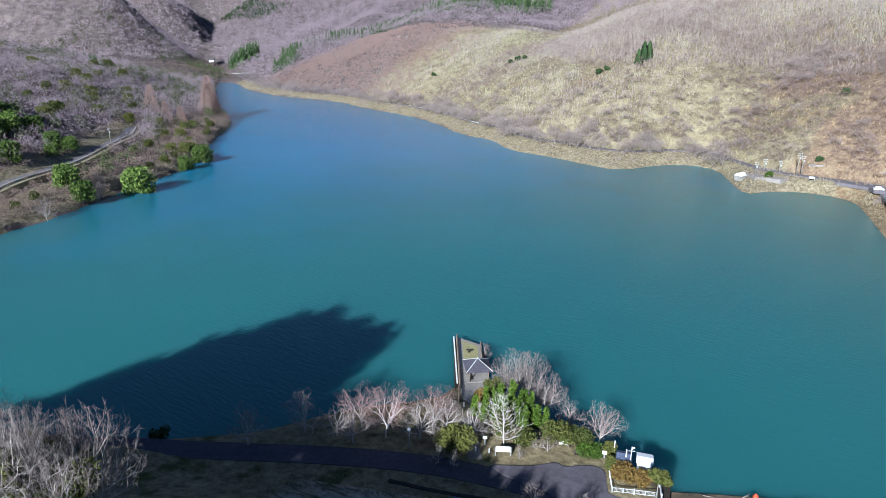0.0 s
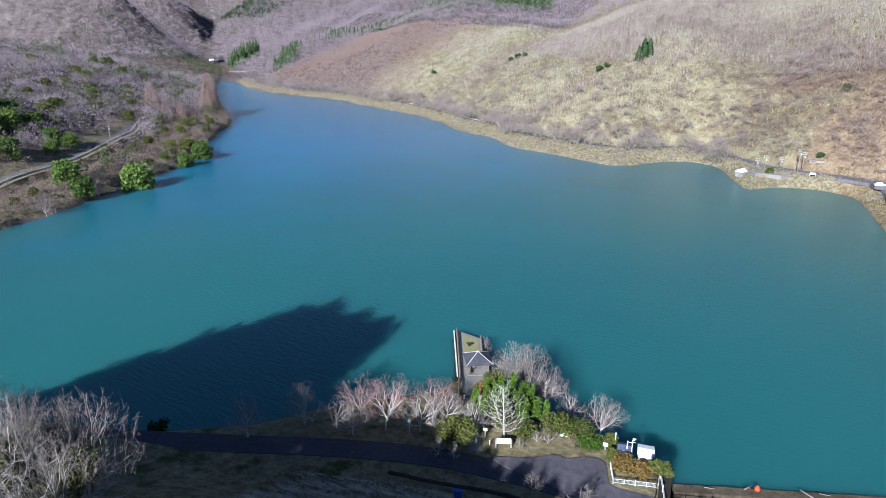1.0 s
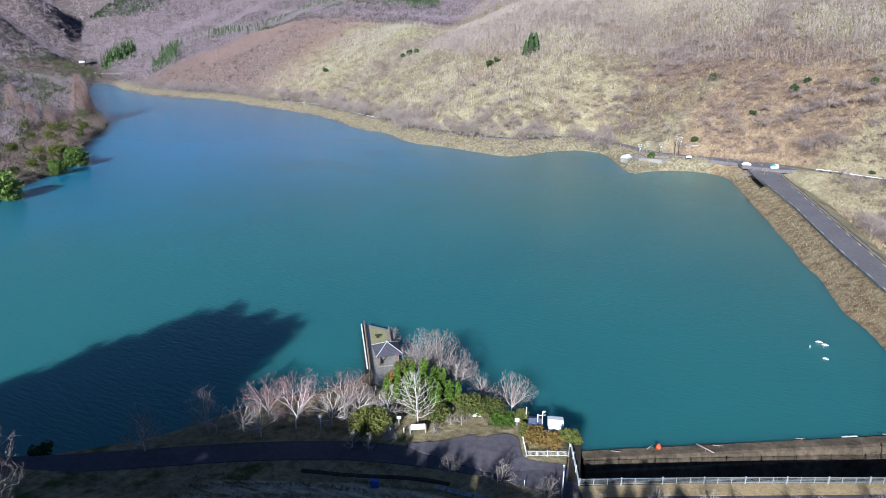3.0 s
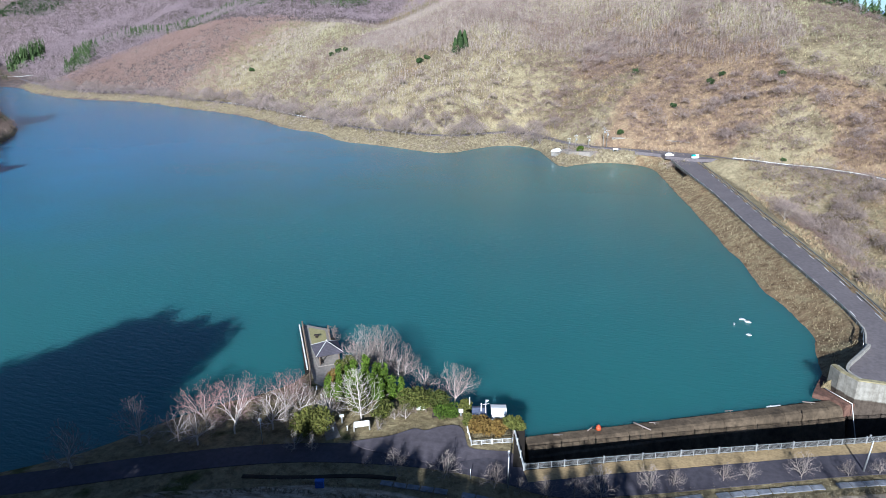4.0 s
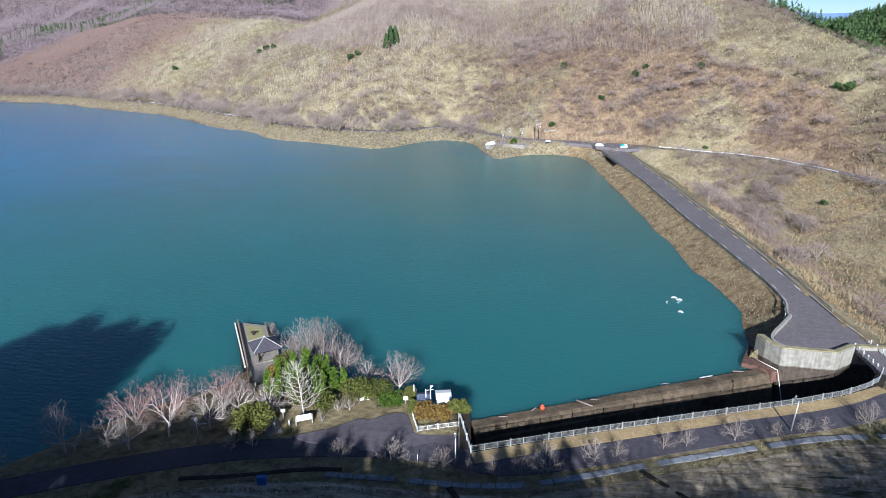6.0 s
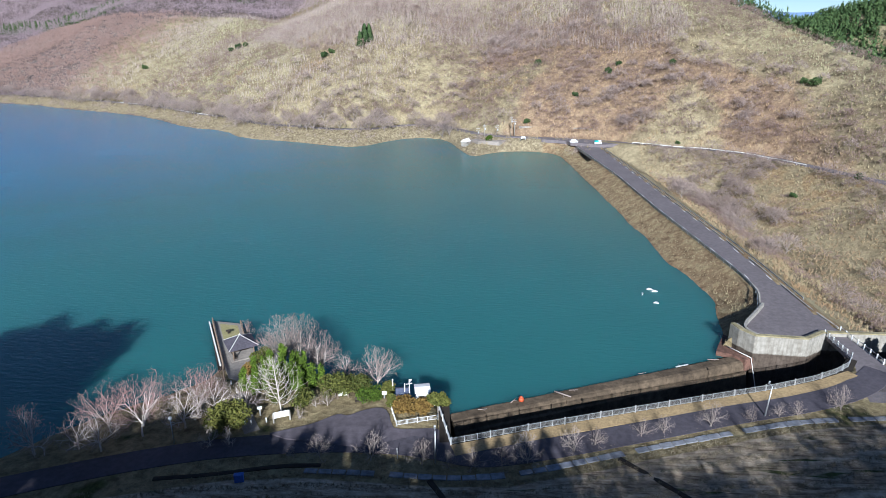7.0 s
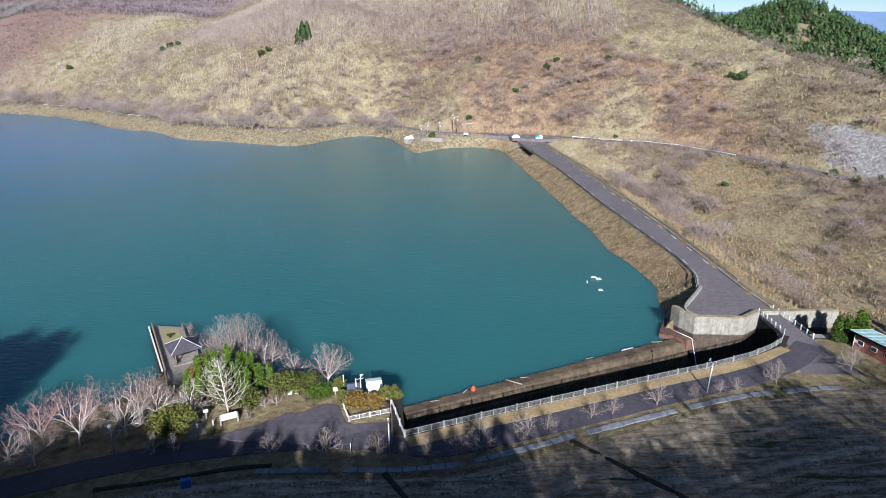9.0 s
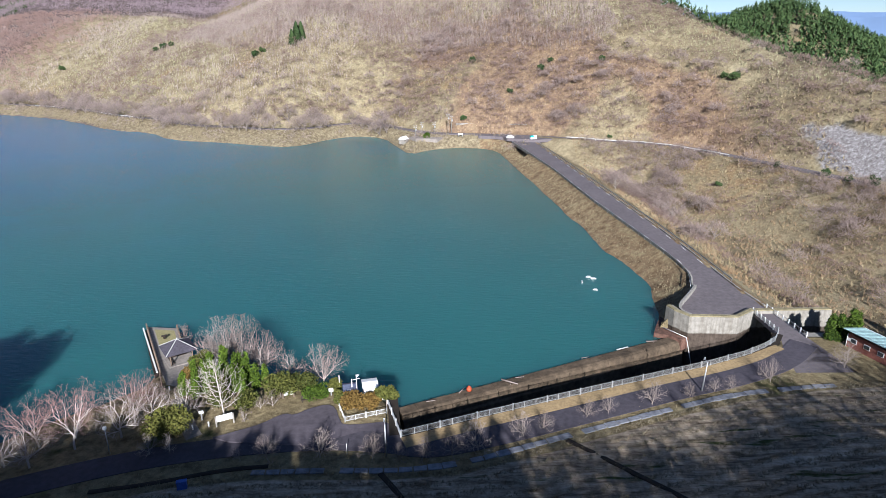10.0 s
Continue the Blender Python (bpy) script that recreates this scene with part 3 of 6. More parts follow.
def ground_z(x, y):
    """Height of the built sheet, between its grid lines."""
    x, y = np.atleast_1d(x), np.atleast_1d(y)
    i = np.clip(np.searchsorted(GX, x) - 1, 0, nx - 2)
    j = np.clip(np.searchsorted(GY, y) - 1, 0, ny - 2)
    u, v = (x - GX[i]) / (GX[i + 1] - GX[i]), (y - GY[j]) / (GY[j + 1] - GY[j])
    Z = ZZ.reshape(ny, nx)
    return (Z[j, i] * (1 - u) + Z[j, i + 1] * u) * (1 - v) + (Z[j + 1, i] * (1 - u) + Z[j + 1, i + 1] * u) * v


# water sheet: from the weir crest outwards under the banks
weir_a, weir_b = (-8.6, 90.3), (46.5, 116.6)
wv = [(weir_a[0], weir_a[1], 0), (weir_b[0], weir_b[1], 0), (60, 117.6, 0), (60, 400, 0), (-100, 460, 0), (-560, 720, 0), (-900, 860, 0), (-900, 600, 0), (-420, 60, 0), (-200, -20, 0), (-100, 20, 0), (-40, 84, 0)]
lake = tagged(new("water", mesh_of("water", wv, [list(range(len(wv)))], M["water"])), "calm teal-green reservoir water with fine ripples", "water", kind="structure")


def ribbon(name, line, width, mat, z=None, lift=0.06, thick=0.25, step=3.0, bend=2):
    """A road: an arched strip with edges, along a line. width: one number or two offsets."""
    p = spaced(curved(line, bend), step)
    t = np.gradient(p[:, :2], axis=0)
    t /= np.linalg.norm(t, axis=1)[:, None]
    nrm = np.stack([-t[:, 1], t[:, 0]], 1)
    offs = (-width / 2, width / 2) if not isinstance(width, tuple) else width
    cols = np.linspace(offs[0], offs[1], 5)
    zc = ground_z(p[:, 0], p[:, 1]) if z is None else np.full(len(p), float(z)) if not callable(z) else z(p)
    if z is None:
        for _ in range(3):
            zc = np.convolve(np.pad(zc, 2, mode="edge"), np.ones(5) / 5, "valid")
    v, f = [], []
    for k in range(len(p)):
        row = [(*(p[k, :2] + nrm[k] * c), zc[k] + lift + 0.05 * (1 - abs(2 * n / 4 - 1))) for n, c in enumerate(cols)]
        row = [(row[0][0], row[0][1], zc[k] + lift - thick)] + row + [(row[-1][0], row[-1][1], zc[k] + lift - thick)]
        v += row
    w = 7
    for k in range(len(p) - 1):
        for n in range(w - 1):
            f.append((k * w + n, (k + 1) * w + n, (k + 1) * w + n + 1, k * w + n + 1))
    me = mesh_of(name, v, [q[::-1] for q in f], mat)
    return new(name, me)


def wall_along(name, line, thick, z0, z1, mat, side=1, z1b=None, parent=None, batter=0.0):
    """A wall of that thickness on one side of a line, from z0 up to z1 (to z1b at its far end)."""
    p = np.array(line, float)
    t = np.gradient(p, axis=0)
    t /= np.linalg.norm(t, axis=1)[:, None]
    nrm = np.stack([-t[:, 1], t[:, 0]], 1) * side
    tops = np.linspace(z1, z1 if z1b is None else z1b, len(p))
    v, f = [], []
    for k in range(len(p)):
        a, b = p[k], p[k] + nrm[k] * thick
        c = a - nrm[k] * batter
        v += [(c[0], c[1], z0), (a[0], a[1], tops[k]), (b[0], b[1], tops[k]), (b[0], b[1], z0)]
    for k in range(len(p) - 1):
        for n in range(4):
            q = (k * 4 + n, k * 4 + (n + 1) % 4, (k + 1) * 4 + (n + 1) % 4, (k + 1) * 4 + n)
            f.append(q if side > 0 else q[::-1])
    f += [(0, 1, 2, 3), tuple(len(v) - 4 + n for n in (3, 2, 1, 0))]
    ob = new(name, mesh_of(name, v, f, mat))
    bm = bmesh.new()
    bm.from_mesh(ob.data)
    bmesh.ops.recalc_face_normals(bm, faces=bm.faces)
    bm.to_mesh(ob.data)
    bm.free()
    if parent:
        ob.parent = parent
    return ob


def slab(name, poly, z, thick, mat):
    n = len(poly)
    v = [(x, y, z) for x, y in poly] + [(x, y, z - thick) for x, y in poly]
    f = [tuple(range(n)), tuple(range(2 * n - 1, n - 1, -1))] + [(k, n + k, n + (k + 1) % n, (k + 1) % n) for k in range(n)]
    me = mesh_of(name, v, f, mat)
    bm = bmesh.new()
    bm.from_mesh(me)
    bmesh.ops.recalc_face_normals(bm, faces=bm.faces)
    bm.to_mesh(me)
    bm.free()
    return me


# ---- roads ----
valley = ribbon("road", TOE[3:30], 5.0, M["asphalt_old"], lift=0.35, thick=1.2, step=5)
tagged(valley, "narrow grey asphalt road along the foot of the hill", "road", kind="structure")
cl, cr = np.array(CREST_L), np.array(CREST_R)
ys = np.linspace(338, 121, 60)
cv = []
for yv in ys:
    a, b = knots(yv, CREST_L), knots(yv, CREST_R)
    cv += [(a - 0.3, yv, 4.2), (a + 0.2, yv, 4.86), ((a + b) / 2, yv, 4.94), (b - 0.2, yv, 4.86), (b + 0.3, yv, 4.2)]
cf = [(5 * k + n, 5 * k + n + 1, 5 * k + n + 6, 5 * k + n + 5) for k in range(len(ys) - 1) for n in range(4)]
crest = tagged(new("road", mesh_of("crest_road", cv, [q[::-1] for q in cf], M["asphalt_old"])), "violet-grey asphalt road along the dam crest", "road", kind="structure")
near_road = ribbon("road", [(-140, 31.5), (-84, 53.3), (-73, 58.7), (-56.5, 67), (-43, 72.5), (-31, 75.3), (-18, 76.6), (-8, 75.8), (-2, 73.8), (9.3, 77.4), (18.2, 80.7), (27.7, 84.3), (38, 88.3), (48.5, 91.6), (60, 97), (67, 104)], 4.6, M["asphalt"], lift=0.1, step=2)
tagged(near_road, "dark asphalt lane along the reservoir bank", "road", kind="structure")
lot = tagged(new("pavement", slab("parking", curved([(-35, 76.5), (-30, 79), (-27.7, 80.3), (-25.7, 82.3), (-24.6, 83.1), (-23.1, 82.6), (-21.3, 84.3), (-18.5, 85.6), (-17, 84.6), (-15.8, 81), (-15, 79.9), (-11.5, 80.3), (-8.2, 80.9), (-7.4, 77.2), (-8, 75.2), (-20, 75)], 1, True).tolist(), 4.52, 0.5, M["asphalt_lot"])), "worn grey asphalt parking area beside the park", "pavement", kind="structure")
bridge = tagged(new("road", slab("bridge_deck", [(64, 118.2), (64, 106.5), (61.5, 100), (60, 93.5), (70.5, 93.5), (69.2, 104.5), (67.6, 121.2), (50.6, 121.3), (49.9, 118.2), (51.0, 116.3), (58.8, 115.8), (62.4, 118.4)], 4.9, 0.6, M["asphalt_old"])), "pale worn asphalt bridge deck over the spillway", "road", kind="structure")

# far mountains across the plain, haze blue put into their base colour
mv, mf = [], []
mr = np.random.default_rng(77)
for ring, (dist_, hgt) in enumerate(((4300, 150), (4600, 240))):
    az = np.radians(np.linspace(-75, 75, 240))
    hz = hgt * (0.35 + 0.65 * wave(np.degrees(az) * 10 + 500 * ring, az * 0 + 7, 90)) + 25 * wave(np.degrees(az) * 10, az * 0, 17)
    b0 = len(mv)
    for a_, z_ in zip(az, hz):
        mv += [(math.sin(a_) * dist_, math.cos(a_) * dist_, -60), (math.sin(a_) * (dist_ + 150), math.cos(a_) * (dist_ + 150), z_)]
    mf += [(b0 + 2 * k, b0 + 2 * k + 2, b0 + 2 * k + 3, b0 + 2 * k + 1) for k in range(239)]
tagged(new("backdrop", mesh_of("backdrop", mv, mf, plain("haze_blue_far_mountains", (0.13, 0.20, 0.33), 0.1, 0.004, 1.0), smooth=True)), "distant mountains on the horizon, painted pale haze blue", "mountains", kind="structure")

# ---- plants ----
def sticks(segs, sides, least=0.0):
    v, f = [], []
    for p, q, r0, r1, _ in segs:
        d = (q - p).normalized()
        u = d.orthogonal().normalized()
        w = d.cross(u)
        b = len(v)
        for c, r in ((p, max(r0, least)), (q, max(r1, least))):
            for k in range(sides):
                a = 6.28318 * k / sides
                v.append(c + (u * math.cos(a) + w * math.sin(a)) * r)
        for k in range(sides):
            f.append((b + k, b + (k + 1) % sides, b + sides + (k + 1) % sides, b + sides + k))
    return v, f


def bent(out, p, mid, q, n, r0, r1, depth):
    """A curved, tapering branch from p by way of mid to q, in n pieces. Returns its points."""
    pts = [p.lerp(mid, k / n).lerp(mid.lerp(q, k / n), k / n) for k in range(n + 1)]
    for k in range(n):
        out.append((pts[k], pts[k + 1], r0 + (r1 - r0) * k / n, r0 + (r1 - r0) * (k + 1) / n, depth))
    return pts


def any_way(rng):
    v = Vector((rng.gauss(0, 1), rng.gauss(0, 1), rng.gauss(0, 1)))
    return v.normalized()


def turned(d, angle, rng):
    """The direction d turned by an angle towards a random side."""
    u = d.orthogonal().normalized()
    side = u * math.cos(a := rng.uniform(0, 6.283)) + d.cross(u) * math.sin(a)
    return (d * math.cos(angle) + side * math.sin(angle)).normalized(), side


def grow(segs, rng, p, d, ln, r, k, depth, gnarl, lift):
    """A branch that wavers upwards and forks into finer ones until the given depth."""
    n = 3 if k < 3 else 2
    for i in range(n):
        out = p - Vector((0, 0, lift))
        d = (d + any_way(rng) * gnarl + out.normalized() * 0.13).normalized()
        q = p + d * ln / n
        segs.append((p, q, r * (1 - 0.3 * i / n), r * (1 - 0.3 * (i + 1) / n), k))
        p = q
        if i < n - 1 and k < depth - 1 and rng.random() < 0.85:
            e, _ = turned(d, radians(rng.uniform(35, 65)), rng)
            grow(segs, rng, p, e, ln * rng.uniform(0.45, 0.65), r * 0.42, k + 2, depth, gnarl, lift)
    if k >= depth:
        return
    a, side = turned(d, radians(rng.uniform(14, 36)), rng)
    b = (d * math.cos(c := radians(rng.uniform(30, 60))) - side * math.sin(c)).normalized()
    grow(segs, rng, p, a, ln * rng.uniform(0.74, 0.92), r * 0.72, k + 1, depth, gnarl, lift)
    grow(segs, rng, p, b, ln * rng.uniform(0.62, 0.86), r * 0.6, k + 1, depth, gnarl, lift)


def bare_tree(seed, h, name, label, group, bark, twig, w=1.0, limbs=5, depth=6, spread=50, trunk_r=0.16, low=0.2, cone=False, least=0.009, gnarl=0.2, fine=4, twigs=1500):
    """A leafless tree: a short trunk and forking limbs that spread to a crown w times as wide as the tree is high."""
    rng = random.Random(seed)
    segs = []
    if cone:
        trunk = bent(segs, Vector((0, 0, -0.3)), Vector((0.1, 0, h * 0.5)), Vector((0, 0.15, h)), 9, trunk_r, 0.03, 0)
        for k in range(limbs):
            s = 0.14 + 0.82 * k / limbs
            az = 2.4 * k + rng.uniform(-0.4, 0.4)
            ln = w * h * 0.3 * (1.08 - s) ** 0.7 * rng.uniform(0.8, 1.15)
            grow(segs, rng, trunk[0].lerp(trunk[-1], s), Vector((math.cos(az), math.sin(az), 0.3)).normalized(), ln, trunk_r * 0.42 * (1.15 - s), 1, depth, 0.1, -h)
    else:
        top = Vector((rng.uniform(-0.04, 0.04) * h, rng.uniform(-0.04, 0.04) * h, low * h))
        bent(segs, Vector((0, 0, -0.3)), Vector((0, 0, low * h * 0.5)), top, 3, trunk_r, trunk_r * 0.85, 0)
        ln = h * (1 - low) * 0.3
        for k in range(limbs):
            az = 6.283 * (k + rng.uniform(-0.25, 0.25)) / max(limbs - 1, 1)
            el = radians(90 - (rng.uniform(5, 20) if k == limbs - 1 else spread + rng.uniform(-32, 18)))
            p = top - Vector((0, 0, low * h * rng.uniform(0, 0.35)))
            grow(segs, rng, p, Vector((math.cos(az) * math.cos(el), math.sin(az) * math.cos(el), math.sin(el))), ln * rng.uniform(0.85, 1.1), trunk_r * rng.uniform(0.5, 0.68), 1, depth, gnarl, low * h)
        ends = np.array([q[1] for q in segs])
        kx = w * h * 0.5 / np.percentile(np.hypot(ends[:, 0], ends[:, 1]), 96)
        kz = h / np.percentile(ends[:, 2], 99)
        def fit(v):
            """To size, and drawn in to an uneven dome."""
            v = Vector((v.x * kx, v.y * kx, v.z * kz))
            c = Vector((0, 0, h * 0.5))
            o = v - c
            rho = math.sqrt((o.x ** 2 + o.y ** 2) / (w * h * 0.5) ** 2 + (o.z / (h * 0.5)) ** 2)
            lump = 0.9 + 0.12 * math.sin(3 * math.atan2(o.y, o.x) + seed) + 0.06 * math.sin(7 * math.atan2(o.y, o.x) + o.z)
            return v if rho < lump else c + o * (lump / rho) ** 0.92

        segs = [(fit(a), fit(b), r0, r1, k) for a, b, r0, r1, k in segs]
    ob = thing(name, label, "tree", group=group)
    v, f = sticks([s for s in segs if s[4] < fine], 5, least * 1.4)
    part("trunk", mesh_of("trunk", v, f, bark), ob)
    v, f = sticks([s for s in segs if s[4] >= fine], 3, least)
    ends = [s for s in segs if s[4] >= depth - 1]
    for _ in range(twigs):
        a, b, _r0, _r1, _k = rng.choice(ends)
        p = a.lerp(b, rng.random())
        way = ((b - a).normalized() + any_way(rng) * 0.5 + Vector((0, 0, 0.2))).normalized()
        side = way.cross(any_way(rng)).normalized() * least * 1.1
        n = len(v)
        v += [p - side, p + side, p + way * h * rng.uniform(0.03, 0.08)]
        f.append((n, n + 1, n + 2))
    part("crown", mesh_of("crown", v, f, twig), ob)
    return ob


def leaf_cloud(rng, lumps, n, size, stretch=1.0):
    """Small tilted leaf sprays spread through the outer shells of several lumps: corners and faces."""
    c = np.array([l[:3] for l in lumps], float)
    rad = np.array([l[3:] for l in lumps], float)
    k = rng.choice(len(lumps), n, p=(rad[:, 0] ** 2) / (rad[:, 0] ** 2).sum())
    d = rng.normal(size=(n, 3))
    d /= np.linalg.norm(d, axis=1)[:, None]
    p = c[k] + d * rad[k] * (rng.uniform(0.55, 1.05, n) ** 0.6)[:, None]
    a = rng.normal(size=(n, 3)) + d * 0.4
    a /= np.linalg.norm(a, axis=1)[:, None]
    b = np.cross(a, rng.normal(size=(n, 3)))
    b /= np.linalg.norm(b, axis=1)[:, None]
    s = size * rng.uniform(0.5, 1.4, n)[:, None]
    v = np.stack([p - a * s * stretch, p + b * s * 0.5, p + a * s * stretch, p - b * s * 0.5], 1).reshape(-1, 3)
    return v, np.arange(4 * n).reshape(-1, 4)


def leafy(seed, name, label, category, lumps, n, size, leaf, trunk=(0.12, 1.5), bark=None, group="", stretch=1.0):
    """A leafy tree or shrub: a stem with a few limbs and a crown of many sprays with gaps."""
    rng = np.random.default_rng(seed)
    ob = thing(name, label, category, group=group)
    bm = bmesh.new()
    tube_bm(bm, trunk[0], trunk[0] * 0.6, trunk[1] + 0.3, Matrix.Translation((0, 0, -0.3)), 7)
    for l in lumps[:6]:
        m, ln = between((0, 0, trunk[1] * 0.8), (l[0], l[1], l[2]))
        tube_bm(bm, trunk[0] * 0.5, trunk[0] * 0.15, ln, m @ pose(0, 0, 0, 0, 90, 0), 5)
    part("trunk", done(bm, "trunk", bark or M["bark_dark"], True), ob)
    v, f = leaf_cloud(rng, lumps, n, size, stretch)
    part("crown", quads_mesh("crown", v, f, leaf), ob)
    return ob


def lumps_of(rng, n, w, h, base=0.3):
    """Lumps for a rounded, uneven crown w wide and h high."""
    out = []
    for _ in range(n):
        a, r = rng.uniform(0, 6.283), w * 0.5 * math.sqrt(rng.uniform(0, 1)) * 0.75
        z = base + (h - base) * rng.uniform(0.25, 0.85) * (1 - 0.35 * r / (w * 0.5))
        s = rng.uniform(0.16, 0.28) * w
        out.append((r * math.cos(a), r * math.sin(a), z, s, s, s * 0.8))
    return out


def scatter(seed, box4, count, keep):
    """Random places in a rectangle that pass keep(x, y, z, shore distance, road distance)."""
    rng = np.random.default_rng(seed)
    x, y = rng.uniform(box4[0], box4[1], count), rng.uniform(box4[2], box4[3], count)
    P = np.stack([x, y], 1)
    z, d, dt, _ = land(P)
    ok = keep(x, y, z, d, dt, rng.random(count))
    return x[ok], y[ok], ground_z(x[ok], y[ok])


def brush_mesh(name, seed, x, y, z, h, blades, width, mat, fan=0.5, curve=0.3):
    """Leafless brush: each plant a sheaf of thin forked blades rising from its foot."""
    rng = np.random.default_rng(seed)
    n = len(x) * blades
    hh = np.repeat(h, blades) * rng.uniform(0.5, 1.0, n)
    base = np.repeat(np.stack([x, y, z], 1), blades, 0)
    az, tilt = rng.uniform(0, 6.283, n), np.abs(rng.normal(0, fan, n))
    out = np.stack([np.cos(az) * np.sin(tilt), np.sin(az) * np.sin(tilt), np.cos(tilt)], 1)
    start = base + out * (hh * rng.uniform(0, 0.45, n))[:, None]
    start[:, 2] -= 0.1
    tip = base + out * hh[:, None] + rng.normal(0, 0.06, (n, 3)) * hh[:, None]
    tip[:, 2] -= np.sin(tilt) * hh * curve * 0.3
    side = np.cross(out, rng.normal(size=(n, 3)))
    side /= np.linalg.norm(side, axis=1)[:, None] + 1e-9
    w = width * rng.uniform(0.5, 1.5, n)[:, None]
    v = np.stack([start - side * w, start + side * w, tip], 1).reshape(-1, 3)
    return quads_mesh(name, v, np.arange(3 * n).reshape(-1, 3), mat)


def conifer_mesh(name, seed, x, y, z, h, tiers, rad, mat, taper=0.75):
    """Far conifers: ragged drooping sprays round a stem, tier over tier."""
    rng = np.random.default_rng(seed)
    n = len(x) * tiers
    hh = np.repeat(h, tiers)
    t = np.tile(np.linspace(0.12, 0.97, tiers), len(x)) + rng.uniform(-0.03, 0.03, n)
    az = rng.uniform(0, 6.283, n)
    r = np.repeat(rad, tiers) * (1.05 - t) ** taper * rng.uniform(0.75, 1.25, n)
    c = np.repeat(np.stack([x, y, z], 1), tiers, 0)
    c[:, 2] += hh * t
    d = np.stack([np.cos(az), np.sin(az), np.full(n, -0.25)], 1)
    s = np.stack([-np.sin(az), np.cos(az), np.zeros(n)], 1)
    e = c + d * r[:, None]
    k = (r * 0.55)[:, None]
    up = np.array([0, 0, 1.0]) * (hh * 0.09)[:, None]
    v = np.stack([c + up, e - s * k, e - up * 0.6, e + s * k], 1).reshape(-1, 3)
    return quads_mesh(name, v, np.arange(4 * n).reshape(-1, 4), mat)


def fuzzy_mesh(name, seed, x, y, z, h, blades, width, mat, broad=0.36, core=0.62):
    """Leafless trees seen from afar: a stem and a haze of fine twigs that fills a rounded crown."""
    rng = np.random.default_rng(seed)
    n = len(x) * blades
    hh = np.repeat(h, blades)
    d = rng.normal(size=(n, 3))
    d /= np.linalg.norm(d, axis=1)[:, None]
    d[:, 2] = np.abs(d[:, 2]) * 0.9 - 0.25
    r = rng.uniform(0.25, 1.0, n) ** 0.6
    b = np.repeat(broad * rng.uniform(0.8, 1.25, len(x)), blades) * hh
    base = np.repeat(np.stack([x, y, z], 1), blades, 0)
    c = base + d * (r * b)[:, None]
    c[:, 2] += hh * core
    way = d + rng.normal(0, 0.45, (n, 3)) + np.array([0, 0, 0.5])
    way /= np.linalg.norm(way, axis=1)[:, None]
    ln = hh * rng.uniform(0.10, 0.26, n)
    stem = np.arange(n) % blades < 1
    c[stem] = base[stem] - [0, 0, 0.2]
    way[stem] = np.array([0, 0, 1.0]) + rng.normal(0, 0.1, (stem.sum(), 3))
    ln[stem] = hh[stem] * 0.75
    side = np.cross(way, rng.normal(size=(n, 3)))
    side /= np.linalg.norm(side, axis=1)[:, None] + 1e-9
    w = (width * rng.uniform(0.5, 1.5, n) * np.where(stem, 0.7, 1.0))[:, None]
    v = np.stack([c - side * w, c + side * w, c + way * ln[:, None]], 1).reshape(-1, 3)
    return quads_mesh(name, v, np.arange(3 * n).reshape(-1, 3), mat)


def stuff(name, me, label, category):
    return tagged(new(name, me), label, category, kind="stuff")


def tall(seed, n, lo, hi):
    return np.random.default_rng(seed).uniform(lo, hi, n)


no_scree = lambda x, dt: ~((x > 160) & (dt < 20))
# woods and brush of the hills
x, y, z = scatter(11, (-330, 320, 210, 760), 70000, lambda x, y, z, d, dt, u: (dt > 5) & (dt < 270) & (u < 0.5 * wave(x, y, 38) ** 2 + 0.05 + 0.45 * russet_at(x, y, z, dt)) & no_scree(x, dt))
stuff("brush", fuzzy_mesh("brush", 1, x, y, z, tall(1, len(x), 1.5, 5.5), 22, 0.11, M["brush"], 0.5, 0.5), "leafless brown brush covering the hillside", "brush")
x, y, z = scatter(19, (-330, 260, 210, 640), 22000, lambda x, y, z, d, dt, u: (dt > 6) & (wave(x + 300, y, 55) > 0.58) & (u < 0.55) & no_scree(x, dt))
stuff("brush", fuzzy_mesh("violet_brush", 19, x, y, z, tall(19, len(x), 3, 7), 40, 0.10, M["brush_pink"], 0.48, 0.5), "pinkish-brown leafless thicket on the hillside", "brush")
x, y, z = scatter(25, (-260, 260, 205, 560), 26000, lambda x, y, z, d, dt, u: (dt > 7) & (dt < 200) & no_scree(x, dt) & (u < 0.03 + 0.55 * russet_at(x, y, z, dt) * smooth(0.25, 0.6, wave(x + 11, y + 7, 17)) + 0.25 * smooth(45, 12, dt) * smooth(0.35, 0.6, wave(x, y, 30))))
stuff("shrubs", fuzzy_mesh("hill_shrubs", 25, x, y, z, tall(25, len(x), 3.0, 6.0), 60, 0.085, M["brush_pink"], 0.5, 0.5), "rounded leafless pinkish-brown shrubs on the hillside", "shrubs")
x, y, z = scatter(26, (-250, 230, 205, 540), 9000, lambda x, y, z, d, dt, u: (dt > 9) & (dt < 170) & no_scree(x, dt) & (u < 0.012 + 0.3 * russet_at(x, y, z, dt) * smooth(0.4, 0.65, wave(x + 31, y + 57, 33)) + 0.12 * smooth(60, 15, dt) * smooth(0.5, 0.7, wave(x, y + 40, 38))))
stuff("hillside_trees", fuzzy_mesh("crown_trees", 26, x, y, z, tall(26, len(x), 6, 10), 190, 0.085, M["haze"], 0.46, 0.52), "hazy pinkish-grey leafless trees on the hillside", "trees")
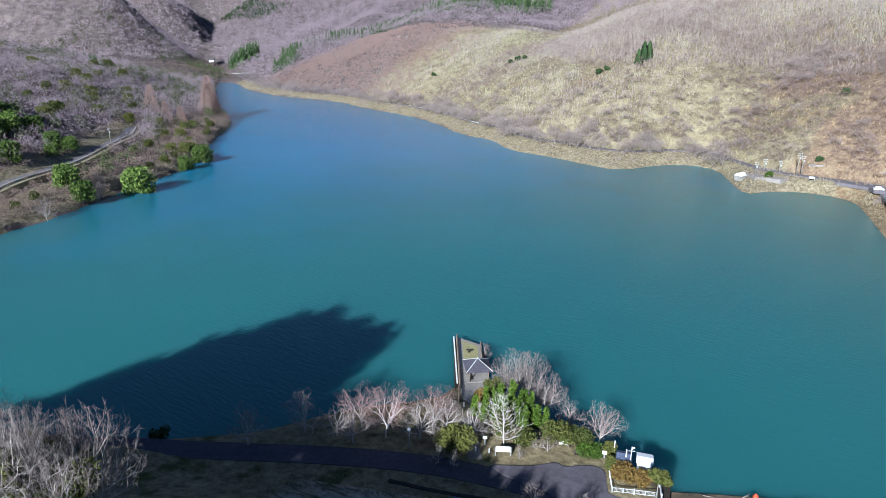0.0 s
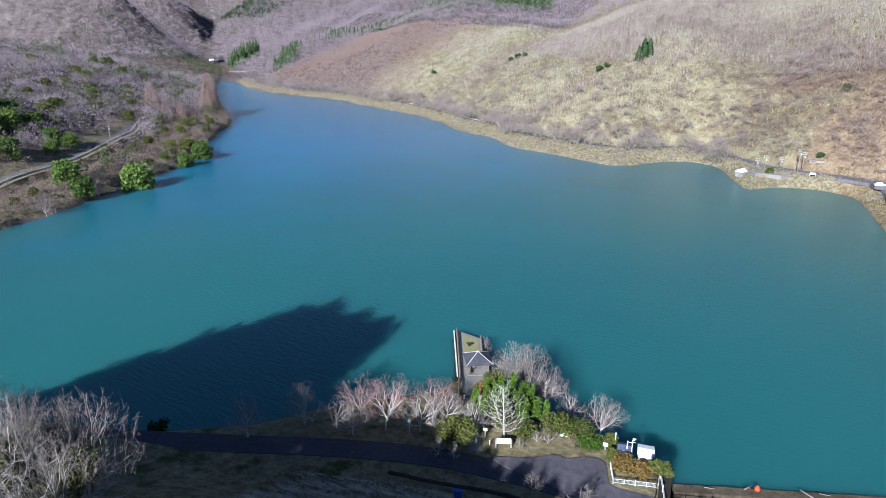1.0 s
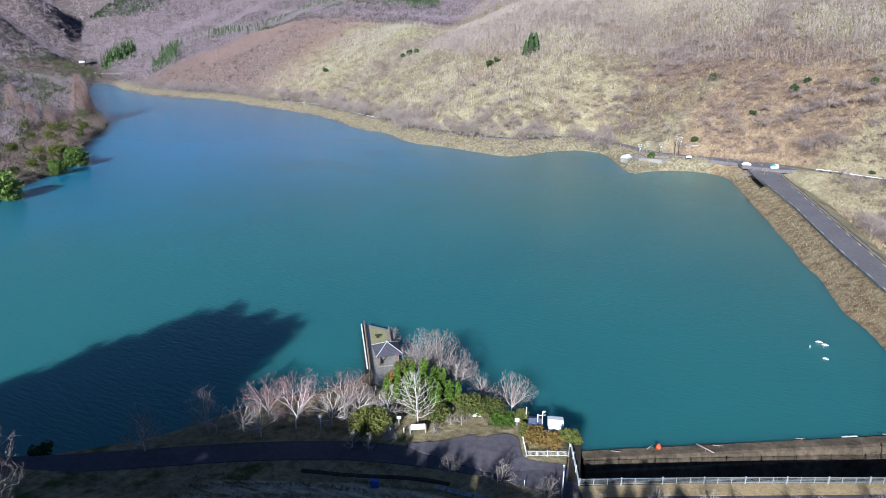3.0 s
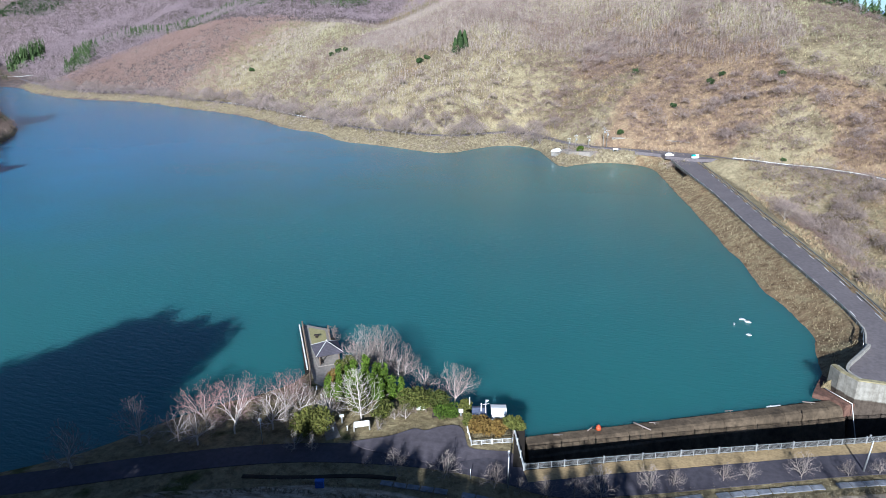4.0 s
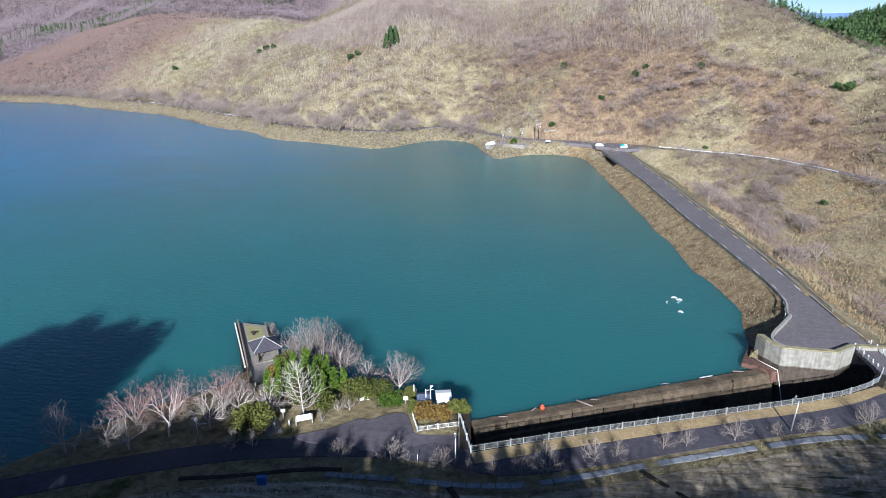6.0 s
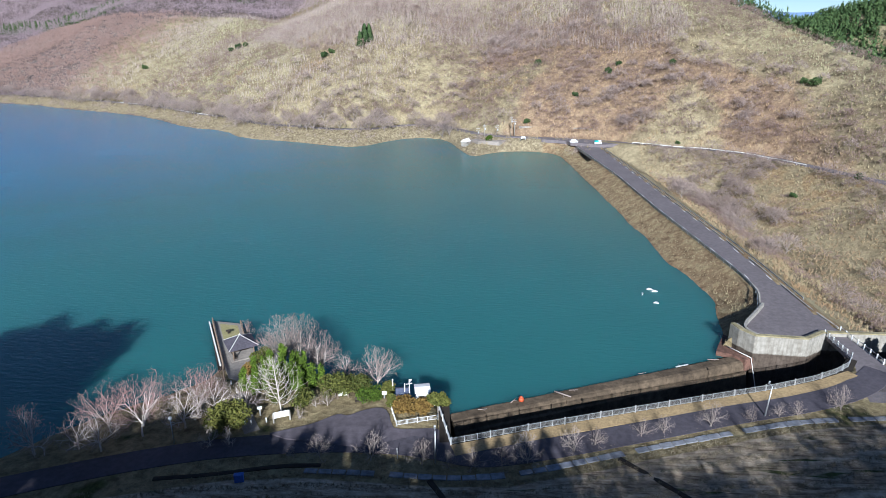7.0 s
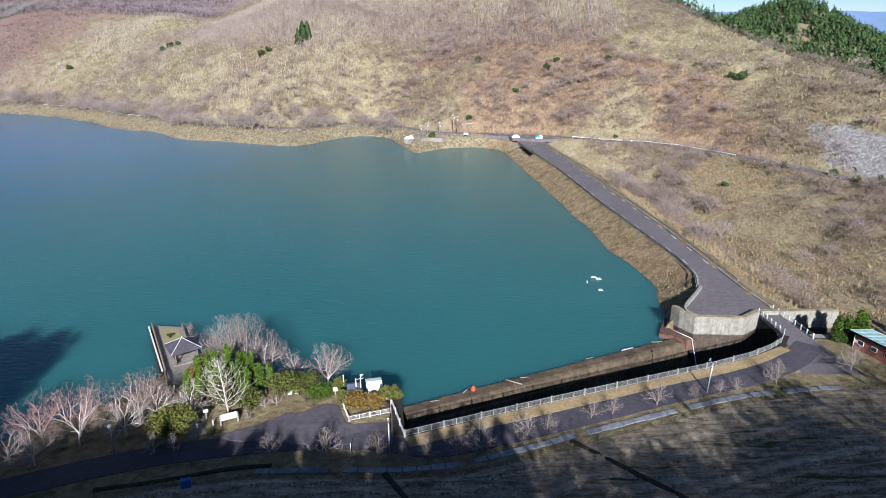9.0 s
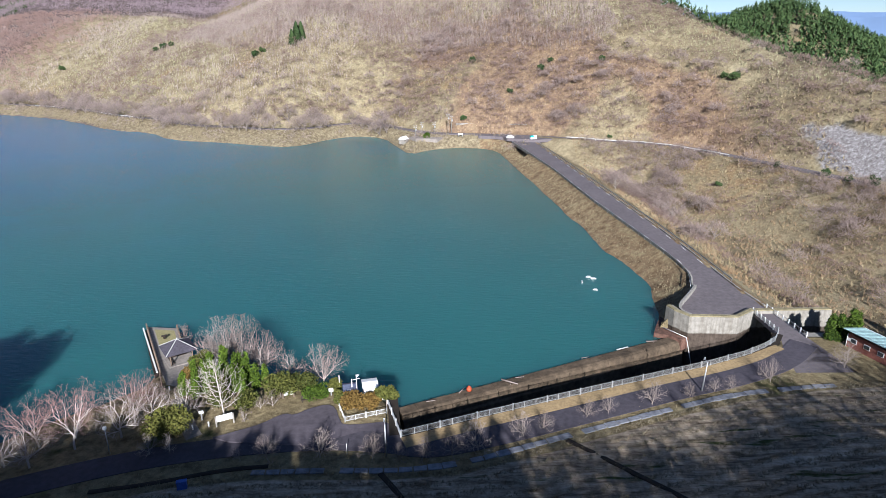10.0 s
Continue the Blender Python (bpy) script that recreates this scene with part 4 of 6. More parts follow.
x, y, z = scatter(20, (-230, 110, 400, 700), 75000, lambda x, y, z, d, dt, u: (z > 44 + 10 * wave(x, y, 40)) & (dt < 260) & (u < 0.35 + 0.5 * wave(x + 90, y, 60)))
stuff("saplings", brush_mesh("saplings", 20, x, y, z, tall(20, len(x), 4.0, 8.5), 4, 0.06, M["sapling"], 0.10), "pale leafless saplings planted up the hillside", "woods")
x, y, z = scatter(21, (-640, -330, 480, 860), 16000, lambda x, y, z, d, dt, u: (dt > 5) & (dt < 200) & (u < 0.9 * smooth(-330, -470, x) * (0.4 + wave(x, y, 60))))
stuff("brush", fuzzy_mesh("red_brush", 21, x, y, z, tall(21, len(x), 3, 7), 24, 0.2, M["brush_red"], 0.45, 0.5), "reddish-brown leafless brush on the slope", "brush")
WEST_ROAD = [(-262, 90), (-280, 118), (-293, 138), (-303, 165), (-318, 190), (-352, 235), (-380, 258)]
off_road = lambda x, y: line_distance(np.c_[x, y], WEST_ROAD)[0]
x, y, z = scatter(12, (-1500, -110, 480, 1600), 34000, lambda x, y, z, d, dt, u: (dt > 6) & (dt < 700) & ((dt > 190 + 60 * (wave(x, y, 130) - 0.5) + 45 * smooth(-320, -250, x)) | (x < -600)))
stuff("woods", fuzzy_mesh("woods", 2, x, y, z, tall(2, len(x), 8, 14), 20, 0.2, M["brush_violet"], 0.42), "leafless violet-brown woods on the far slopes", "woods")
x, y, z = scatter(13, (-760, -238, 60, 640), 16000, lambda x, y, z, d, dt, u: (dt < -8) & (d > 4 + 24 * smooth(-450, -400, x)) & (y > -0.24 * x) & (u < 0.75 + 0.3 * wave(x, y, 40)) & (off_road(x, y) > 5 + 9 * wave(x, y, 20)))
stuff("woods", fuzzy_mesh("west_woods", 3, x, y, z, tall(3, len(x), 4, 12), 42, 0.09, M["brush_violet"], 0.46), "leafless violet-grey woods on the western bank", "woods")
x, y, z = scatter(23, (-1700, -760, 250, 1500), 20000, lambda x, y, z, d, dt, u: (dt < -8) & (d > 4) & (y > -0.3 * x) & (z > 22 + 8 * wave(x, y, 50)))
stuff("woods", fuzzy_mesh("side_woods", 23, x, y, z, tall(23, len(x), 8, 14), 20, 0.32, M["brush_violet"], 0.46), "leafless violet-grey woods on the side valley's ridges", "woods")
x, y, z = scatter(24, (-1150, -690, 400, 900), 5000, lambda x, y, z, d, dt, u: (dt < -6) & (d > 2) & (z < 24) & (u < 0.8))
stuff("brush", fuzzy_mesh("valley_brush", 24, x, y, z, tall(24, len(x), 3, 8), 30, 0.2, M["brush"], 0.5, 0.5), "tan leafless brush on the side valley's floor", "brush")
x, y, z = scatter(17, (-460, -225, 60, 400), 15000, lambda x, y, z, d, dt, u: (d > 0.4) & (dt < -8) & (d < 60) & (off_road(x, y) > 5) & (u < 0.3 + 0.7 * smooth(40, 15, d)))
stuff("brush", fuzzy_mesh("west_brush", 17, x, y, z, tall(17, len(x), 2.5, 6.5), 40, 0.08, M["brush"], 0.5, 0.5), "tan leafless brush on the western shore", "brush")
x, y, z = scatter(18, (-3400, -1000, 500, 3600), 20000, lambda x, y, z, d, dt, u: (np.abs(dt) > 25) & (y > -0.38 * x) & (y < 900 - 1.2 * x) & (np.hypot(x, y) > 1500))
stuff("woods", fuzzy_mesh("far_woods", 18, x, y, z, tall(18, len(x), 12, 18), 12, 0.75, M["brush_violet"], 0.6), "leafless violet-brown woods on distant mountains", "woods")
x, y, z = scatter(14, (-720, 45, 320, 700), 90000, lambda x, y, z, d, dt, u: (dt < -2) & (d > 0.3) & (d < 24) & (y > 315) & (u < 0.35 + 0.65 * wave(x, y, 12)))
stuff("reeds", brush_mesh("reeds", 4, x, y, z, tall(4, len(x), 0.6, 2.6), 14, 0.06, M["reed"], 0.5), "pale straw-coloured reeds along the waterline", "reeds")
x, y, z = scatter(27, (-720, 45, 320, 720), 60000, lambda x, y, z, d, dt, u: (dt < -1) & (d > 1.0) & (d < 26) & (y > 318) & (u < 0.08 + 0.6 * smooth(0.45, 0.7, wave(x + 5, y, 13))))
stuff("brush", fuzzy_mesh("shore_brush", 27, x, y, z, tall(27, len(x), 1.4, 4.2), 36, 0.06, M["haze"], 0.5, 0.45), "leafless brush and weeds on the bank below the road", "brush")
x, y, z = scatter(28, (-640, -60, 380, 760), 60000, lambda x, y, z, d, dt, u: (dt > 12) & (dt < 230) & (u < (0.12 + 0.75 * smooth(0.42, 0.62, wave(x + 80, y, 48))) * smooth(-40, -90, x)))
stuff("saplings", brush_mesh("slope_saplings", 28, x, y, z, tall(28, len(x), 2.5, 6.0), 4, 0.06, M["sapling"], 0.16), "fine leafless saplings over the western part of the hill", "woods")
x, y, z = scatter(15, (120, 640, 300, 760), 14000, lambda x, y, z, d, dt, u: (dt > knots(x, [(120, 178), (146, 163), (157, 143), (162, 116), (170, 95), (180, 80), (190, 66), (230, 60)])) & (z > 8) & (x > 125))
stuff("conifer_woods", conifer_mesh("conifer_woods", 5, x, y, z, tall(5, len(x), 8, 13), 17, tall(6, len(x), 1.7, 2.7), M["leaf_far"], 0.5), "dense green cedar plantation behind the ridge", "woods")
x, y, z = scatter(22, (-1100, -245, 90, 800), 6000, lambda x, y, z, d, dt, u: (dt < -15) & (d > 6) & (y > -0.24 * x) & (wave(x + 40, y + 90, 45) > 0.52) & (u < 0.6) & (off_road(x, y) > 14))
gr = np.random.default_rng(22)
lv, lf = leaf_cloud(gr, np.c_[np.repeat(np.c_[x, y, z + 6.5], 3, 0) + gr.normal(0, 1.7, (3 * len(x), 3)), np.repeat(gr.uniform(1.8, 3.2, len(x)), 3)[:, None] * np.ones((1, 3))], 90 * len(x), 0.6)
stuff("evergreen_woods", quads_mesh("evergreen_woods", lv, lf, M["leaf_dull"]), "dull olive-green evergreens among the western woods", "woods")
# woods on the hill under and behind the camera, which shade the near bank
x, y, z = scatter(16, (-135, 130, -80, 40), 4800, lambda x, y, z, d, dt, u: (d > 6) & (u < knots(x, [(-30, 1.0), (8, 0.9), (15, 0.8), (17, 0.19), (56, 0.24), (70, 0.17), (100, 0.12)])) & (z > 16) & (y < knots(x, [(-120, 45), (-78, 26), (-66, 6), (-40, -5), (40, -8), (55, 12), (100, 30)])) & (np.hypot(x, y) > 10))
EDGE = [(-132, 45), (-122, 62), (-111, 98), (-99, 122), (-88, 125), (-78, 119), (-72, 113), (-68, 103), (-65, 92), (-62, 80), (-57, 87), (-48, 93), (-40, 91), (-33, 88), (-25, 86), (-12, 86), (5, 89), (20, 94), (42, 103), (56, 113), (64, 119), (90, 126)]
hh = (np.where((x > -70) & (x < -53), 72, knots(x - 8, EDGE)) - y) / 2.14 - z
hh = np.clip(hh, 0, 23) * np.random.default_rng(8).uniform(0.6, 1.05, len(x))
ok = hh > 3
x, y, z, hh = x[ok], y[ok], z[ok], hh[ok]
ever = x < 16
stuff("woods", conifer_mesh("hill_woods", 7, x[ever], y[ever], z[ever], hh[ever], 26, np.random.default_rng(9).uniform(2.4, 3.6, ever.sum()), M["leaf_dark"], 0.3), "dark evergreen woods on the hill above the lane", "woods")
stuff("woods", fuzzy_mesh("bare_hill_woods", 63, x[~ever], y[~ever], z[~ever], hh[~ever], 150, 0.11, M["brush"], 0.34, 0.66), "leafless woods on the hill above the lane", "woods")

# evergreens added out of view to cast a shadow on the dam slope
gw = np.random.default_rng(61)
x, y = gw.uniform(89, 118, 34), gw.uniform(86, 100, 34)
stuff("woods", conifer_mesh("lodge_shade_woods", 61, x, y, ground_z(x, y), gw.uniform(9, 17, 34), 40, gw.uniform(1.6, 2.6, 34), M["leaf_dark"], 0.6), "unseen dark evergreens beyond the lodge, added to shade the dam slope", "woods")

# ---- spillway ----
prof = [(-1.6, -3.0), (-1.5, 0.15), (-1.0, 0.45), (0.9, 0.42), (1.4, 0.20), (1.7, -0.6), (1.8, -1.3), (2.3, -1.45), (2.6, -3.0), (4.2, -9.0)]
wa, wb = Vector((-7.4, 89.6)), Vector((47.4, 114.9))
wd = (wb - wa).normalized()
wn_ = Vector((wd.y, -wd.x))
NW = 20
weir = thing("weir", "brown-stained concrete overflow weir at the water's edge", "weir", kind="structure")
seg = (wb - wa).length / NW
bm = bmesh.new()
ends = []
for xx in (0.0, seg - 0.04):
    ends.append([bm.verts.new((xx, -o, zz)) for o, zz in prof])
for n in range(len(prof) - 1):
    bm.faces.new((ends[0][n], ends[0][n + 1], ends[1][n + 1], ends[1][n]))
bm.faces.new(ends[0]), bm.faces.new(ends[1][::-1])
bmesh.ops.recalc_face_normals(bm, faces=bm.faces)
block = done(bm, "block", M["wet_concrete"])
for k in range(NW):
    c = wa + wd * (seg * k)
    part("block", block, weir, at=pose(c.x, c.y, 0.015 * ((k * 7) % 5 - 2), 0, 0, math.degrees(math.atan2(wd.y, wd.x))))
ch_line = [(-6.3, 77.3), (10, 83.7), (29.4, 90.8), (51.4, 98.7), (61.2, 104.6), (63.6, 108.4)]
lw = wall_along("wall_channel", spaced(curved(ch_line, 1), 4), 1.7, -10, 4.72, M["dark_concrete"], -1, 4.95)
tagged(lw, "dark concrete spillway channel wall", "wall", kind="structure")
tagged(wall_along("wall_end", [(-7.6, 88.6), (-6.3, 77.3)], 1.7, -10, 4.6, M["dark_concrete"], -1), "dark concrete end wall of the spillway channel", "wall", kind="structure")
tagged(new("floor", slab("channel_floor", CHANNEL, -8.5, 0.4, M["dark_concrete"])), "dark concrete spillway floor", "floor", kind="structure")
ab = tagged(wall_along("wall_abutment", [(46.8, 120), (47.6, 117.4), (49.7, 114.5), (59.4, 113.9), (63.6, 117.0), (80, 117.2)], 1.6, -10, 5.5, M["tide_shade_concrete"], 1), "weathered grey concrete abutment wall of the dam", "wall", kind="structure")
tagged(wall_along("wall_chute", [(69.2, 108.4), (80, 108.4)], 1.7, -10, 4.9, M["concrete"], -1), "pale concrete chute wall beyond the bridge", "wall", kind="structure")
tagged(wall_along("coping", [(46.9, 120), (47.7, 117.5), (49.75, 114.62), (59.3, 114.05), (63.5, 117.12), (80, 117.35)], 0.9, 5.49, 5.72, M["lichen"], 1), "yellowish lichen-stained coping on the abutment", "coping", kind="structure")
verge = ribbon("verge", [(-5.9, 75.4), (10.6, 82.0), (30.0, 89.1), (52.2, 97.0), (61.9, 102.4)], (-1.3, 1.15), M["verge"], z=lambda p: 4.62 + 0.28 * np.clip((p[:, 0] + 6) / 70, 0, 1), lift=0.1, thick=0.4, step=2, bend=1)
tagged(verge, "strip of dry straw grass beside the spillway fence", "verge", kind="structure")

# ---- the park on the near bank ----
def on_ground(x, y, rz=0.0, s=1.0, dz=0.0, rx=0.0, ry=0.0):
    return pose(x, y, float(ground_z(x, y)[0]) + dz, rx, ry, rz) @ Matrix.Scale(s, 4)


def plant(proto, spots, seed=0):
    """Sets a plant at the first spot (x, y, scale) and copies of it at the others."""
    rng = random.Random(seed)
    for k, (x, y, s) in enumerate(spots):
        m = on_ground(x, y, rng.uniform(0, 360), s, 0, rng.uniform(-3, 3), rng.uniform(-3, 3))
        if k == 0:
            proto.matrix_basis = m
        else:
            copy_thing(proto, m)


# stone terrace with its steps, posts and white kerb
PIER = [(-62.4, 118.7), (-55.3, 117.9), (-50.2, 108.5), (-46.5, 104.5), (-45.6, 100.5), (-49.5, 97.2), (-51.6, 100.5)]
terrace = thing("terrace", "grey stone lakeside terrace built out into the water", "terrace", kind="structure")
part("deck", slab("deck", PIER, 2.05, 3.2, M["stone"]), terrace)
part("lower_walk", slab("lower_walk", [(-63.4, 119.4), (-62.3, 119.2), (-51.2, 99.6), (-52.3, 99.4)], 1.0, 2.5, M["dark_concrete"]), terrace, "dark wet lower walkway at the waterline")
m, ln = between((-63.6, 119.7, 1.0), (-52.9, 101.6, 1.0))
part("kerb", box("kerb", ln, 0.28, 0.4, M["white_paint"], 0.03, m @ Matrix.Translation((ln / 2, 0, 0))), terrace, "white painted kerb")
part("lawn_panel", slab("lawn_panel", [(-60.1, 117.4), (-55.8, 116.9), (-52.4, 110.6), (-55.2, 108.9)], 2.10, 0.2, plain("dry_lawn", (0.30, 0.27, 0.13), 0.25, 3.0, 0.95, bump=0.02)), terrace, "square of dry yellow-green lawn")
PATH = [(-49.4, 99.5), (-47.2, 95.5), (-44.6, 91), (-42.6, 87), (-40.6, 83.5), (-38.6, 80.2), (-36.6, 77.5)]
path = tagged(ribbon("pavement", PATH, 2.3, M["stone"], lift=0.06, thick=0.3, step=1.2), "pale stone footpath leading to the terrace", "path", kind="structure")


def post_row(label, a, b, n, h, r, z, mat, group):
    fence = thing("post_fence", label, "fence", group=group)
    a, b = Vector(a), Vector(b)
    post = tube("post", r, r * 0.92, h, mat, 8)
    for k in range(n):
        p = a.lerp(b, k / (n - 1))
        part("post", post, fence, at=pose(p.x, p.y, z))
    for zz in (0.45, 0.85):
        mm, l = between((a.x, a.y, z + zz * h), (b.x, b.y, z + zz * h))
        part("rail", tube("rail", 0.07, 0.07, l, mat, 6), fence, at=mm @ pose(0, 0, 0, 0, 90, 0))
    return fence


post_row("weathered timber post fence along the terrace edge", (-62.0, 118.2), (-50.6, 98.4), 26, 1.0, 0.17, 2.05, M["timber"], "terrace fences")
post_row("weathered timber post fence beside the lawn", (-55.4, 117.6), (-50.8, 109.2), 11, 1.0, 0.17, 2.05, M["timber"], "terrace fences")
post_row("weathered timber post fence along the footpath", (-50.4, 97.6), (-44.6, 86.8), 14, 0.9, 0.13, 2.6, M["timber"], "terrace fences")
table = thing("stone_table", "dark stone table on the terrace lawn", "table", pose(-56.2, 113.2, 2.1, 0, 0, 30))
part("tabletop", box("tabletop", 1.1, 0.7, 0.12, M["dark_timber"], 0.03, Matrix.Translation((0, 0, 0.6))), table)
part("base", box("base", 0.5, 0.35, 0.6, M["dark_concrete"], 0.03), table)


def gazebo(at):
    g = thing("gazebo", "open gazebo with a grey-violet hipped roof and pale ridges", "gazebo", at)
    w, hz, top = 2.75, 2.5, 4.25
    bm = bmesh.new()
    n = 9
    for s in range(4):
        rot = Matrix.Rotation(s * math.pi / 2, 4, "Z")
        for k in range(n):
            f0, f1 = k / n, (k + 1) / n + 0.02
            a, b = w * (1 - f0), w * (1 - min(f1, 0.995))
            z0, z1 = hz + (top - hz) * f0, hz + (top - hz) * min(f1, 0.995)
            v = [bm.verts.new(rot @ Vector(c)) for c in ((-a, -a, z0 + 0.05), (a, -a, z0 + 0.05), (b, -b, z1), (-b, -b, z1), (-a, -a, z0 - 0.05), (a, -a, z0 - 0.05))]
            bm.faces.new(v[:4])
            bm.faces.new((v[1], v[0], v[4], v[5]))
    v = [bm.verts.new((sx * w, sy * w, hz - 0.06)) for sx, sy in ((-1, -1), (-1, 1), (1, 1), (1, -1))]
    bm.faces.new(v)
    roof = part("roof", done(bm, "roof", M["shingle"]), g)
    for s in range(4):
        a = math.pi / 4 + s * math.pi / 2
        mm, l = between((math.cos(a) * w * 1.414, math.sin(a) * w * 1.414, hz + 0.08), (0, 0, top + 0.06))
        part("ridge", box("ridge", l, 0.13, 0.08, M["old_white"], 0.02, Matrix.Translation((l / 2, 0, 0))), roof, "pale ridge cap", mm)
    part("finial", tube("finial", 0.16, 0.05, 0.35, M["white_paint"], 8), roof, at=pose(0, 0, top))
    post = box("post", 0.2, 0.2, hz, M["timber"], 0.02)
    for sx in (-1, 1):
        for sy in (-1, 1):
            part("post", post, g, at=pose(sx * 1.95, sy * 1.95, 0))
    for s in range(4):
        part("beam", box("beam", 4.1, 0.16, 0.22, M["timber"], 0.02), g, at=pose(0, 0, hz - 0.3, 0, 0, 90 * s) @ Matrix.Translation((0, 1.95, 0)))
    for s in range(2):
        part("bench", box("bench", 3.2, 0.5, 0.45, M["dark_timber"], 0.03), g, "dark timber bench", pose(0, 0, 0, 0, 0, 90 * s) @ Matrix.Translation((0, 1.5, 0)))
    part("plinth", box("plinth", 4.8, 4.8, 0.16, M["stone"], 0.02), g)
    return g


gazebo(pose(-49.8, 104.7, 2.05, 0, 0, 36))


# sign boards, posts, bench
def board(name, label, at, w, h, z, col, posts, text_bars=0, group=""):
    b = thing(name, label, "sign", at, group)
    p = part("panel", box("panel", w, 0.09, h, col, 0.015, Matrix.Translation((0, 0, z))), b)
    leg = box("leg", 0.22, 0.22, z + h + 0.1, posts, 0.02)
    for sx in ((-1, 1) if w > 1 else (0,)):
        part("leg", leg, b, at=pose(sx * (w / 2 + (0.1 if w > 1 else 0)), 0.0 if w > 1 else 0.12, -0.2))
    for k in range(text_bars):
        part("bar", box("bar", w * (0.7 - 0.12 * (k % 2)), 0.02, 0.05, M["galv"], 0, Matrix.Translation((0, -0.055, z + h * (0.8 - 0.16 * k)))), p, "faded grey line of writing")
    return b


board("sign_board", "large white sign board on pale posts beside the lot", on_ground(-33.1, 80.7, 27), 2.3, 1.05, 0.75, M["white_paint"], M["concrete"], 4)
board("sign", "small white sign beside the footpath", on_ground(-37.0, 81.8, 20), 0.7, 0.5, 1.2, M["white_paint"], M["galv"], 2)
board("sign", "white notice panel in front of the shrubs", on_ground(-25.2, 88.0, 18), 1.5, 0.7, 0.45, M["white_paint"], M["timber"], 3)
board("sign", "small white square sign at the fence corner", on_ground(-18.4, 88.7, 10), 0.75, 0.7, 0.7, M["white_paint"], M["galv"])
stone_post = thing("bollard", "short white stone post at the path entrance", "bollard", on_ground(-37.5, 79.4), "path bollards")
part("shaft", tube("shaft", 0.13, 0.11, 0.75, M["white_paint"], 8), stone_post)
part("cap", tube("cap", 0.15, 0.06, 0.12, M["white_paint"], 8), stone_post, at=pose(0, 0, 0.75))
for bx, by in ((-38.4, 79.2), (-35.4, 80.2), (-43.5, 88.0), (-45.6, 90.6)):
    copy_thing(stone_post, on_ground(bx, by))
seat = thing("bench", "dark timber bench beside the parking area", "bench", on_ground(-22.1, 86.7, 15))
part("seat", box("seat", 1.5, 0.5, 0.08, M["dark_timber"], 0.02, Matrix.Translation((0, 0, 0.42))), seat)
part("backrest", box("backrest", 1.5, 0.08, 0.5, M["dark_timber"], 0.02, Matrix.Translation((0, 0.25, 0.5))), seat)
leg = box("leg", 0.1, 0.45, 0.42, M["dark_timber"], 0.01)
for sx in (-0.6, 0.6):
    part("leg", leg, seat, at=pose(sx, 0, 0))


# gauge huts inside a white fence
def hut(label, at, w, d, h, rise, roof_mat, wall_mat, extra):
    u = thing("hut", label, "hut", at)
    wl = part("wall", box("wall", w, d, h, wall_mat, 0.02), u)
    part("door", box("door", 0.8, 0.05, 1.75, M["galv"], 0.01), wl, "grey metal door", pose(-w * 0.15, -d / 2 - 0.02, 0.05))
    bm = bmesh.new()
    a, b = w / 2 + 0.2, d / 2 + 0.25
    rows = [(-b, h), (0, h + rise), (b, h)]
    for z in (0.0, 0.1):
        for yy, zz in rows:
            bm.verts.new((-a, yy, zz + z)), bm.verts.new((a, yy, zz + z))
    bm.verts.ensure_lookup_table()
    for q in ((6, 7, 9, 8), (8, 9, 11, 10), (1, 0, 2, 3), (3, 2, 4, 5), (0, 1, 7, 6), (5, 4, 10, 11)):
        bm.faces.new([bm.verts[i] for i in q])
    for q in ((2, 0, 6, 8), (4, 2, 8, 10), (1, 3, 9, 7), (3, 5, 11, 9)):
        bm.faces.new([bm.verts[i] for i in q])
    bmesh.ops.recalc_face_normals(bm, faces=bm.faces)
    rf = part("roof", done(bm, "roof", roof_mat), u)
    for k in range(extra):
        part("panel", box("panel", w * 0.24, d * 0.4, 0.04, plain("blue_grey_panel", (0.20, 0.26, 0.42), 0.2, 3, 0.35), 0.01), rf, "blue-grey roof panel", pose(-w * 0.3 + k * w * 0.3, -d * 0.28, h + rise * 0.46, math.degrees(math.atan2(rise, b)), 0, 0) @ Matrix.Translation((0, 0, 0.09)))
    return u


hut("white gauge hut with a bright pale metal roof", on_ground(-12.1, 89.2, 12), 2.2, 2.3, 2.5, 0.3, M["white_paint"], M["white_paint"], 0)
hut("small hut with a blue-grey roof and rusty gable", on_ground(-15.3, 88.9, 12), 2.0, 2.0, 1.6, 0.5, plain("blue_grey_roof", (0.10, 0.115, 0.17), 0.3, 2.0, 0.5), plain("rusty_board", (0.32, 0.17, 0.10), 0.3, 2.0, 0.8), 1)
tank = thing("water_tank", "rounded white plastic tank beside the gauge hut", "tank", on_ground(-10.3, 89.9))
part("body", tube("body", 0.55, 0.5, 1.3, M["white_paint"], 14), tank)
part("lid", tube("lid", 0.5, 0.15, 0.25, M["white_paint"], 14), tank, at=pose(0, 0, 1.3))
mast = thing("weather_mast", "white mast with a siren horn and wind vane", "mast", on_ground(-14.1, 88.2))
part("pole", tube("pole", 0.075, 0.05, 4.2, M["white_paint"], 8), mast)
part("horn", tube("horn", 0.24, 0.08, 0.5, M["white_paint"], 10), mast, at=pose(0.0, 0, 4.0, 0, 80, 30))
part("crossarm", box("crossarm", 1.1, 0.08, 0.08, M["white_paint"], 0.01), mast, at=pose(0, 0, 3.4, 0, 0, 25))
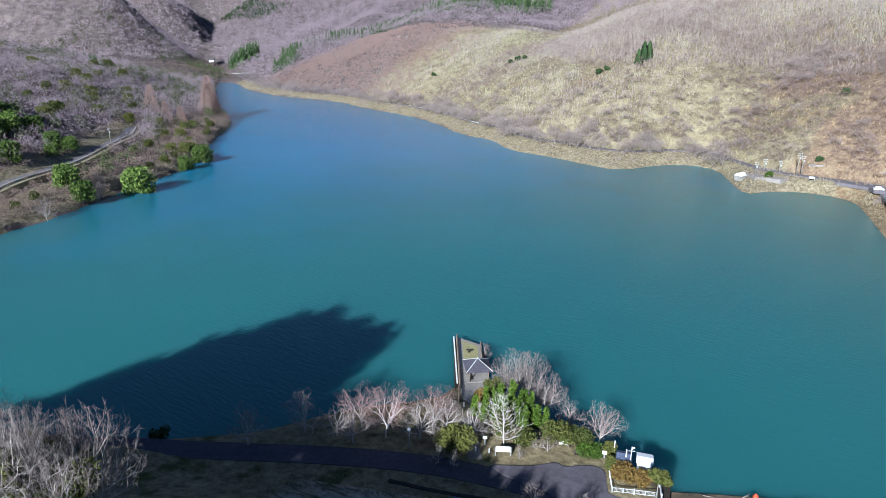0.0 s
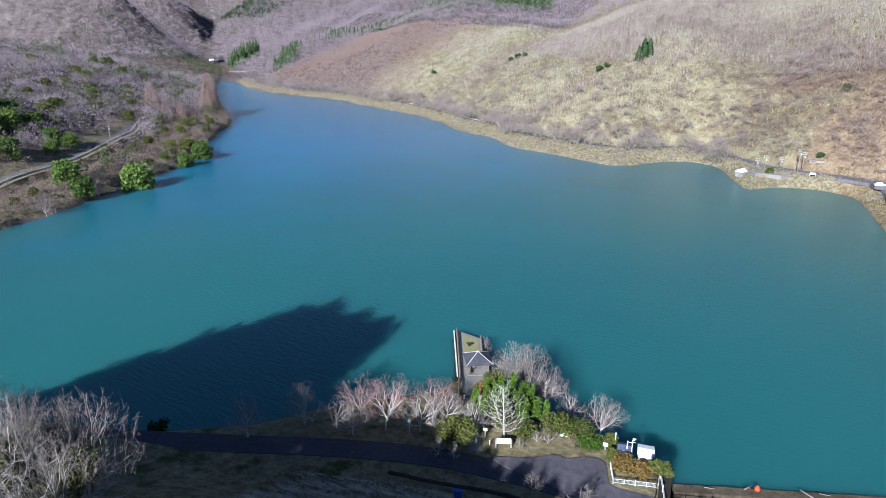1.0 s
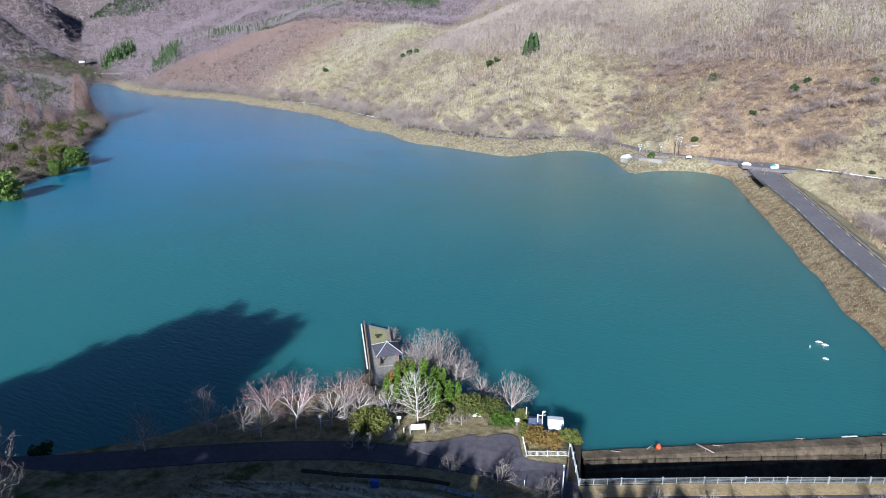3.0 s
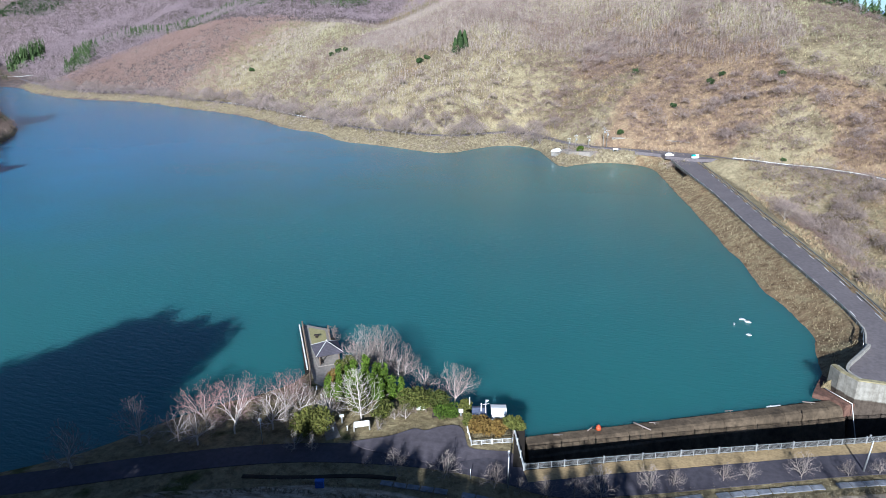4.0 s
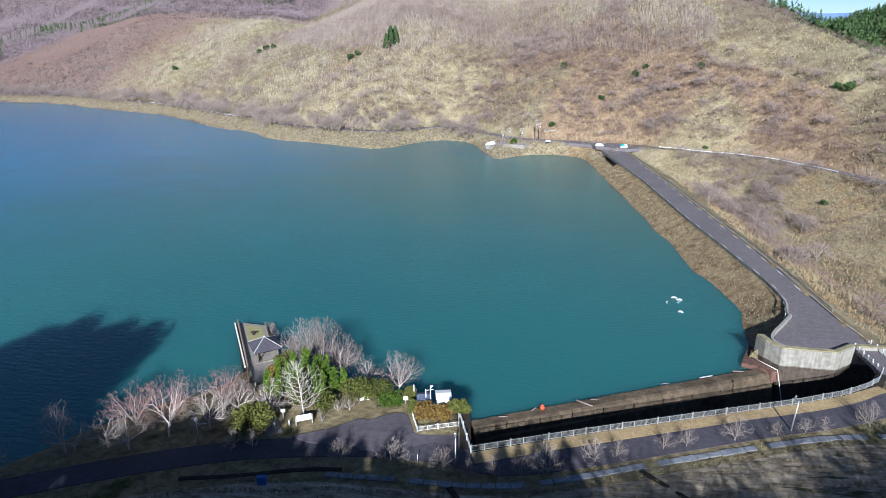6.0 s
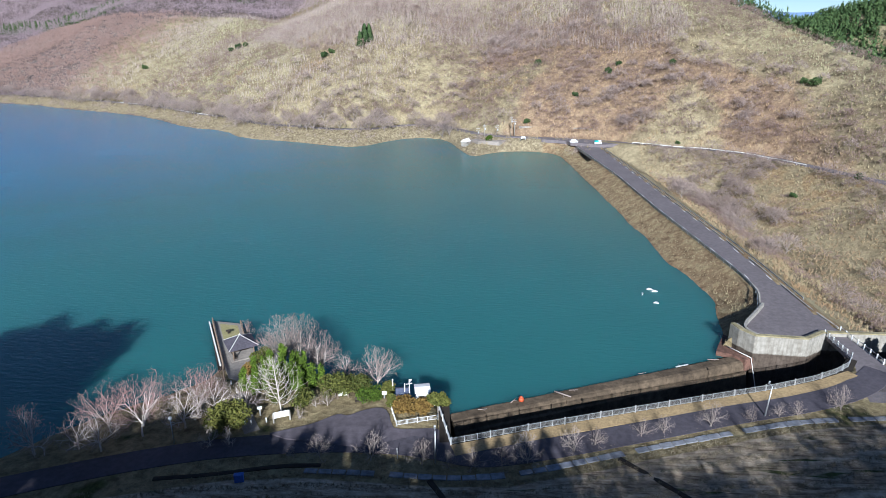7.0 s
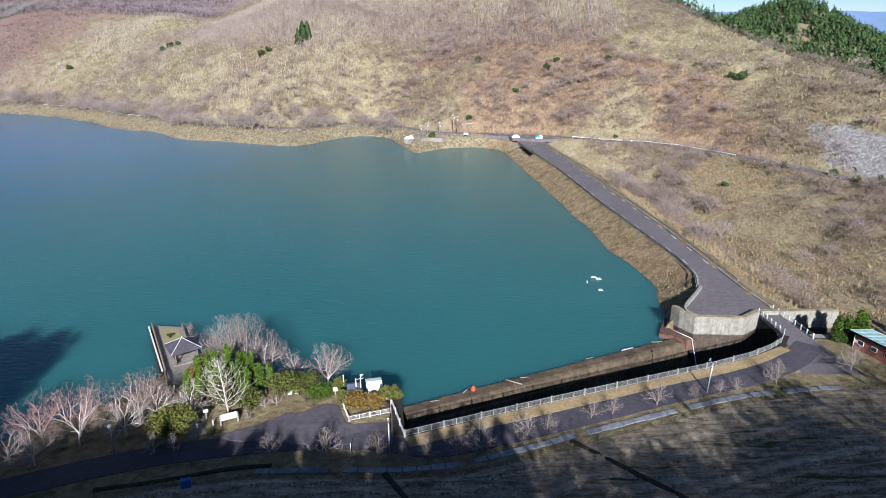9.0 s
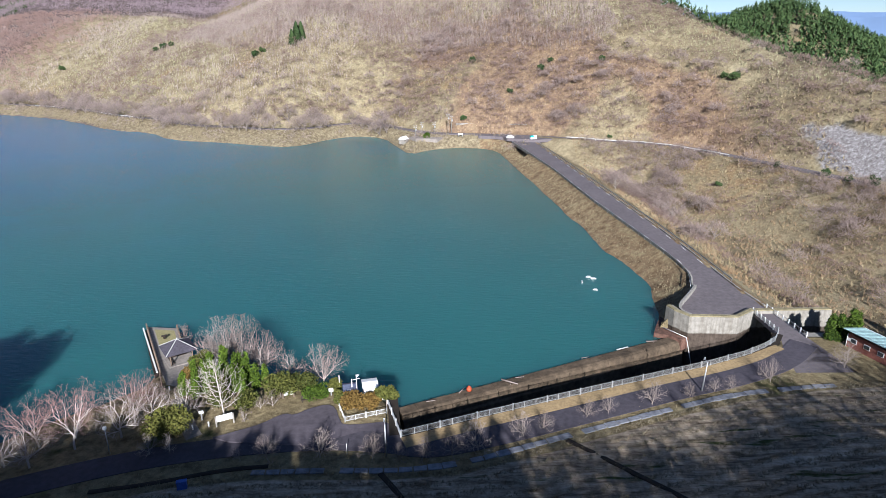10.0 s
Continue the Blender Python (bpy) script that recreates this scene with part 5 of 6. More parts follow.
for px_, py_, ph in ((-14.9, 88.4, 3.2), (-17.3, 90.6, 3.0)):
    pp = thing("pole", "slim white steel pole beside the gauge huts", "pole", on_ground(px_, py_), "gauge poles")
    part("shaft", tube("shaft", 0.1, 0.08, ph, M["white_paint"], 8), pp)
    part("cap", tube("cap", 0.14, 0.03, 0.15, M["white_paint"], 8), pp, at=pose(0, 0, ph))


# ---- fences and rails ----
def panel_fence(name, label, line, step, h, post_mat, bar_mat, heavy=3, bars=12, z=None, group=""):
    """Posts with panels of upright bars between two rails."""
    fn = thing(name, label, "fence", group=group)
    p = spaced(line, step)
    zz = ground_z(p[:, 0], p[:, 1]) if z is None else np.full(len(p), float(z)) if not callable(z) else z(p)
    thin, fat = box("post", 0.09, 0.09, h + 0.05, bar_mat, 0.01), box("post", 0.2, 0.2, h + 0.18, post_mat, 0.02)
    kept = {}
    for k in range(len(p)):
        part("post", fat if heavy and k % heavy == 0 else thin, fn, at=pose(p[k, 0], p[k, 1], zz[k] - 0.05))
        if k + 1 < len(p):
            mm, l = between((*p[k, :2], zz[k]), (*p[k + 1, :2], zz[k + 1]))
            key = round(l, 2)
            if key not in kept:
                bm = bmesh.new()
                for r in (0.14, h - 0.1):
                    box_bm(bm, l, 0.06, 0.07, Matrix.Translation((l / 2, 0, r)))
                for b in range(bars):
                    box_bm(bm, 0.035, 0.03, h - 0.26, Matrix.Translation((l * (b + 0.5) / bars, 0, 0.2)))
                kept[key] = done(bm, "panel", bar_mat)
            part("panel", kept[key], fn, at=mm)
    return fn


rail_z = lambda p: 4.72 + 0.23 * np.clip((p[:, 0] + 6) / 70, 0, 1)
panel_fence("fence", "grey metal panel fence above the spillway", curved([(-6.2, 76.6), (10.2, 83.0), (29.6, 90.1), (51.7, 98.0), (61.7, 104.0), (64.3, 108.2)], 1), 2.0, 1.15, M["galv"], M["galv"], 3, 14, rail_z)
for leg_ in ([(-17.4, 87.2), (-15.0, 80.9)], [(-15.0, 80.9), (-8.9, 83.2)]):
    panel_fence("fence", "white lattice fence round the gauge huts", leg_, 1.5, 0.9, M["old_white"], M["old_white"], 2, 9, None, "hut fences")
panel_fence("fence", "white metal fence beside the channel end wall", [(-8.9, 85.4), (-6.3, 76.6)], 1.6, 1.1, M["old_white"], M["galv"], 2, 8, 4.6)
panel_fence("fence", "white railing on the bridge over the spillway", [(64.3, 108.2), (63.9, 117.6)], 1.6, 1.05, M["white_paint"], M["galv"], 1, 8, 4.9)
panel_fence("fence", "white railing on the far edge of the bridge", [(68.9, 106.5), (67.7, 119.5)], 2.0, 1.0, M["white_paint"], M["galv"], 1, 4, 4.9)


def guard_rail(label, line, z, mat, step=4.0, h=0.75, group="guard rails", lift=0.0):
    g = thing("guard_rail", label, "guard rail", group=group)
    p = spaced(line, step)
    zz = ground_z(p[:, 0], p[:, 1]) if z is None else np.full(len(p), float(z))
    post = tube("post", 0.07, 0.07, h + 0.3, mat, 6)
    for k in range(len(p)):
        part("post", post, g, at=pose(p[k, 0], p[k, 1], zz[k] - 0.3 + lift))
        if k + 1 < len(p):
            mm, l = between((*p[k, :2], zz[k] + h - 0.35 + lift), (*p[k + 1, :2], zz[k + 1] + h - 0.35 + lift))
            bm = bmesh.new()
            box_bm(bm, l, 0.06, 0.35, Matrix.Translation((l / 2, 0, 0)), 0.02)
            box_bm(bm, l, 0.1, 0.08, Matrix.Translation((l / 2, 0.02, 0.13)))
            part("rail", done(bm, "rail", mat), g, at=mm)
    return g


def offset_line(line, o):
    p = np.array(line, float)
    t = np.gradient(p, axis=0)
    t /= np.linalg.norm(t, axis=1)[:, None]
    return p + np.stack([-t[:, 1], t[:, 0]], 1) * o


toe = curved(TOE[3:28], 2)
sel = lambda a, b: toe[(toe[:, 0] > a) & (toe[:, 0] < b)]
guard_rail("white guard rail along the hill road", offset_line(toe[(toe[:, 0] > 66) & (toe[:, 0] < 166)], -2.9), None, M["white_paint"], 5, 0.9, lift=0.35)
guard_rail("white guard rail above the shore", offset_line(sel(-258, -200), -2.9), None, M["white_paint"], 5, 0.9, lift=0.35)
guard_rail("white guard rail above the shore bend", offset_line(sel(-330, -290), -2.9), None, M["white_paint"], 6, 0.8, lift=0.35)
kl = np.array([(knots(v, CREST_L) - 0.2, v) for v in np.linspace(330, 122, 70)])
kr = np.array([(knots(v, CREST_R) + 0.25, v) for v in np.linspace(326, 121, 60)])
tagged(wall_along("kerb", kl, 0.35, 4.0, 5.25, M["concrete"], 1), "low weathered concrete kerb along the crest road", "kerb", kind="structure")
tagged(wall_along("kerb", kr, 0.3, 4.0, 5.12, M["concrete"], -1), "low concrete kerb on the downstream side", "kerb", kind="structure")
guard_rail("dull grey guard rail on the lake side of the crest", kl[:-3] - [0.35, 0], 4.9, M["galv"], 4, 0.8, lift=0.1)
guard_rail("dull grey guard rail on the downstream side of the crest", kr[:-4] + [0.5, 0], 4.9, M["galv"], 4, 0.75)
marks = thing("road_marking", "worn white dashes along the edge of the crest road", "road marking", kind="structure")
for k, v in enumerate(np.linspace(300, 150, 16)):
    for s, side in ((0, CREST_R), (1, CREST_L)):
        o = -0.75 if side is CREST_R else 0.75
        a, b = (knots(v, side) + o, v), (knots(v - 3.2, side) + o, v - 3.2)
        mm, l = between((*a, 4.90), (*b, 4.90))
        part("dash", box("dash", l, 0.16, 0.02, M["white_paint"], 0, Matrix.Translation((l / 2, 0, 0))), marks, at=mm)

# bulb of the abutment: parapet
tagged(wall_along("parapet", curved([(56.9, 131), (53.5, 126), (49.9, 121.2), (48.6, 117.8), (50.2, 115.2)], 2), 0.5, 3.5, 5.75, M["concrete"], 1), "pale weathered concrete parapet with lichen", "parapet", kind="structure")


# ---- lamps and poles ----
def lamp_post(label, at, h):
    u = thing("street_lamp", label, "lamp post", at)
    part("pole", tube("pole", 0.13, 0.09, h, M["galv"], 8), u)
    arm = part("arm", tube("arm", 0.05, 0.04, 0.9, M["galv"], 6), u, at=pose(0, 0, h - 0.15, 0, 75, 100))
    part("lamp_head", box("lamp_head", 0.6, 0.28, 0.16, M["galv"], 0.04), arm, at=pose(0, 0, 0.85, 0, 0, 0))
    return u


lamp_post("pale concrete pole with a lamp arm beside the lane", on_ground(-8.1, 72.6), 5.2)
lamp_post("tall pale pole beside the spillway lane", on_ground(41.7, 87.9, 0, 1, 0, 0, 3), 5.4)
gl = thing("park_lamp", "park lamp with a round white globe", "lamp post", on_ground(-47.1, 73.8))
part("pole", tube("pole", 0.09, 0.07, 4.1, M["galv"], 8), gl)
bm = bmesh.new()
bmesh.ops.create_icosphere(bm, subdivisions=2, radius=0.3)
part("globe", done(bm, "globe", M["white_paint"], True), gl, "white glass globe", pose(0, 0, 4.3))
part("collar", tube("collar", 0.12, 0.16, 0.15, M["galv"], 8), gl, at=pose(0, 0, 3.95))
stake = thing("stake", "thin pale stake at the lane edge", "stake", on_ground(-13.6, 73.2))
part("shaft", tube("shaft", 0.06, 0.05, 1.6, M["galv"], 6), stake)
part("tip", tube("tip", 0.07, 0.02, 0.12, M["white_paint"], 6), stake, at=pose(0, 0, 1.6))

# ---- gutter along the lane, field drains ----
DITCH = [(-26, 69.3), (-14.1, 69.6), (-6.5, 69.2), (1, 70.3), (7.3, 72.3), (15.6, 75.6), (24.6, 79.0), (36.1, 83.2), (46.4, 86.7), (57, 88.4), (64, 89)]
gut = thing("gutter", "concrete drain gutter with cover slabs beside the lane", "gutter", kind="structure")
gp = spaced(curved(DITCH, 2), 2.0)
pal = [plain("gutter_concrete", (0.24, 0.25, 0.275), 0.35, 1.2, 0.85, bump=0.02)]
rng = random.Random(8)
slab_me = [box("cover_slab", 1.8 + 0.05 * k, 0.95 + 0.12 * k, 0.24, pal[0], 0.04) for k in range(3)]
for k in range(len(gp) - 1):
    c = (gp[k] + gp[k + 1]) / 2
    a = math.degrees(math.atan2(*(gp[k + 1] - gp[k])[::-1]))
    if k % 9 == 5:
        continue
    part("cover_slab", slab_me[rng.randrange(3)], gut, at=on_ground(c[0], c[1], a + rng.uniform(-2, 2), 1, -0.05, rng.uniform(-2, 2), 0))
for nm, dl_ in (("dark field drain running down the slope", [(17.5, 75.2), (21.5, 70.8), (26.5, 65.5), (30.5, 60)]), ("dark field drain below the lane", [(-8.5, 68.6), (-6.2, 65), (-3.5, 60)]), ("dark drain edge beside the lane", [(-46, 66), (-38, 67.5), (-30, 70.2), (-24, 70.8)])):
    tagged(ribbon("drain", dl_, 0.75, M["dark_concrete"], lift=0.12, thick=0.4, step=1.0), nm, "drain", kind="structure")
bx = thing("utility_box", "small blue steel utility box on the slope", "utility box", on_ground(-33.9, 66.3, 15))
blue = plain("blue_paint", (0.05, 0.12, 0.42), 0.2, 3, 0.5)
part("body", box("body", 1.2, 0.6, 1.1, blue, 0.03), bx)
part("lid", box("lid", 1.3, 0.7, 0.1, blue, 0.03), bx, at=pose(0, 0, 1.1))

# ---- trees of the park ----
pale = bare_tree(21, 9.5, "bare_tree", "tall pale leafless tree with spreading limbs", "waterside trees", M["bark"], M["twig_pale"], 1.0, 6, 7, 48, 0.15, 0.18)
plant(pale, [(-40.3, 101.6, 1.15), (-36.4, 100.2, 1.08), (-32.6, 98.8, 0.86), (-38.4, 98.2, 0.85), (-20.8, 94.2, 0.78), (-34.6, 101, 0.75)], 1)
fir = bare_tree(33, 10.2, "bare_tree", "straight pale leafless tree with level branches", "", M["bark"], M["bark"], 0.72, 26, 4, 50, 0.14, cone=True, least=0.012, twigs=0)
plant(fir, [(-34.2, 83.4, 0.95)], 2)
knot = bare_tree(45, 7.0, "bare_tree", "pruned pale leafless cherry tree with knotted limbs", "bank cherry trees", M["bark"], M["twig_pale"], 1.05, 5, 7, 60, 0.16, 0.22, gnarl=0.28, fine=5, least=0.009, twigs=500)
plant(knot, [(-44.6, 82.2, 0.98), (-39.8, 83.2, 0.85), (-26.9, 96.4, 0.92), (-60.3, 71.2, 0.9), (-56.7, 71.0, 1.0), (-47.3, 77.6, 1.15), (-66, 69.5, 1.2), (-71.5, 61.5, 1.2), (-41.4, 73.6, 0.5), (-38.8, 74.2, 0.45)], 3)
red = bare_tree(52, 10.0, "bare_tree", "leafless cherry tree with a reddish twig crown", "bank cherry trees", M["bark"], M["twig_red"], 1.15, 6, 7, 56, 0.15, 0.22, fine=4, least=0.009, twigs=700)
plant(red, [(-52.7, 75.0, 1.05), (-47.0, 81.2, 0.85), (-58.2, 75.6, 0.85)], 4)
lane = bare_tree(61, 5.0, "bare_tree", "small leafless cherry tree beside the lane", "lane cherry trees", M["bark_dark"], M["twig_pale"], 1.2, 6, 6, 55, 0.1, 0.16, fine=4, gnarl=0.24, least=0.008, twigs=500)
plant(lane, [(-24.6, 72.3, 0.9), (-17.2, 72.2, 1.12), (-9.9, 71.8, 0.95), (-6.3, 71.5, 0.7), (-2.5, 71.9, 0.85), (1.1, 72.3, 0.9), (4.7, 73.2, 1.2), (11.4, 76.5, 0.95), (14.6, 78.3, 0.75), (21.6, 80.9, 0.72), (25.1, 82.0, 0.7), (32.5, 84.2, 1.0), (39.2, 86.3, 0.62), (43.7, 87.7, 0.6), (46.7, 88.4, 0.65), (54.0, 90.4, 1.0), (68.8, 94.6, 1.15), (-28.6, 72.4, 0.42)], 5)
plant(bare_tree(64, 4.2, "bare_tree", "small pale leafless tree beside the gazebo", "", M["bark_dark"], M["twig_pale"], 1.0, 5, 5, 45, 0.1, 0.2), [(-53.0, 115.2, 1.0)], 6)
bush = bare_tree(71, 3.2, "bare_shrub", "pale leafless shrub beside the lot", "bare shrubs", M["bark"], M["twig_pale"], 1.1, 6, 4, 45, 0.06, 0.06, fine=3)
plant(bush, [(-30.4, 81.4, 0.85), (-27.1, 85.4, 1.1), (-28.9, 84.9, 0.8), (-24.3, 91.4, 1.2), (-22.6, 92.0, 1.2)], 7)

rl = random.Random(3)


def crown_thing(seed, name, label, spot, w, h, n, size, leaf, base=0.3, lumps=14, group="", stretch=1.0, trunk=None):
    ob = leafy(seed, name, label, "tree" if h > 4 else "shrub", lumps_of(random.Random(seed), lumps, w, h, base), n, size, leaf, trunk or (0.05 + 0.02 * h, h * 0.4), None, group, stretch)
    ob.matrix_basis = on_ground(spot[0], spot[1], seed * 37 % 360)
    return ob


def column_tree(seed, label, spot, spires, leaf, n, group, size=0.22):
    """An evergreen whose crown is a bundle of leafy spires of uneven height with dark gaps between them."""
    rg = random.Random(seed)
    lumps = []
    for sx, sy, top, r in spires:
        top *= 0.88
        k = 0.6
        while k < top:
            f = 1.0 - 0.55 * (k / top) ** 1.5
            lumps.append((sx + rg.uniform(-0.25, 0.25), sy + rg.uniform(-0.25, 0.25), k, r * f, r * f, 0.75))
            k += 0.8
    ob = leafy(seed, "evergreen_tree", label, "tree", lumps, n, size, leaf, (0.2, 3), None, group, 1.7)
    ob.matrix_basis = on_ground(spot[0], spot[1])
    return ob


column_tree(81, "bright green evergreen with several leafy spires", (-37.4, 91.6), [(-2.6, 0.3, 5.6, 0.8), (-0.9, -0.6, 7.4, 0.85), (0.9, 0.4, 8.2, 0.8), (2.4, 0.9, 6.6, 0.75), (0.2, 2.1, 7.0, 0.8), (-1.6, -2.0, 4.6, 0.75), (2.6, -1.6, 5.0, 0.7), (0.7, -2.2, 5.6, 0.7)], M["leaf_bright"], 6400, "evergreen trees")
column_tree(82, "bright green evergreen with drooping sprays", (-33.2, 91.6), [(-1.6, 0, 5.4, 0.7), (0.2, 0.9, 6.2, 0.75), (1.8, -0.4, 5.2, 0.7), (0.2, -1.5, 4.4, 0.7), (3.0, 0.8, 4.2, 0.65), (-1.2, 1.8, 5.6, 0.7)], M["leaf_bright"], 4600, "evergreen trees")
column_tree(83, "green evergreen beside the footpath", (-41.2, 88.8), [(-1.1, 0, 5.2, 0.75), (0.6, 0.9, 6.2, 0.75), (1.1, -1.0, 4.6, 0.7)], M["leaf_bright"], 2800, "evergreen trees")
column_tree(97, "dark green evergreen behind the pale tree", (-36.0, 87.0), [(-0.9, 0, 4.2, 0.9), (0.7, 0.3, 4.6, 0.9), (0.1, -1.0, 3.2, 0.8)], M["leaf_olive"], 2000, "evergreen trees")
crown_thing(84, "evergreen_tree", "dull olive-rust evergreen tree near the gazebo", (-42.4, 96.6), 5.2, 6.4, 2600, 0.28, M["leaf_olive"], 0.4, 16)
crown_thing(85, "shrub", "rust-brown leafy shrub below the evergreens", (-43.6, 94.2), 3.6, 3.6, 1500, 0.24, M["leaf_rust"], 0.2)
crown_thing(86, "shrub", "large round olive-green shrub beside the lane", (-40.6, 78.2), 6.2, 4.6, 3600, 0.24, M["leaf_olive"], 0.2, 22)
crown_thing(87, "shrub", "olive-green leafy shrub beside the lot", (-26.6, 88.4), 5.2, 5.0, 2600, 0.24, M["leaf_olive"], 0.2, 18)
crown_thing(88, "shrub", "olive shrub behind the white panel", (-23.2, 89.9), 4.6, 3.6, 2000, 0.24, M["leaf_olive"], 0.2, 16)
crown_thing(89, "hedge", "low bright green clipped hedge", (-20.8, 88.4), 4.4, 1.7, 2200, 0.2, M["leaf_bright"], 0.1, 16)
crown_thing(90, "shrub", "green shrub under the pale tree", (-31.4, 85.6), 4.2, 2.6, 1500, 0.24, M["leaf_olive"], 0.1)
crown_thing(91, "shrub", "olive shrub at the water's edge", (-18.2, 90.6), 3.0, 2.4, 1200, 0.22, M["leaf_olive"], 0.1)
crown_thing(92, "shrub", "rusty-olive shrub inside the white fence", (-14.2, 84.6), 4.2, 2.5, 2000, 0.22, M["leaf_rust"], 0.1, 16, "fenced shrubs")
crown_thing(93, "shrub", "brown-olive shrub inside the white fence", (-11.2, 85.4), 3.4, 2.2, 1500, 0.22, M["leaf_rust"], 0.1, 14, "fenced shrubs")
crown_thing(94, "shrub", "low olive shrub beside the gauge hut", (-16.2, 86.4), 2.8, 2.0, 1200, 0.22, M["leaf_olive"], 0.1, 12, "fenced shrubs")
crown_thing(95, "evergreen_tree", "small olive-brown evergreen tree on a slim trunk", (-8.9, 83.6), 3.6, 4.6, 2000, 0.22, M["leaf_olive"], 2.2, 14, "", 1.0, (0.1, 3.0))
crown_thing(96, "shrub", "dark round shrub on the shaded bank", (-88.0, 56.4), 3.4, 2.6, 900, 0.25, M["leaf_dark"], 0.1)

# hill trees beside the path
near_bare = bare_tree(101, 18.0, "bare_tree", "large leafless oak with dense pale twigs", "hill oaks", M["bark"], M["twig_pale"], 0.95, 9, 7, 66, 0.2, 0.16, least=0.012, fine=5, gnarl=0.16, twigs=4500)
plant(near_bare, [(-60.8, 29.8, 0.84), (-65.0, 26.5, 0.98), (-61.5, 23.5, 0.92), (-66.5, 32.0, 0.88), (-57.5, 25.0, 0.74), (-71.0, 25.0, 1.0), (-63.0, 20.0, 0.95)], 8)
crown_thing(102, "evergreen_tree", "dark olive evergreen below the leafless oaks", (-60, 27), 6.5, 12, 3400, 0.3, M["leaf_olive"], 0.5, 20)
crown_thing(103, "evergreen_tree", "olive evergreen on the hill slope", (-64.5, 29.5), 6.5, 13, 3200, 0.3, M["leaf_olive"], 0.5, 20)
crown_thing(105, "evergreen_tree", "tall olive evergreen behind the leafless oaks", (-68.0, 27.5), 7, 11, 3600, 0.3, M["leaf_olive"], 0.5, 22)
crown_thing(106, "evergreen_tree", "yellow-olive evergreen between the leafless oaks", (-64.0, 22.5), 7, 12, 3600, 0.3, M["leaf_olive"], 0.5, 20)
crown_thing(107, "evergreen_tree", "olive evergreen beside the shaded bank", (-72, 32), 7, 10, 3400, 0.3, M["leaf_olive"], 0.5, 20)
crown_thing(104, "shrub", "bright green shrub at the foot of the oaks", (-54.8, 25.6), 4.6, 3.8, 2200, 0.24, M["leaf_bright"], 0.1)

# ---- weir litter and floats ----
apron = tagged(new("apron", slab("apron", [(43.6, 116.6), (45.4, 120.5), (47.4, 124.4), (48.6, 122), (47.7, 117.2), (49.9, 114.3), (48.0, 113.2), (46.2, 115.4)], 0.95, 2.5, plain("red_brown_rubble", (0.15, 0.082, 0.06), 0.5, 1.2, 0.9, bump=0.05))), "red-brown silted rubble apron beside the abutment", "apron", kind="structure")
pipe = thing("pipe", "white pipe down the end of the weir", "pipe")
for a_, b_ in (((46.0, 118.2, 1.4), (49.3, 113.9, 1.2)), ((49.3, 113.9, 1.2), (50.3, 110.2, -6.5))):
    mm, l = between(a_, b_)
    part("length", tube("length", 0.07, 0.07, l, M["white_paint"], 8), pipe, at=mm @ pose(0, 0, 0, 0, 90, 0))

def boat(at, label, l=2.8):
    b = thing("float", label, "float", at, "floats")
    bm = bmesh.new()
    box_bm(bm, l, 0.45, 0.26, None, 0.1)
    for v in bm.verts:
        if abs(v.co.x) > l * 0.4:
            v.co.y *= 0.55
    part("hull", done(bm, "hull", M["white_paint"]), b)
    part("deck", box("deck", l * 0.55, 0.4, 0.14, M["galv"], 0.03, Matrix.Translation((0, 0, 0.33))), b)
    return b


boat(pose(37.6, 150.2, -0.08, 0, 0, -8), "pale grey float lying on the water", 1.5)
boat(pose(38.6, 149.0, -0.08, 0, 0, -5), "pale grey float beside its twin on the water", 1.4)
boat(pose(37.4, 141.7, -0.08, 0, 0, -20), "white float with a rusty stain", 1.2)
boat(pose(35.2, 146.9, -0.08, 0, 0, 80), "small white float turned on its side", 1.0)
log_me = tube("trunk", 0.16, 0.1, 3.2, M["twig_pale"], 7)
for k, (lx, ly, lz, a, s) in enumerate(((10.4, 99.0, 0.72, -30, 1.0), (13.0, 99.6, 0.72, 10, 0.5), (26.5, 106.6, 0.7, 20, 0.5), (2.6, 94.6, 0.7, 60, 0.6), (-3.0, 92.0, 0.7, 15, 0.5), (41.0, 113.4, 0.65, 5, 0.7))):
    lg = thing("driftwood", "bleached driftwood log stranded on the weir", "driftwood", pose(lx, ly, lz, 0, 90, a) @ Matrix.Scale(s, 4), "driftwood")
    part("trunk", log_me, lg)
    part("branch", tube("branch", 0.06, 0.03, 0.9, M["twig_pale"], 5), lg, at=pose(0, 0, 1.6, 50, 20, 0))
mm, l = between((34.2, 110.2, 0.46), (36.8, 111.4, 0.46))
pk = thing("plank", "white painted plank lying on the weir", "plank", mm)
part("board", box("board", l, 0.28, 0.1, M["old_white"], 0.02, Matrix.Translation((l / 2, 0, 0))), pk)
part("batten", box("batten", 0.1, 0.35, 0.06, M["white_paint"], 0.01), pk, at=pose(l * 0.3, 0, 0.12))
by_ = thing("buoy", "orange-red buoy stranded on the weir", "buoy", pose(4.4, 95.6, 0.62))
part("body", tube("body", 0.5, 0.42, 0.6, plain("orange_paint", (0.55, 0.10, 0.04), 0.2, 3, 0.5), 12), by_)
part("cap", tube("cap", 0.42, 0.1, 0.3, plain("orange_cap", (0.5, 0.09, 0.04), 0.2, 3, 0.5), 12), by_, at=pose(0, 0, 0.6))


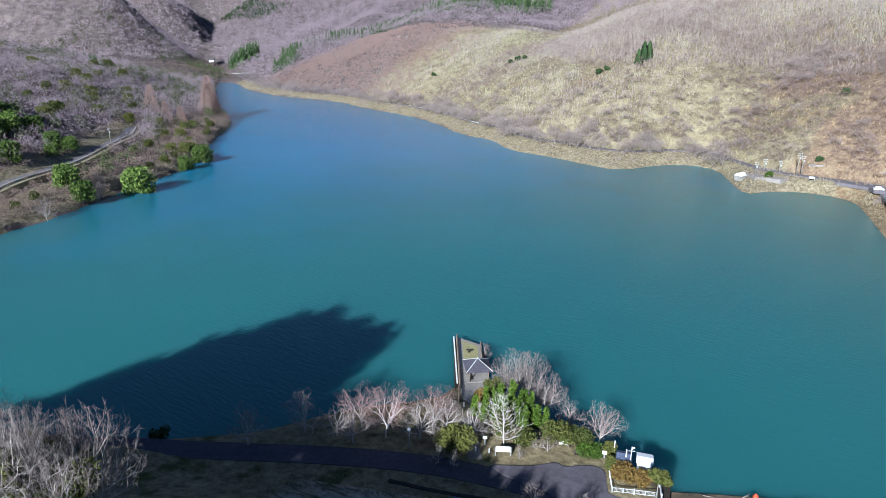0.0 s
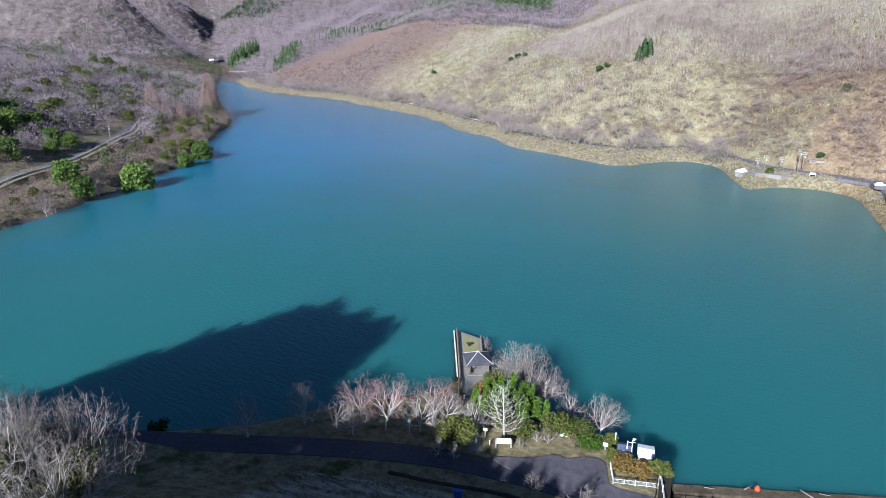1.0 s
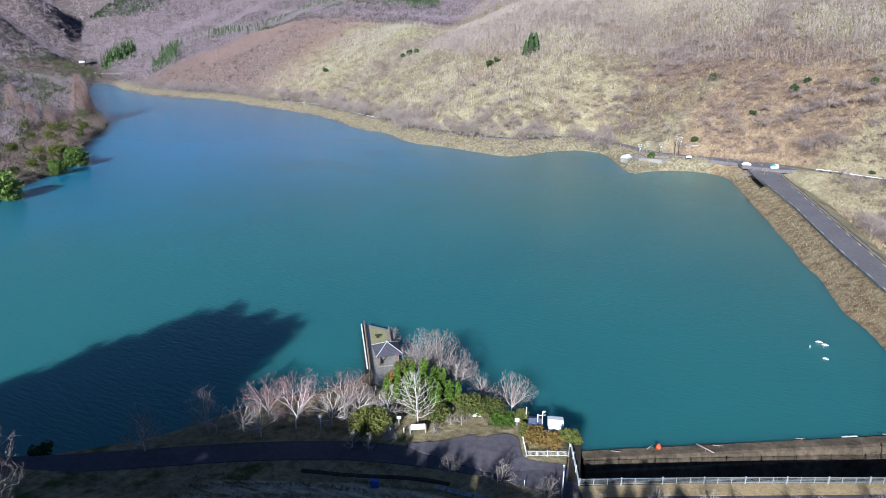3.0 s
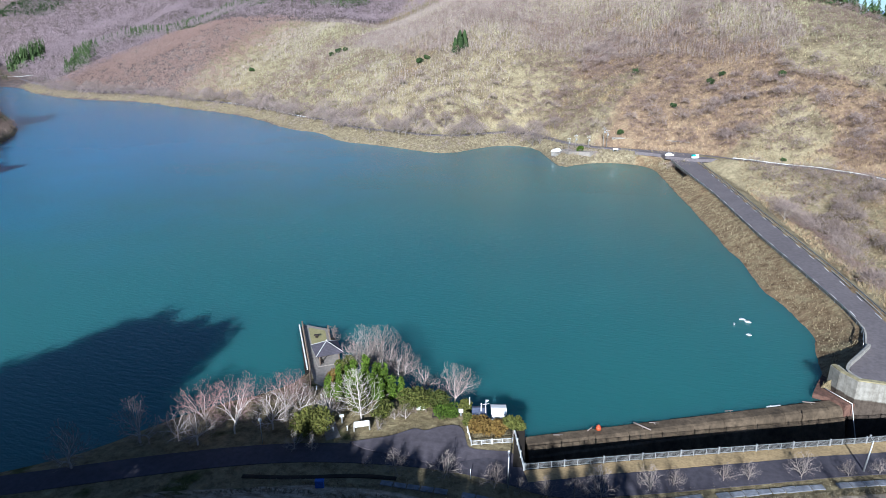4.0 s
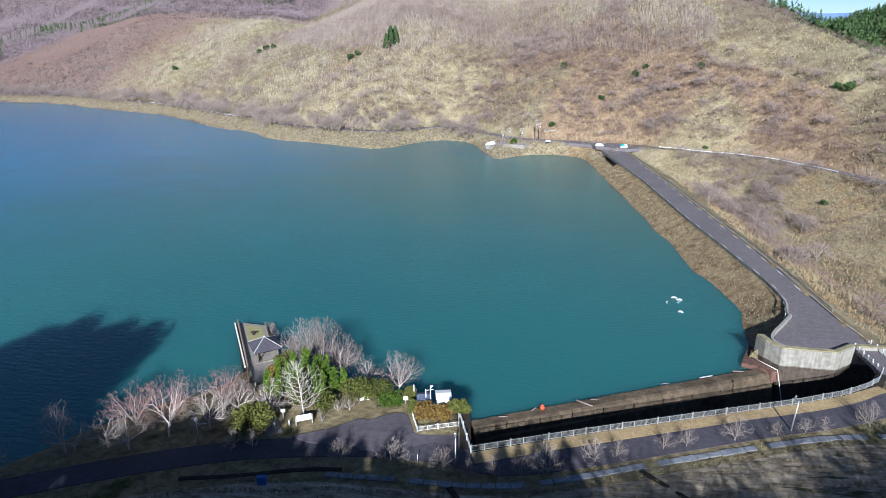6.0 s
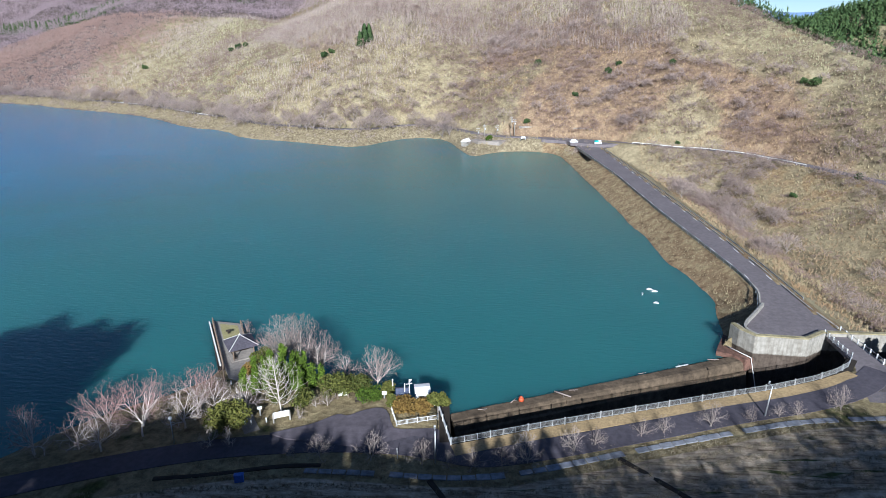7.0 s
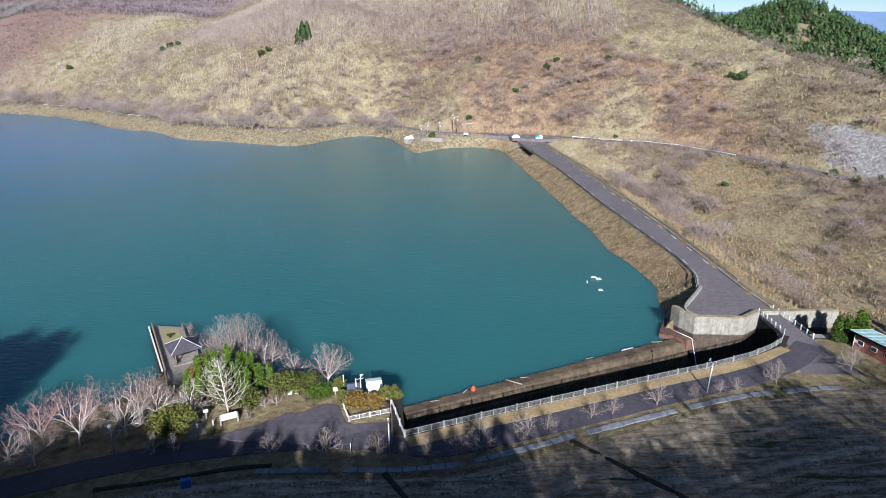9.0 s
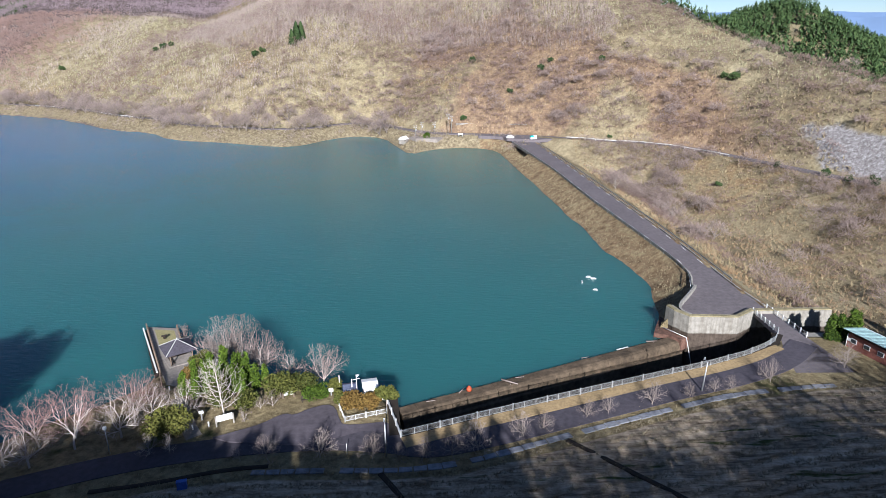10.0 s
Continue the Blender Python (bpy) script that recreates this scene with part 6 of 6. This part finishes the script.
# ---- lodge beyond the bridge ----
def lodge(at):
    u = thing("lodge", "low lodge with a faded teal metal roof and red walls", "building", at)
    teal = plain("teal_metal_roof", (0.30, 0.44, 0.44), 0.3, 1.2, 0.5)
    brick = plain("red_wall", (0.33, 0.13, 0.10), 0.25, 2.0, 0.85)
    L, W_, h = 10.5, 5.0, 2.6
    wl = part("wall", box("wall", L - 1, W_ - 1, h, brick, 0.02), u)
    for k in range(3):
        wd_ = part("window", box("window", 1.2, 0.08, 0.9, M["white_paint"], 0.01), wl, "white framed window", pose(-L * 0.32 + k * 2.6, -W_ / 2 + 0.46, 1.1))
        part("pane", box("pane", 1.0, 0.04, 0.7, plain("dark_glass", (0.04, 0.05, 0.06), 0.1, 2, 0.1, spec=0.6), 0), wd_, at=pose(0, -0.04, 0.1))
    bm = bmesh.new()
    for k in range(18):
        x0 = -L / 2 + L * k / 18
        box_bm(bm, L / 18 - 0.02, W_ + 0.6, 0.07, Matrix.Translation((x0 + L / 36, 0, 0)))
        box_bm(bm, 0.06, W_ + 0.6, 0.07, Matrix.Translation((x0, 0, 0.06)))
    part("roof", done(bm, "roof", teal), u, at=pose(0, 0, h + 0.35, -9, 0, 0))
    part("fascia", box("fascia", L, 0.1, 0.25, M["white_paint"], 0.01), u, at=pose(0, W_ / 2 + 0.25, h - 0.2))
    part("downpipe", tube("downpipe", 0.06, 0.06, h, M["white_paint"], 6), u, at=pose(-L / 2 + 0.6, -W_ / 2 + 0.42, 0))
    part("sign_panel", box("sign_panel", 0.8, 0.06, 0.6, M["white_paint"], 0.01), wl, "white notice panel", pose(-L / 2 + 0.9, -W_ / 2 + 0.45, 1.2))
    return u


lodge(on_ground(77.6, 99.2, -72))
column_tree(111, "bright green evergreen beside the lodge", (73.4, 105.6), [(-0.7, 0.2, 5.4, 1.1), (0.7, -0.2, 6.0, 1.1), (0, 0.9, 5.2, 1.0)], M["leaf_bright"], 3000, "lodge evergreens")
column_tree(112, "bright green evergreen against the chute wall", (77.4, 106.2), [(-0.7, 0, 6.4, 1.1), (0.7, 0.2, 5.8, 1.0)], M["leaf_bright"], 2400, "lodge evergreens")

# ---- far end of the dam ----
def car(label, at, body, cab_front, l, w, h):
    c = thing("car", label, "car", at, "parked cars")
    bm = bmesh.new()
    box_bm(bm, l, w, h * 0.5, Matrix.Translation((0, 0, 0.28)), 0.08)
    b = part("body", done(bm, "body", body), c)
    bm = bmesh.new()
    box_bm(bm, l * (0.42 if cab_front else 0.6), w * 0.9, h * 0.5, Matrix.Translation((l * (0.24 if cab_front else -0.05), 0, 0.28 + h * 0.48)), 0.12)
    part("cab", done(bm, "cab", M["white_paint"] if cab_front else body), c)
    part("windscreen", box("windscreen", 0.04, w * 0.8, h * 0.32, plain("dark_glass", (0.03, 0.035, 0.04), 0.1, 2, 0.1, spec=0.6), 0.01), c, at=pose(l * (0.46 if cab_front else 0.26), 0, 0.3 + h * 0.55))
    ty = plain("rubber", (0.02, 0.02, 0.02), 0.2, 3, 0.9)
    for sx in (-1, 1):
        for sy in (-1, 1):
            wh = part("wheel", tube("wheel", 0.3, 0.3, 0.2, ty, 12), c, at=pose(sx * l * 0.32, sy * w * 0.46 - 0.1 * sy, 0.3, 90 * (-sy), 0, 0))
            part("rim", tube("rim", 0.17, 0.15, 0.03, M["galv"], 10), wh, at=pose(0, 0, 0.2))
    if cab_front:
        part("bed_cover", box("bed_cover", l * 0.55, w * 0.95, h * 0.42, plain("teal_canvas", (0.03, 0.42, 0.40), 0.15, 2, 0.7), 0.06), c, "teal canvas cover", pose(-l * 0.2, 0, 0.28 + h * 0.48))
    return c


car("small truck with a teal canvas load cover", pose(48.4, 333, 6.1, 0, 0, 20), M["white_paint"], True, 3.6, 1.6, 1.9)
car("white car parked at the road junction", pose(36.5, 337.5, 6.0, 0, 0, 8), M["white_paint"], False, 4.2, 1.7, 1.5)
junction = tagged(new("pavement", slab("junction", [(34.6, 336), (50.5, 330.5), (62, 334), (58, 341), (38, 348), (20, 350.5), (20, 345.8), (33, 341)], 6.32, 1.6, M["asphalt_old"])), "grey asphalt road junction at the end of the dam", "pavement", kind="structure")
rh = thing("intake_house", "small white-roofed intake house on the shore", "building", pose(-21.5, 349, 1.6, 0, 0, 60) @ Matrix.Scale(0.8, 4))
rw = part("wall", box("wall", 5.5, 4.5, 3.4, M["concrete"], 0.05), rh)
part("door", box("door", 1.0, 0.08, 2.0, M["galv"], 0.01), rw, at=pose(-2.0, -2.28, 0))
bm = bmesh.new()
for q in ((-3.2, 3.2),):
    vs = [bm.verts.new(c) for c in ((-3.2, -2.7, 3.2), (3.2, -2.7, 3.2), (3.2, 0, 5.2), (-3.2, 0, 5.2), (3.2, 2.7, 3.2), (-3.2, 2.7, 3.2))]
    for f_ in ((0, 1, 2, 3), (3, 2, 4, 5), (0, 3, 5), (1, 4, 2), (0, 5, 4, 1)):
        bm.faces.new([vs[i] for i in f_])
bmesh.ops.recalc_face_normals(bm, faces=bm.faces)
part("roof", done(bm, "roof", M["white_paint"]), rh, "bright white metal roof")
crown_thing(121, "shrub", "round green shrub beside the intake house", (-8.7, 348), 3.8, 4.4, 800, 0.35, M["leaf_bright"], 0.2)
plat = tagged(new("pavement", slab("intake_yard", [(-19, 352), (-14.5, 345), (-3, 344.5), (1, 350), (-6, 356)], 5.0, 3, M["stone"])), "grey retaining yard beside the intake house", "pavement", kind="structure")


def utility_pole(at, h, label="tall concrete utility pole with cross-arms"):
    u = thing("utility_pole", label, "utility pole", at, "utility poles")
    part("pole", tube("pole", 0.2, 0.12, h, M["concrete"], 8), u)
    for k in range(2):
        arm = part("crossarm", box("crossarm", 2.0, 0.12, 0.12, M["galv"], 0.01), u, at=pose(0, 0, h - 0.6 - 0.9 * k, 0, 0, 15))
        for sx in (-0.8, 0.0, 0.8):
            part("insulator", tube("insulator", 0.07, 0.04, 0.25, M["white_paint"], 6), arm, at=pose(sx, 0, 0.1))
    part("transformer", tube("transformer", 0.35, 0.35, 1.0, M["galv"], 10), u, at=pose(0.45, 0, h - 3.2))
    return u


for ux, uy, uh in ((3.3, 353.5, 11.5), (5.2, 355.5, 10.0), (-15.0, 350.5, 7.5), (-11.5, 355, 7), (-4.5, 353, 7), (-338, 216, 8)):
    utility_pole(on_ground(ux, uy), uh)
tagged(wall_along("wall_retaining", curved([(8, 361.5), (30, 360), (48, 354)], 2), 0.8, 4, 11, M["concrete"], 1), "weathered pale concrete retaining wall above the road", "wall", kind="structure")
bd = board("sign", "white road sign at the junction", pose(10, 346.5, 6.0, 0, 0, 8), 2.2, 1.0, 0.6, M["white_paint"], M["galv"])

# ---- hillside and shoreline trees ----
shore_tree = bare_tree(131, 6.5, "bare_tree", "pale leafless cherry tree with a hazy twig crown above the shore", "shore road cherry trees", M["bark_dark"], M["twig_pale"], 1.35, 5, 3, 56, 0.17, 0.12, least=0.035, fine=2, twigs=100)
part("crown", fuzzy_mesh("crown", 131, np.zeros(1), np.zeros(1), np.zeros(1), np.array([6.3]), 560, 0.042, M["haze"], 0.55, 0.5), shore_tree)
rs = random.Random(4)
spots = []
tl = spaced(toe[(toe[:, 0] > -640) & (toe[:, 0] < -24)], 6.0)
off = offset_line(tl, 1.0) - tl
for k in range(len(tl)):
    for o in (-4.2 - rs.uniform(0, 4), 4.5 + rs.uniform(0, 3)):
        if rs.random() < (0.85 if o < 0 else 0.45):
            q = tl[k] + off[k] * o
            spots.append((q[0] + rs.uniform(-2, 2), q[1] + rs.uniform(-2, 2), rs.uniform(0.9, 1.55)))
plant(shore_tree, spots, 9)
hx, hy, hz = scatter(31, (-260, 250, 210, 560), 2000, lambda x, y, z, d, dt, u: (dt > 8) & (wave(x, y, 45) > 0.56) & ~((x > 160) & (dt < 20)))
stuff("hillside_trees", fuzzy_mesh("hillside_trees", 10, hx[:1100], hy[:1100], hz[:1100], tall(10, len(hx[:1100]), 4, 9), 80, 0.085, M["brush"], 0.42, 0.55), "grey-brown leafless trees on the hillside", "trees")
dx_, dy_, dz_ = scatter(32, (72, 170, 150, 335), 1300, lambda x, y, z, d, dt, u: (dt < -5) & (x > knots(y, CREST_R) + 10) & (wave(x, y, 30) > 0.5))
stuff("valley_trees", fuzzy_mesh("valley_trees", 11, dx_, dy_, dz_, tall(11, len(dx_), 4, 9), 150, 0.055, M["haze"], 0.5, 0.5), "leafless grey-brown trees in the valley below the dam", "trees")
x, y, z = scatter(48, (-250, 250, 205, 560), 5200, lambda x, y, z, d, dt, u: (dt > 6) & (dt < 210) & no_scree(x, dt) & (u < 0.12 + 0.5 * smooth(0.5, 0.7, wave(x + 17, y, 26)) * smooth(-120, 60, x)))
stuff("thicket", fuzzy_mesh("thicket", 48, x, y, z, tall(48, len(x), 2, 5.5), 46, 0.09, M["brush_dark"], 0.5, 0.45), "dark brown leafless thickets on the hillside", "brush")
x, y, z = scatter(49, (70, 180, 135, 335), 4200, lambda x, y, z, d, dt, u: (dt < -4) & (x > knots(y, CREST_R) + 17) & (u < 0.08 + 0.6 * smooth(0.45, 0.65, wave(x, y + 31, 18))))
stuff("thicket", fuzzy_mesh("valley_thicket", 49, x, y, z, tall(49, len(x), 1.5, 4.0), 60, 0.05, M["brush_pink"], 0.5, 0.45), "brown leafless thickets below the dam", "brush")
rv = random.Random(12)
for _ in range(900):
    qx, qy = rv.uniform(70, 175), rv.uniform(150, 420)
    zz_, dd_, tt_, _c = land(np.array([[qx, qy]]))
    spot_ok = (tt_[0] < -8 and qx > knots(qy, CREST_R) + 14 and qy < 300) or (12 < tt_[0] < 90 and qx < 140)
    if spot_ok and wave(np.array([qx]), np.array([qy + 31.0]), 24)[0] > 0.58:
        copy_thing(shore_tree, on_ground(qx, qy, rv.uniform(0, 360), rv.uniform(0.7, 1.25)))
        if rv.random() < 0.03:
            break
x, y, z = scatter(33, (68, 190, 122, 340), 14000, lambda x, y, z, d, dt, u: (dt < -3) & (x > knots(y, CREST_R) + 5))
for k, (nm, mt, lb) in enumerate((("dry_grass", M["hill_grass"], "tall dry grass below the dam"), ("dead_weeds", M["grass_russet"], "russet dead weeds below the dam"))):
    on = (np.random.default_rng(62).random(len(x)) < 0.25 + 0.6 * wave(x, y, 22)) == bool(k)
    tagged(new("dry_grass", brush_mesh(nm, 34 + 20 * k, x[on], y[on], z[on], np.random.default_rng(35).uniform(0.6, 1.8, on.sum()), 10, 0.06, mt, 0.5)), lb, "grass", kind="stuff")
x, y, z = scatter(36, (28, 66, 118, 340), 12000, lambda x, y, z, d, dt, u: (d > 0.5) & (x < knots(y, CREST_L) - 1.2) & (y > 119))
tagged(new("dry_grass", brush_mesh("dry_grass", 37, x, y, z, np.random.default_rng(38).uniform(0.3, 0.9, len(x)), 7, 0.035, M["hill_grass"], 0.6)), "dead brown weeds on the dam face", "grass", kind="stuff")
x, y, z = scatter(39, (-330, 330, 205, 720), 120000, lambda x, y, z, d, dt, u: (dt > 4) & ~((x > 160) & (dt < 20)) & (u > wave(x, y, 38) * 0.7))
crest_ = (z > 62 - 30 * smooth(90, 170, x) + 16 * wave(x, y, 45)) | (x < -90 - 120 * wave(x, y, 80))
zz_, dd_, tt_, _c = land(np.c_[x, y])
rus_ = (russet_at(x, y, zz_, tt_) > np.random.default_rng(50).uniform(0.15, 0.85, len(x)))
for on, nm, mt, lb in ((~crest_ & ~rus_, "hill_grass", M["hill_grass"], "tall dry straw grass on the hillside"), (rus_, "russet_grass", M["grass_russet"], "russet dead undergrowth on the hillside"), (crest_ & ~rus_, "crest_grass", M["grass_crest"], "pale yellow-green grass along the crest of the hill")):
    tagged(new("dry_grass", brush_mesh(nm, 40, x[on], y[on], z[on], np.random.default_rng(41).uniform(0.8, 2.4, on.sum()), 7, 0.13, mt, 0.5)), lb, "grass", kind="stuff")
x, y, z = scatter(42, (-60, 75, 50, 92), 80000, lambda x, y, z, d, dt, u: (y < knots(x, FOOT) - 1.2) & (z < 16) & (((knots(x, FOOT) - y) * 0.42 + 0.9 * wave(x, y, 11)) % 1 < 0.25 + 0.35 * u))
tagged(new("dry_grass", brush_mesh("slope_grass", 43, x, y, z, np.random.default_rng(44).uniform(0.2, 0.6, len(x)), 7, 0.025, M["straw_pale"], 0.7)), "matted dry grass on the near slope", "grass", kind="stuff")

x, y, z = scatter(45, (-60, 70, 66, 104), 9000, lambda x, y, z, d, dt, u: (d > 1) & (z > 2.5) & (z < 6) & (np.abs(y - knots(x, FOOT)) < 2.6))
tagged(new("dry_grass", brush_mesh("verge_grass", 46, x, y, z, np.random.default_rng(47).uniform(0.1, 0.3, len(x)), 8, 0.018, M["reed"], 0.7)), "short dry grass on the lane verges", "grass", kind="stuff")
# evergreens standing singly on the far hill
pine = thing("pine_tree", "dark green pine among leafless hillside trees", "tree", group="hillside pines")
part("trunk", tube("trunk", 0.25, 0.08, 9.5, M["bark_dark"], 7), pine)
part("crown", conifer_mesh("crown", 151, np.zeros(1), np.zeros(1), np.zeros(1), np.array([11.0]), 420, np.array([2.6]), M["leaf_pine"], 0.55), pine)
plant(pine, [(-103, 470, 1.2), (-105, 464, 0.8), (-101, 474, 0.9)], 12)
west_ever = leafy(152, "evergreen_tree", "broad green evergreen tree on the western bank", "tree", lumps_of(random.Random(152), 30, 9.5, 11.5, 0.3), 2800, 0.5, M["leaf_west"], (0.3, 5), None, "western evergreens")
west_spots = [(-272, 151, 1.2), (-259, 149, 0.85), (-260, 176, 1.25), (-293, 241, 1.0), (-284, 222, 0.75)]
rw_ = random.Random(8)
west_spots += [(rw_.uniform(-388, -342), rw_.uniform(144, 186), rw_.uniform(0.6, 1.25)) for _ in range(24)] + [(-318, 172, 0.6), (-322, 184, 0.7), (-326, 178, 0.8), (-312, 150, 0.9), (-318, 144, 1.0)]
plant(west_ever, west_spots, 13)
west_dark = leafy(153, "evergreen_tree", "olive evergreen tree among the western woods", "tree", lumps_of(random.Random(153), 20, 7.5, 11, 0.5), 2200, 0.45, M["leaf_olive"], (0.3, 5), None, "western evergreens")
plant(west_dark, [(-302, 236, 1.0), (-306, 244, 0.9), (-308, 232, 0.8), (-290, 214, 0.7), (-284, 200, 0.6), (-312, 246, 0.7), (-298, 226, 0.6), (-380, 280, 0.9), (-372, 300, 0.9), (-440, 300, 1.1), (-470, 320, 1.1), (-410, 240, 1.0), (-430, 225, 1.0), (-263, 132, 0.6), (-258, 122, 0.5), (-330, 262, 0.6), (-350, 292, 0.7), (-362, 304, 0.6), (-392, 330, 0.6), (-400, 250, 1.1), (-385, 262, 1.0), (-500, 300, 1.2), (-520, 330, 1.2), (-540, 290, 1.3), (-455, 250, 1.1), (-315, 214, 0.7), (-322, 228, 0.8), (-345, 268, 0.9), (-352, 262, 0.8), (-368, 290, 0.9), (-375, 318, 0.8), (-432, 268, 1.2), (-446, 276, 1.3), (-462, 268, 1.2), (-420, 288, 1.0), (-480, 296, 1.3), (-560, 380, 1.3), (-575, 390, 1.2), (-590, 372, 1.3), (-610, 400, 1.3), (-370, 200, 1.2), (-384, 212, 1.3), (-396, 222, 1.2)], 14)


def larch(seed, label, h):
    u = thing("larch_tree", label, "tree", group="larch trees")
    part("trunk", tube("trunk", 0.3, 0.06, h, M["bark_dark"], 7), u)
    rg = np.random.default_rng(seed)
    n = 2600
    t = 0.08 + 0.9 * rg.random(n) ** 1.4
    a, r = rg.uniform(0, 6.283, n), h * 0.3 * (1.02 - t) ** 0.8 * rg.uniform(0.25, 1.0, n) ** 0.5
    p = np.stack([np.cos(a) * r, np.sin(a) * r, h * t], 1)
    way = np.stack([np.cos(a), np.sin(a), rg.uniform(0.2, 1.4, n)], 1) + rg.normal(0, 0.4, (n, 3))
    way /= np.linalg.norm(way, axis=1)[:, None]
    side = np.cross(way, rg.normal(size=(n, 3)))
    side *= 0.09 / np.linalg.norm(side, axis=1)[:, None]
    v = np.stack([p - side, p + side, p + way * rg.uniform(0.8, 2.2, n)[:, None]], 1).reshape(-1, 3)
    part("crown", quads_mesh("crown", v, np.arange(3 * n).reshape(-1, 3), M["brush_red"]), u)
    return u


plant(larch(161, "leafless russet larch with a cone-shaped crown", 20.0), [(-418, 302, 1.15), (-398, 300, 0.7), (-386, 303, 0.7), (-392, 308, 0.6), (-452, 384, 1.35), (-444, 378, 1.2), (-436, 370, 1.1), (-426, 360, 0.9), (-430, 372, 0.8)], 15)
westroad = tagged(ribbon("road", WEST_ROAD, 6.0, M["asphalt_old"], lift=0.7, thick=2.5, step=5), "grey road along the western bank", "road", kind="structure")
tagged(ribbon("kerb", WEST_ROAD, (-3.9, -3.1), M["concrete"], lift=1.3, thick=3.4, step=5), "pale concrete parapet along the western road", "parapet", kind="structure")
tagged(ribbon("bank", WEST_ROAD, (-6.5, -3.9), M["lichen"], lift=0.4, thick=2.0, step=5), "pale straw verge beside the western road", "verge", kind="structure")
guard_rail("white parapet rail of the far road at the lake head", [(-962, 815), (-905, 795), (-845, 772), (-778, 744)], None, M["white_paint"], 12, 2.0, lift=0.5)
copy_thing(pale, on_ground(-260, 157, 30, 0.85)), copy_thing(pale, on_ground(-249, 128, 140, 0.9))
low_ever = leafy(154, "shrub", "dark green leafy shrub beside the hill road", "shrub", lumps_of(random.Random(154), 12, 3.6, 3.4, 0.2), 900, 0.3, M["leaf_pine"], (0.1, 1.2), None, "hillside shrubs")
plant(low_ever, [(150, 240, 1.1), (158, 224, 1.2), (154, 232, 0.8), (140, 258, 0.8), (118, 262, 0.8), (12, 363, 1.1), (88, 330, 0.7), (93, 378, 1.1), (150, 330, 1.5), (146, 334, 1.2), (40, 378, 1.0), (-133, 466, 1.5), (-128, 468, 1.3), (-240, 567, 1.6), (-246, 564, 1.3), (-234, 569, 1.4), (-338, 578, 1.5), (60, 392, 1.2), (66, 396, 1.0), (20, 420, 1.2)], 16)
for seed, cx, cy, n, rx, ry, hh in ((171, -915, 872, 80, 32, 16, 36), (181, -1475, 1460, 420, 90, 60, 10), (173, -640, 950, 260, 160, 60, 16), (174, -425, 925, 220, 70, 45, 21), (175, -1700, 1700, 500, 300, 120, 18), (178, -1180, 770, 90, 30, 60, 14), (179, -1750, 1190, 160, 160, 30, 16), (180, -640, 440, 60, 50, 60, 11)):
    gr = np.random.default_rng(seed)
    x, y = cx + gr.uniform(-rx, rx, n), cy + gr.uniform(-ry, ry, n)
    tagged(new("conifer_woods", conifer_mesh("conifer_woods", seed, x, y, ground_z(x, y), gr.uniform(0.7, 1.0, n) * hh, 30, gr.uniform(2.2, 3.4, n), M["leaf_pine"])), "dark green cedar grove among leafless woods", "woods", kind="stuff")


gr = np.random.default_rng(172)
tg = gr.random(130)
x, y = -652 - 110 * tg + gr.uniform(-14, 14, 130), 688 + 150 * tg + gr.uniform(-14, 14, 130)
tagged(new("conifer_woods", conifer_mesh("slope_cedars", 172, x, y, ground_z(x, y), gr.uniform(9, 17, 130), 30, gr.uniform(2.5, 4.0, 130), M["leaf_pine"])), "dark green cedar belt running up the slope", "woods", kind="stuff")


def house(at, label, w, d):
    u = thing("house", label, "house", at, "valley houses")
    part("wall", box("wall", w, d, 5.0, M["white_paint"], 0.02), u)
    bm = bmesh.new()
    a, b = w / 2 + 0.6, d / 2 + 0.6
    vs = [bm.verts.new(c) for c in ((-a, -b, 4.9), (a, -b, 4.9), (a, 0, 7.6), (-a, 0, 7.6), (a, b, 4.9), (-a, b, 4.9))]
    for f_ in ((0, 1, 2, 3), (3, 2, 4, 5), (0, 3, 5), (1, 4, 2), (0, 5, 4, 1)):
        bm.faces.new([vs[i] for i in f_])
    bmesh.ops.recalc_face_normals(bm, faces=bm.faces)
    part("roof", done(bm, "roof", M["shingle"]), u)
    for k in (-1, 1):
        part("window", box("window", 1.6, 0.1, 1.2, M["galv"], 0.01), u, at=pose(k * w * 0.25, -d / 2 - 0.03, 1.6))
    return u


for hx_, hy_, ha in ((-1660, 1330, 20), (-1640, 1345, 50), (-1675, 1350, 10), (-1610, 1310, 35), (-1690, 1372, 70), (-1220, 1060, 30)):
    house(on_ground(hx_, hy_, ha), "white-walled house with a grey tiled roof", 11, 8)
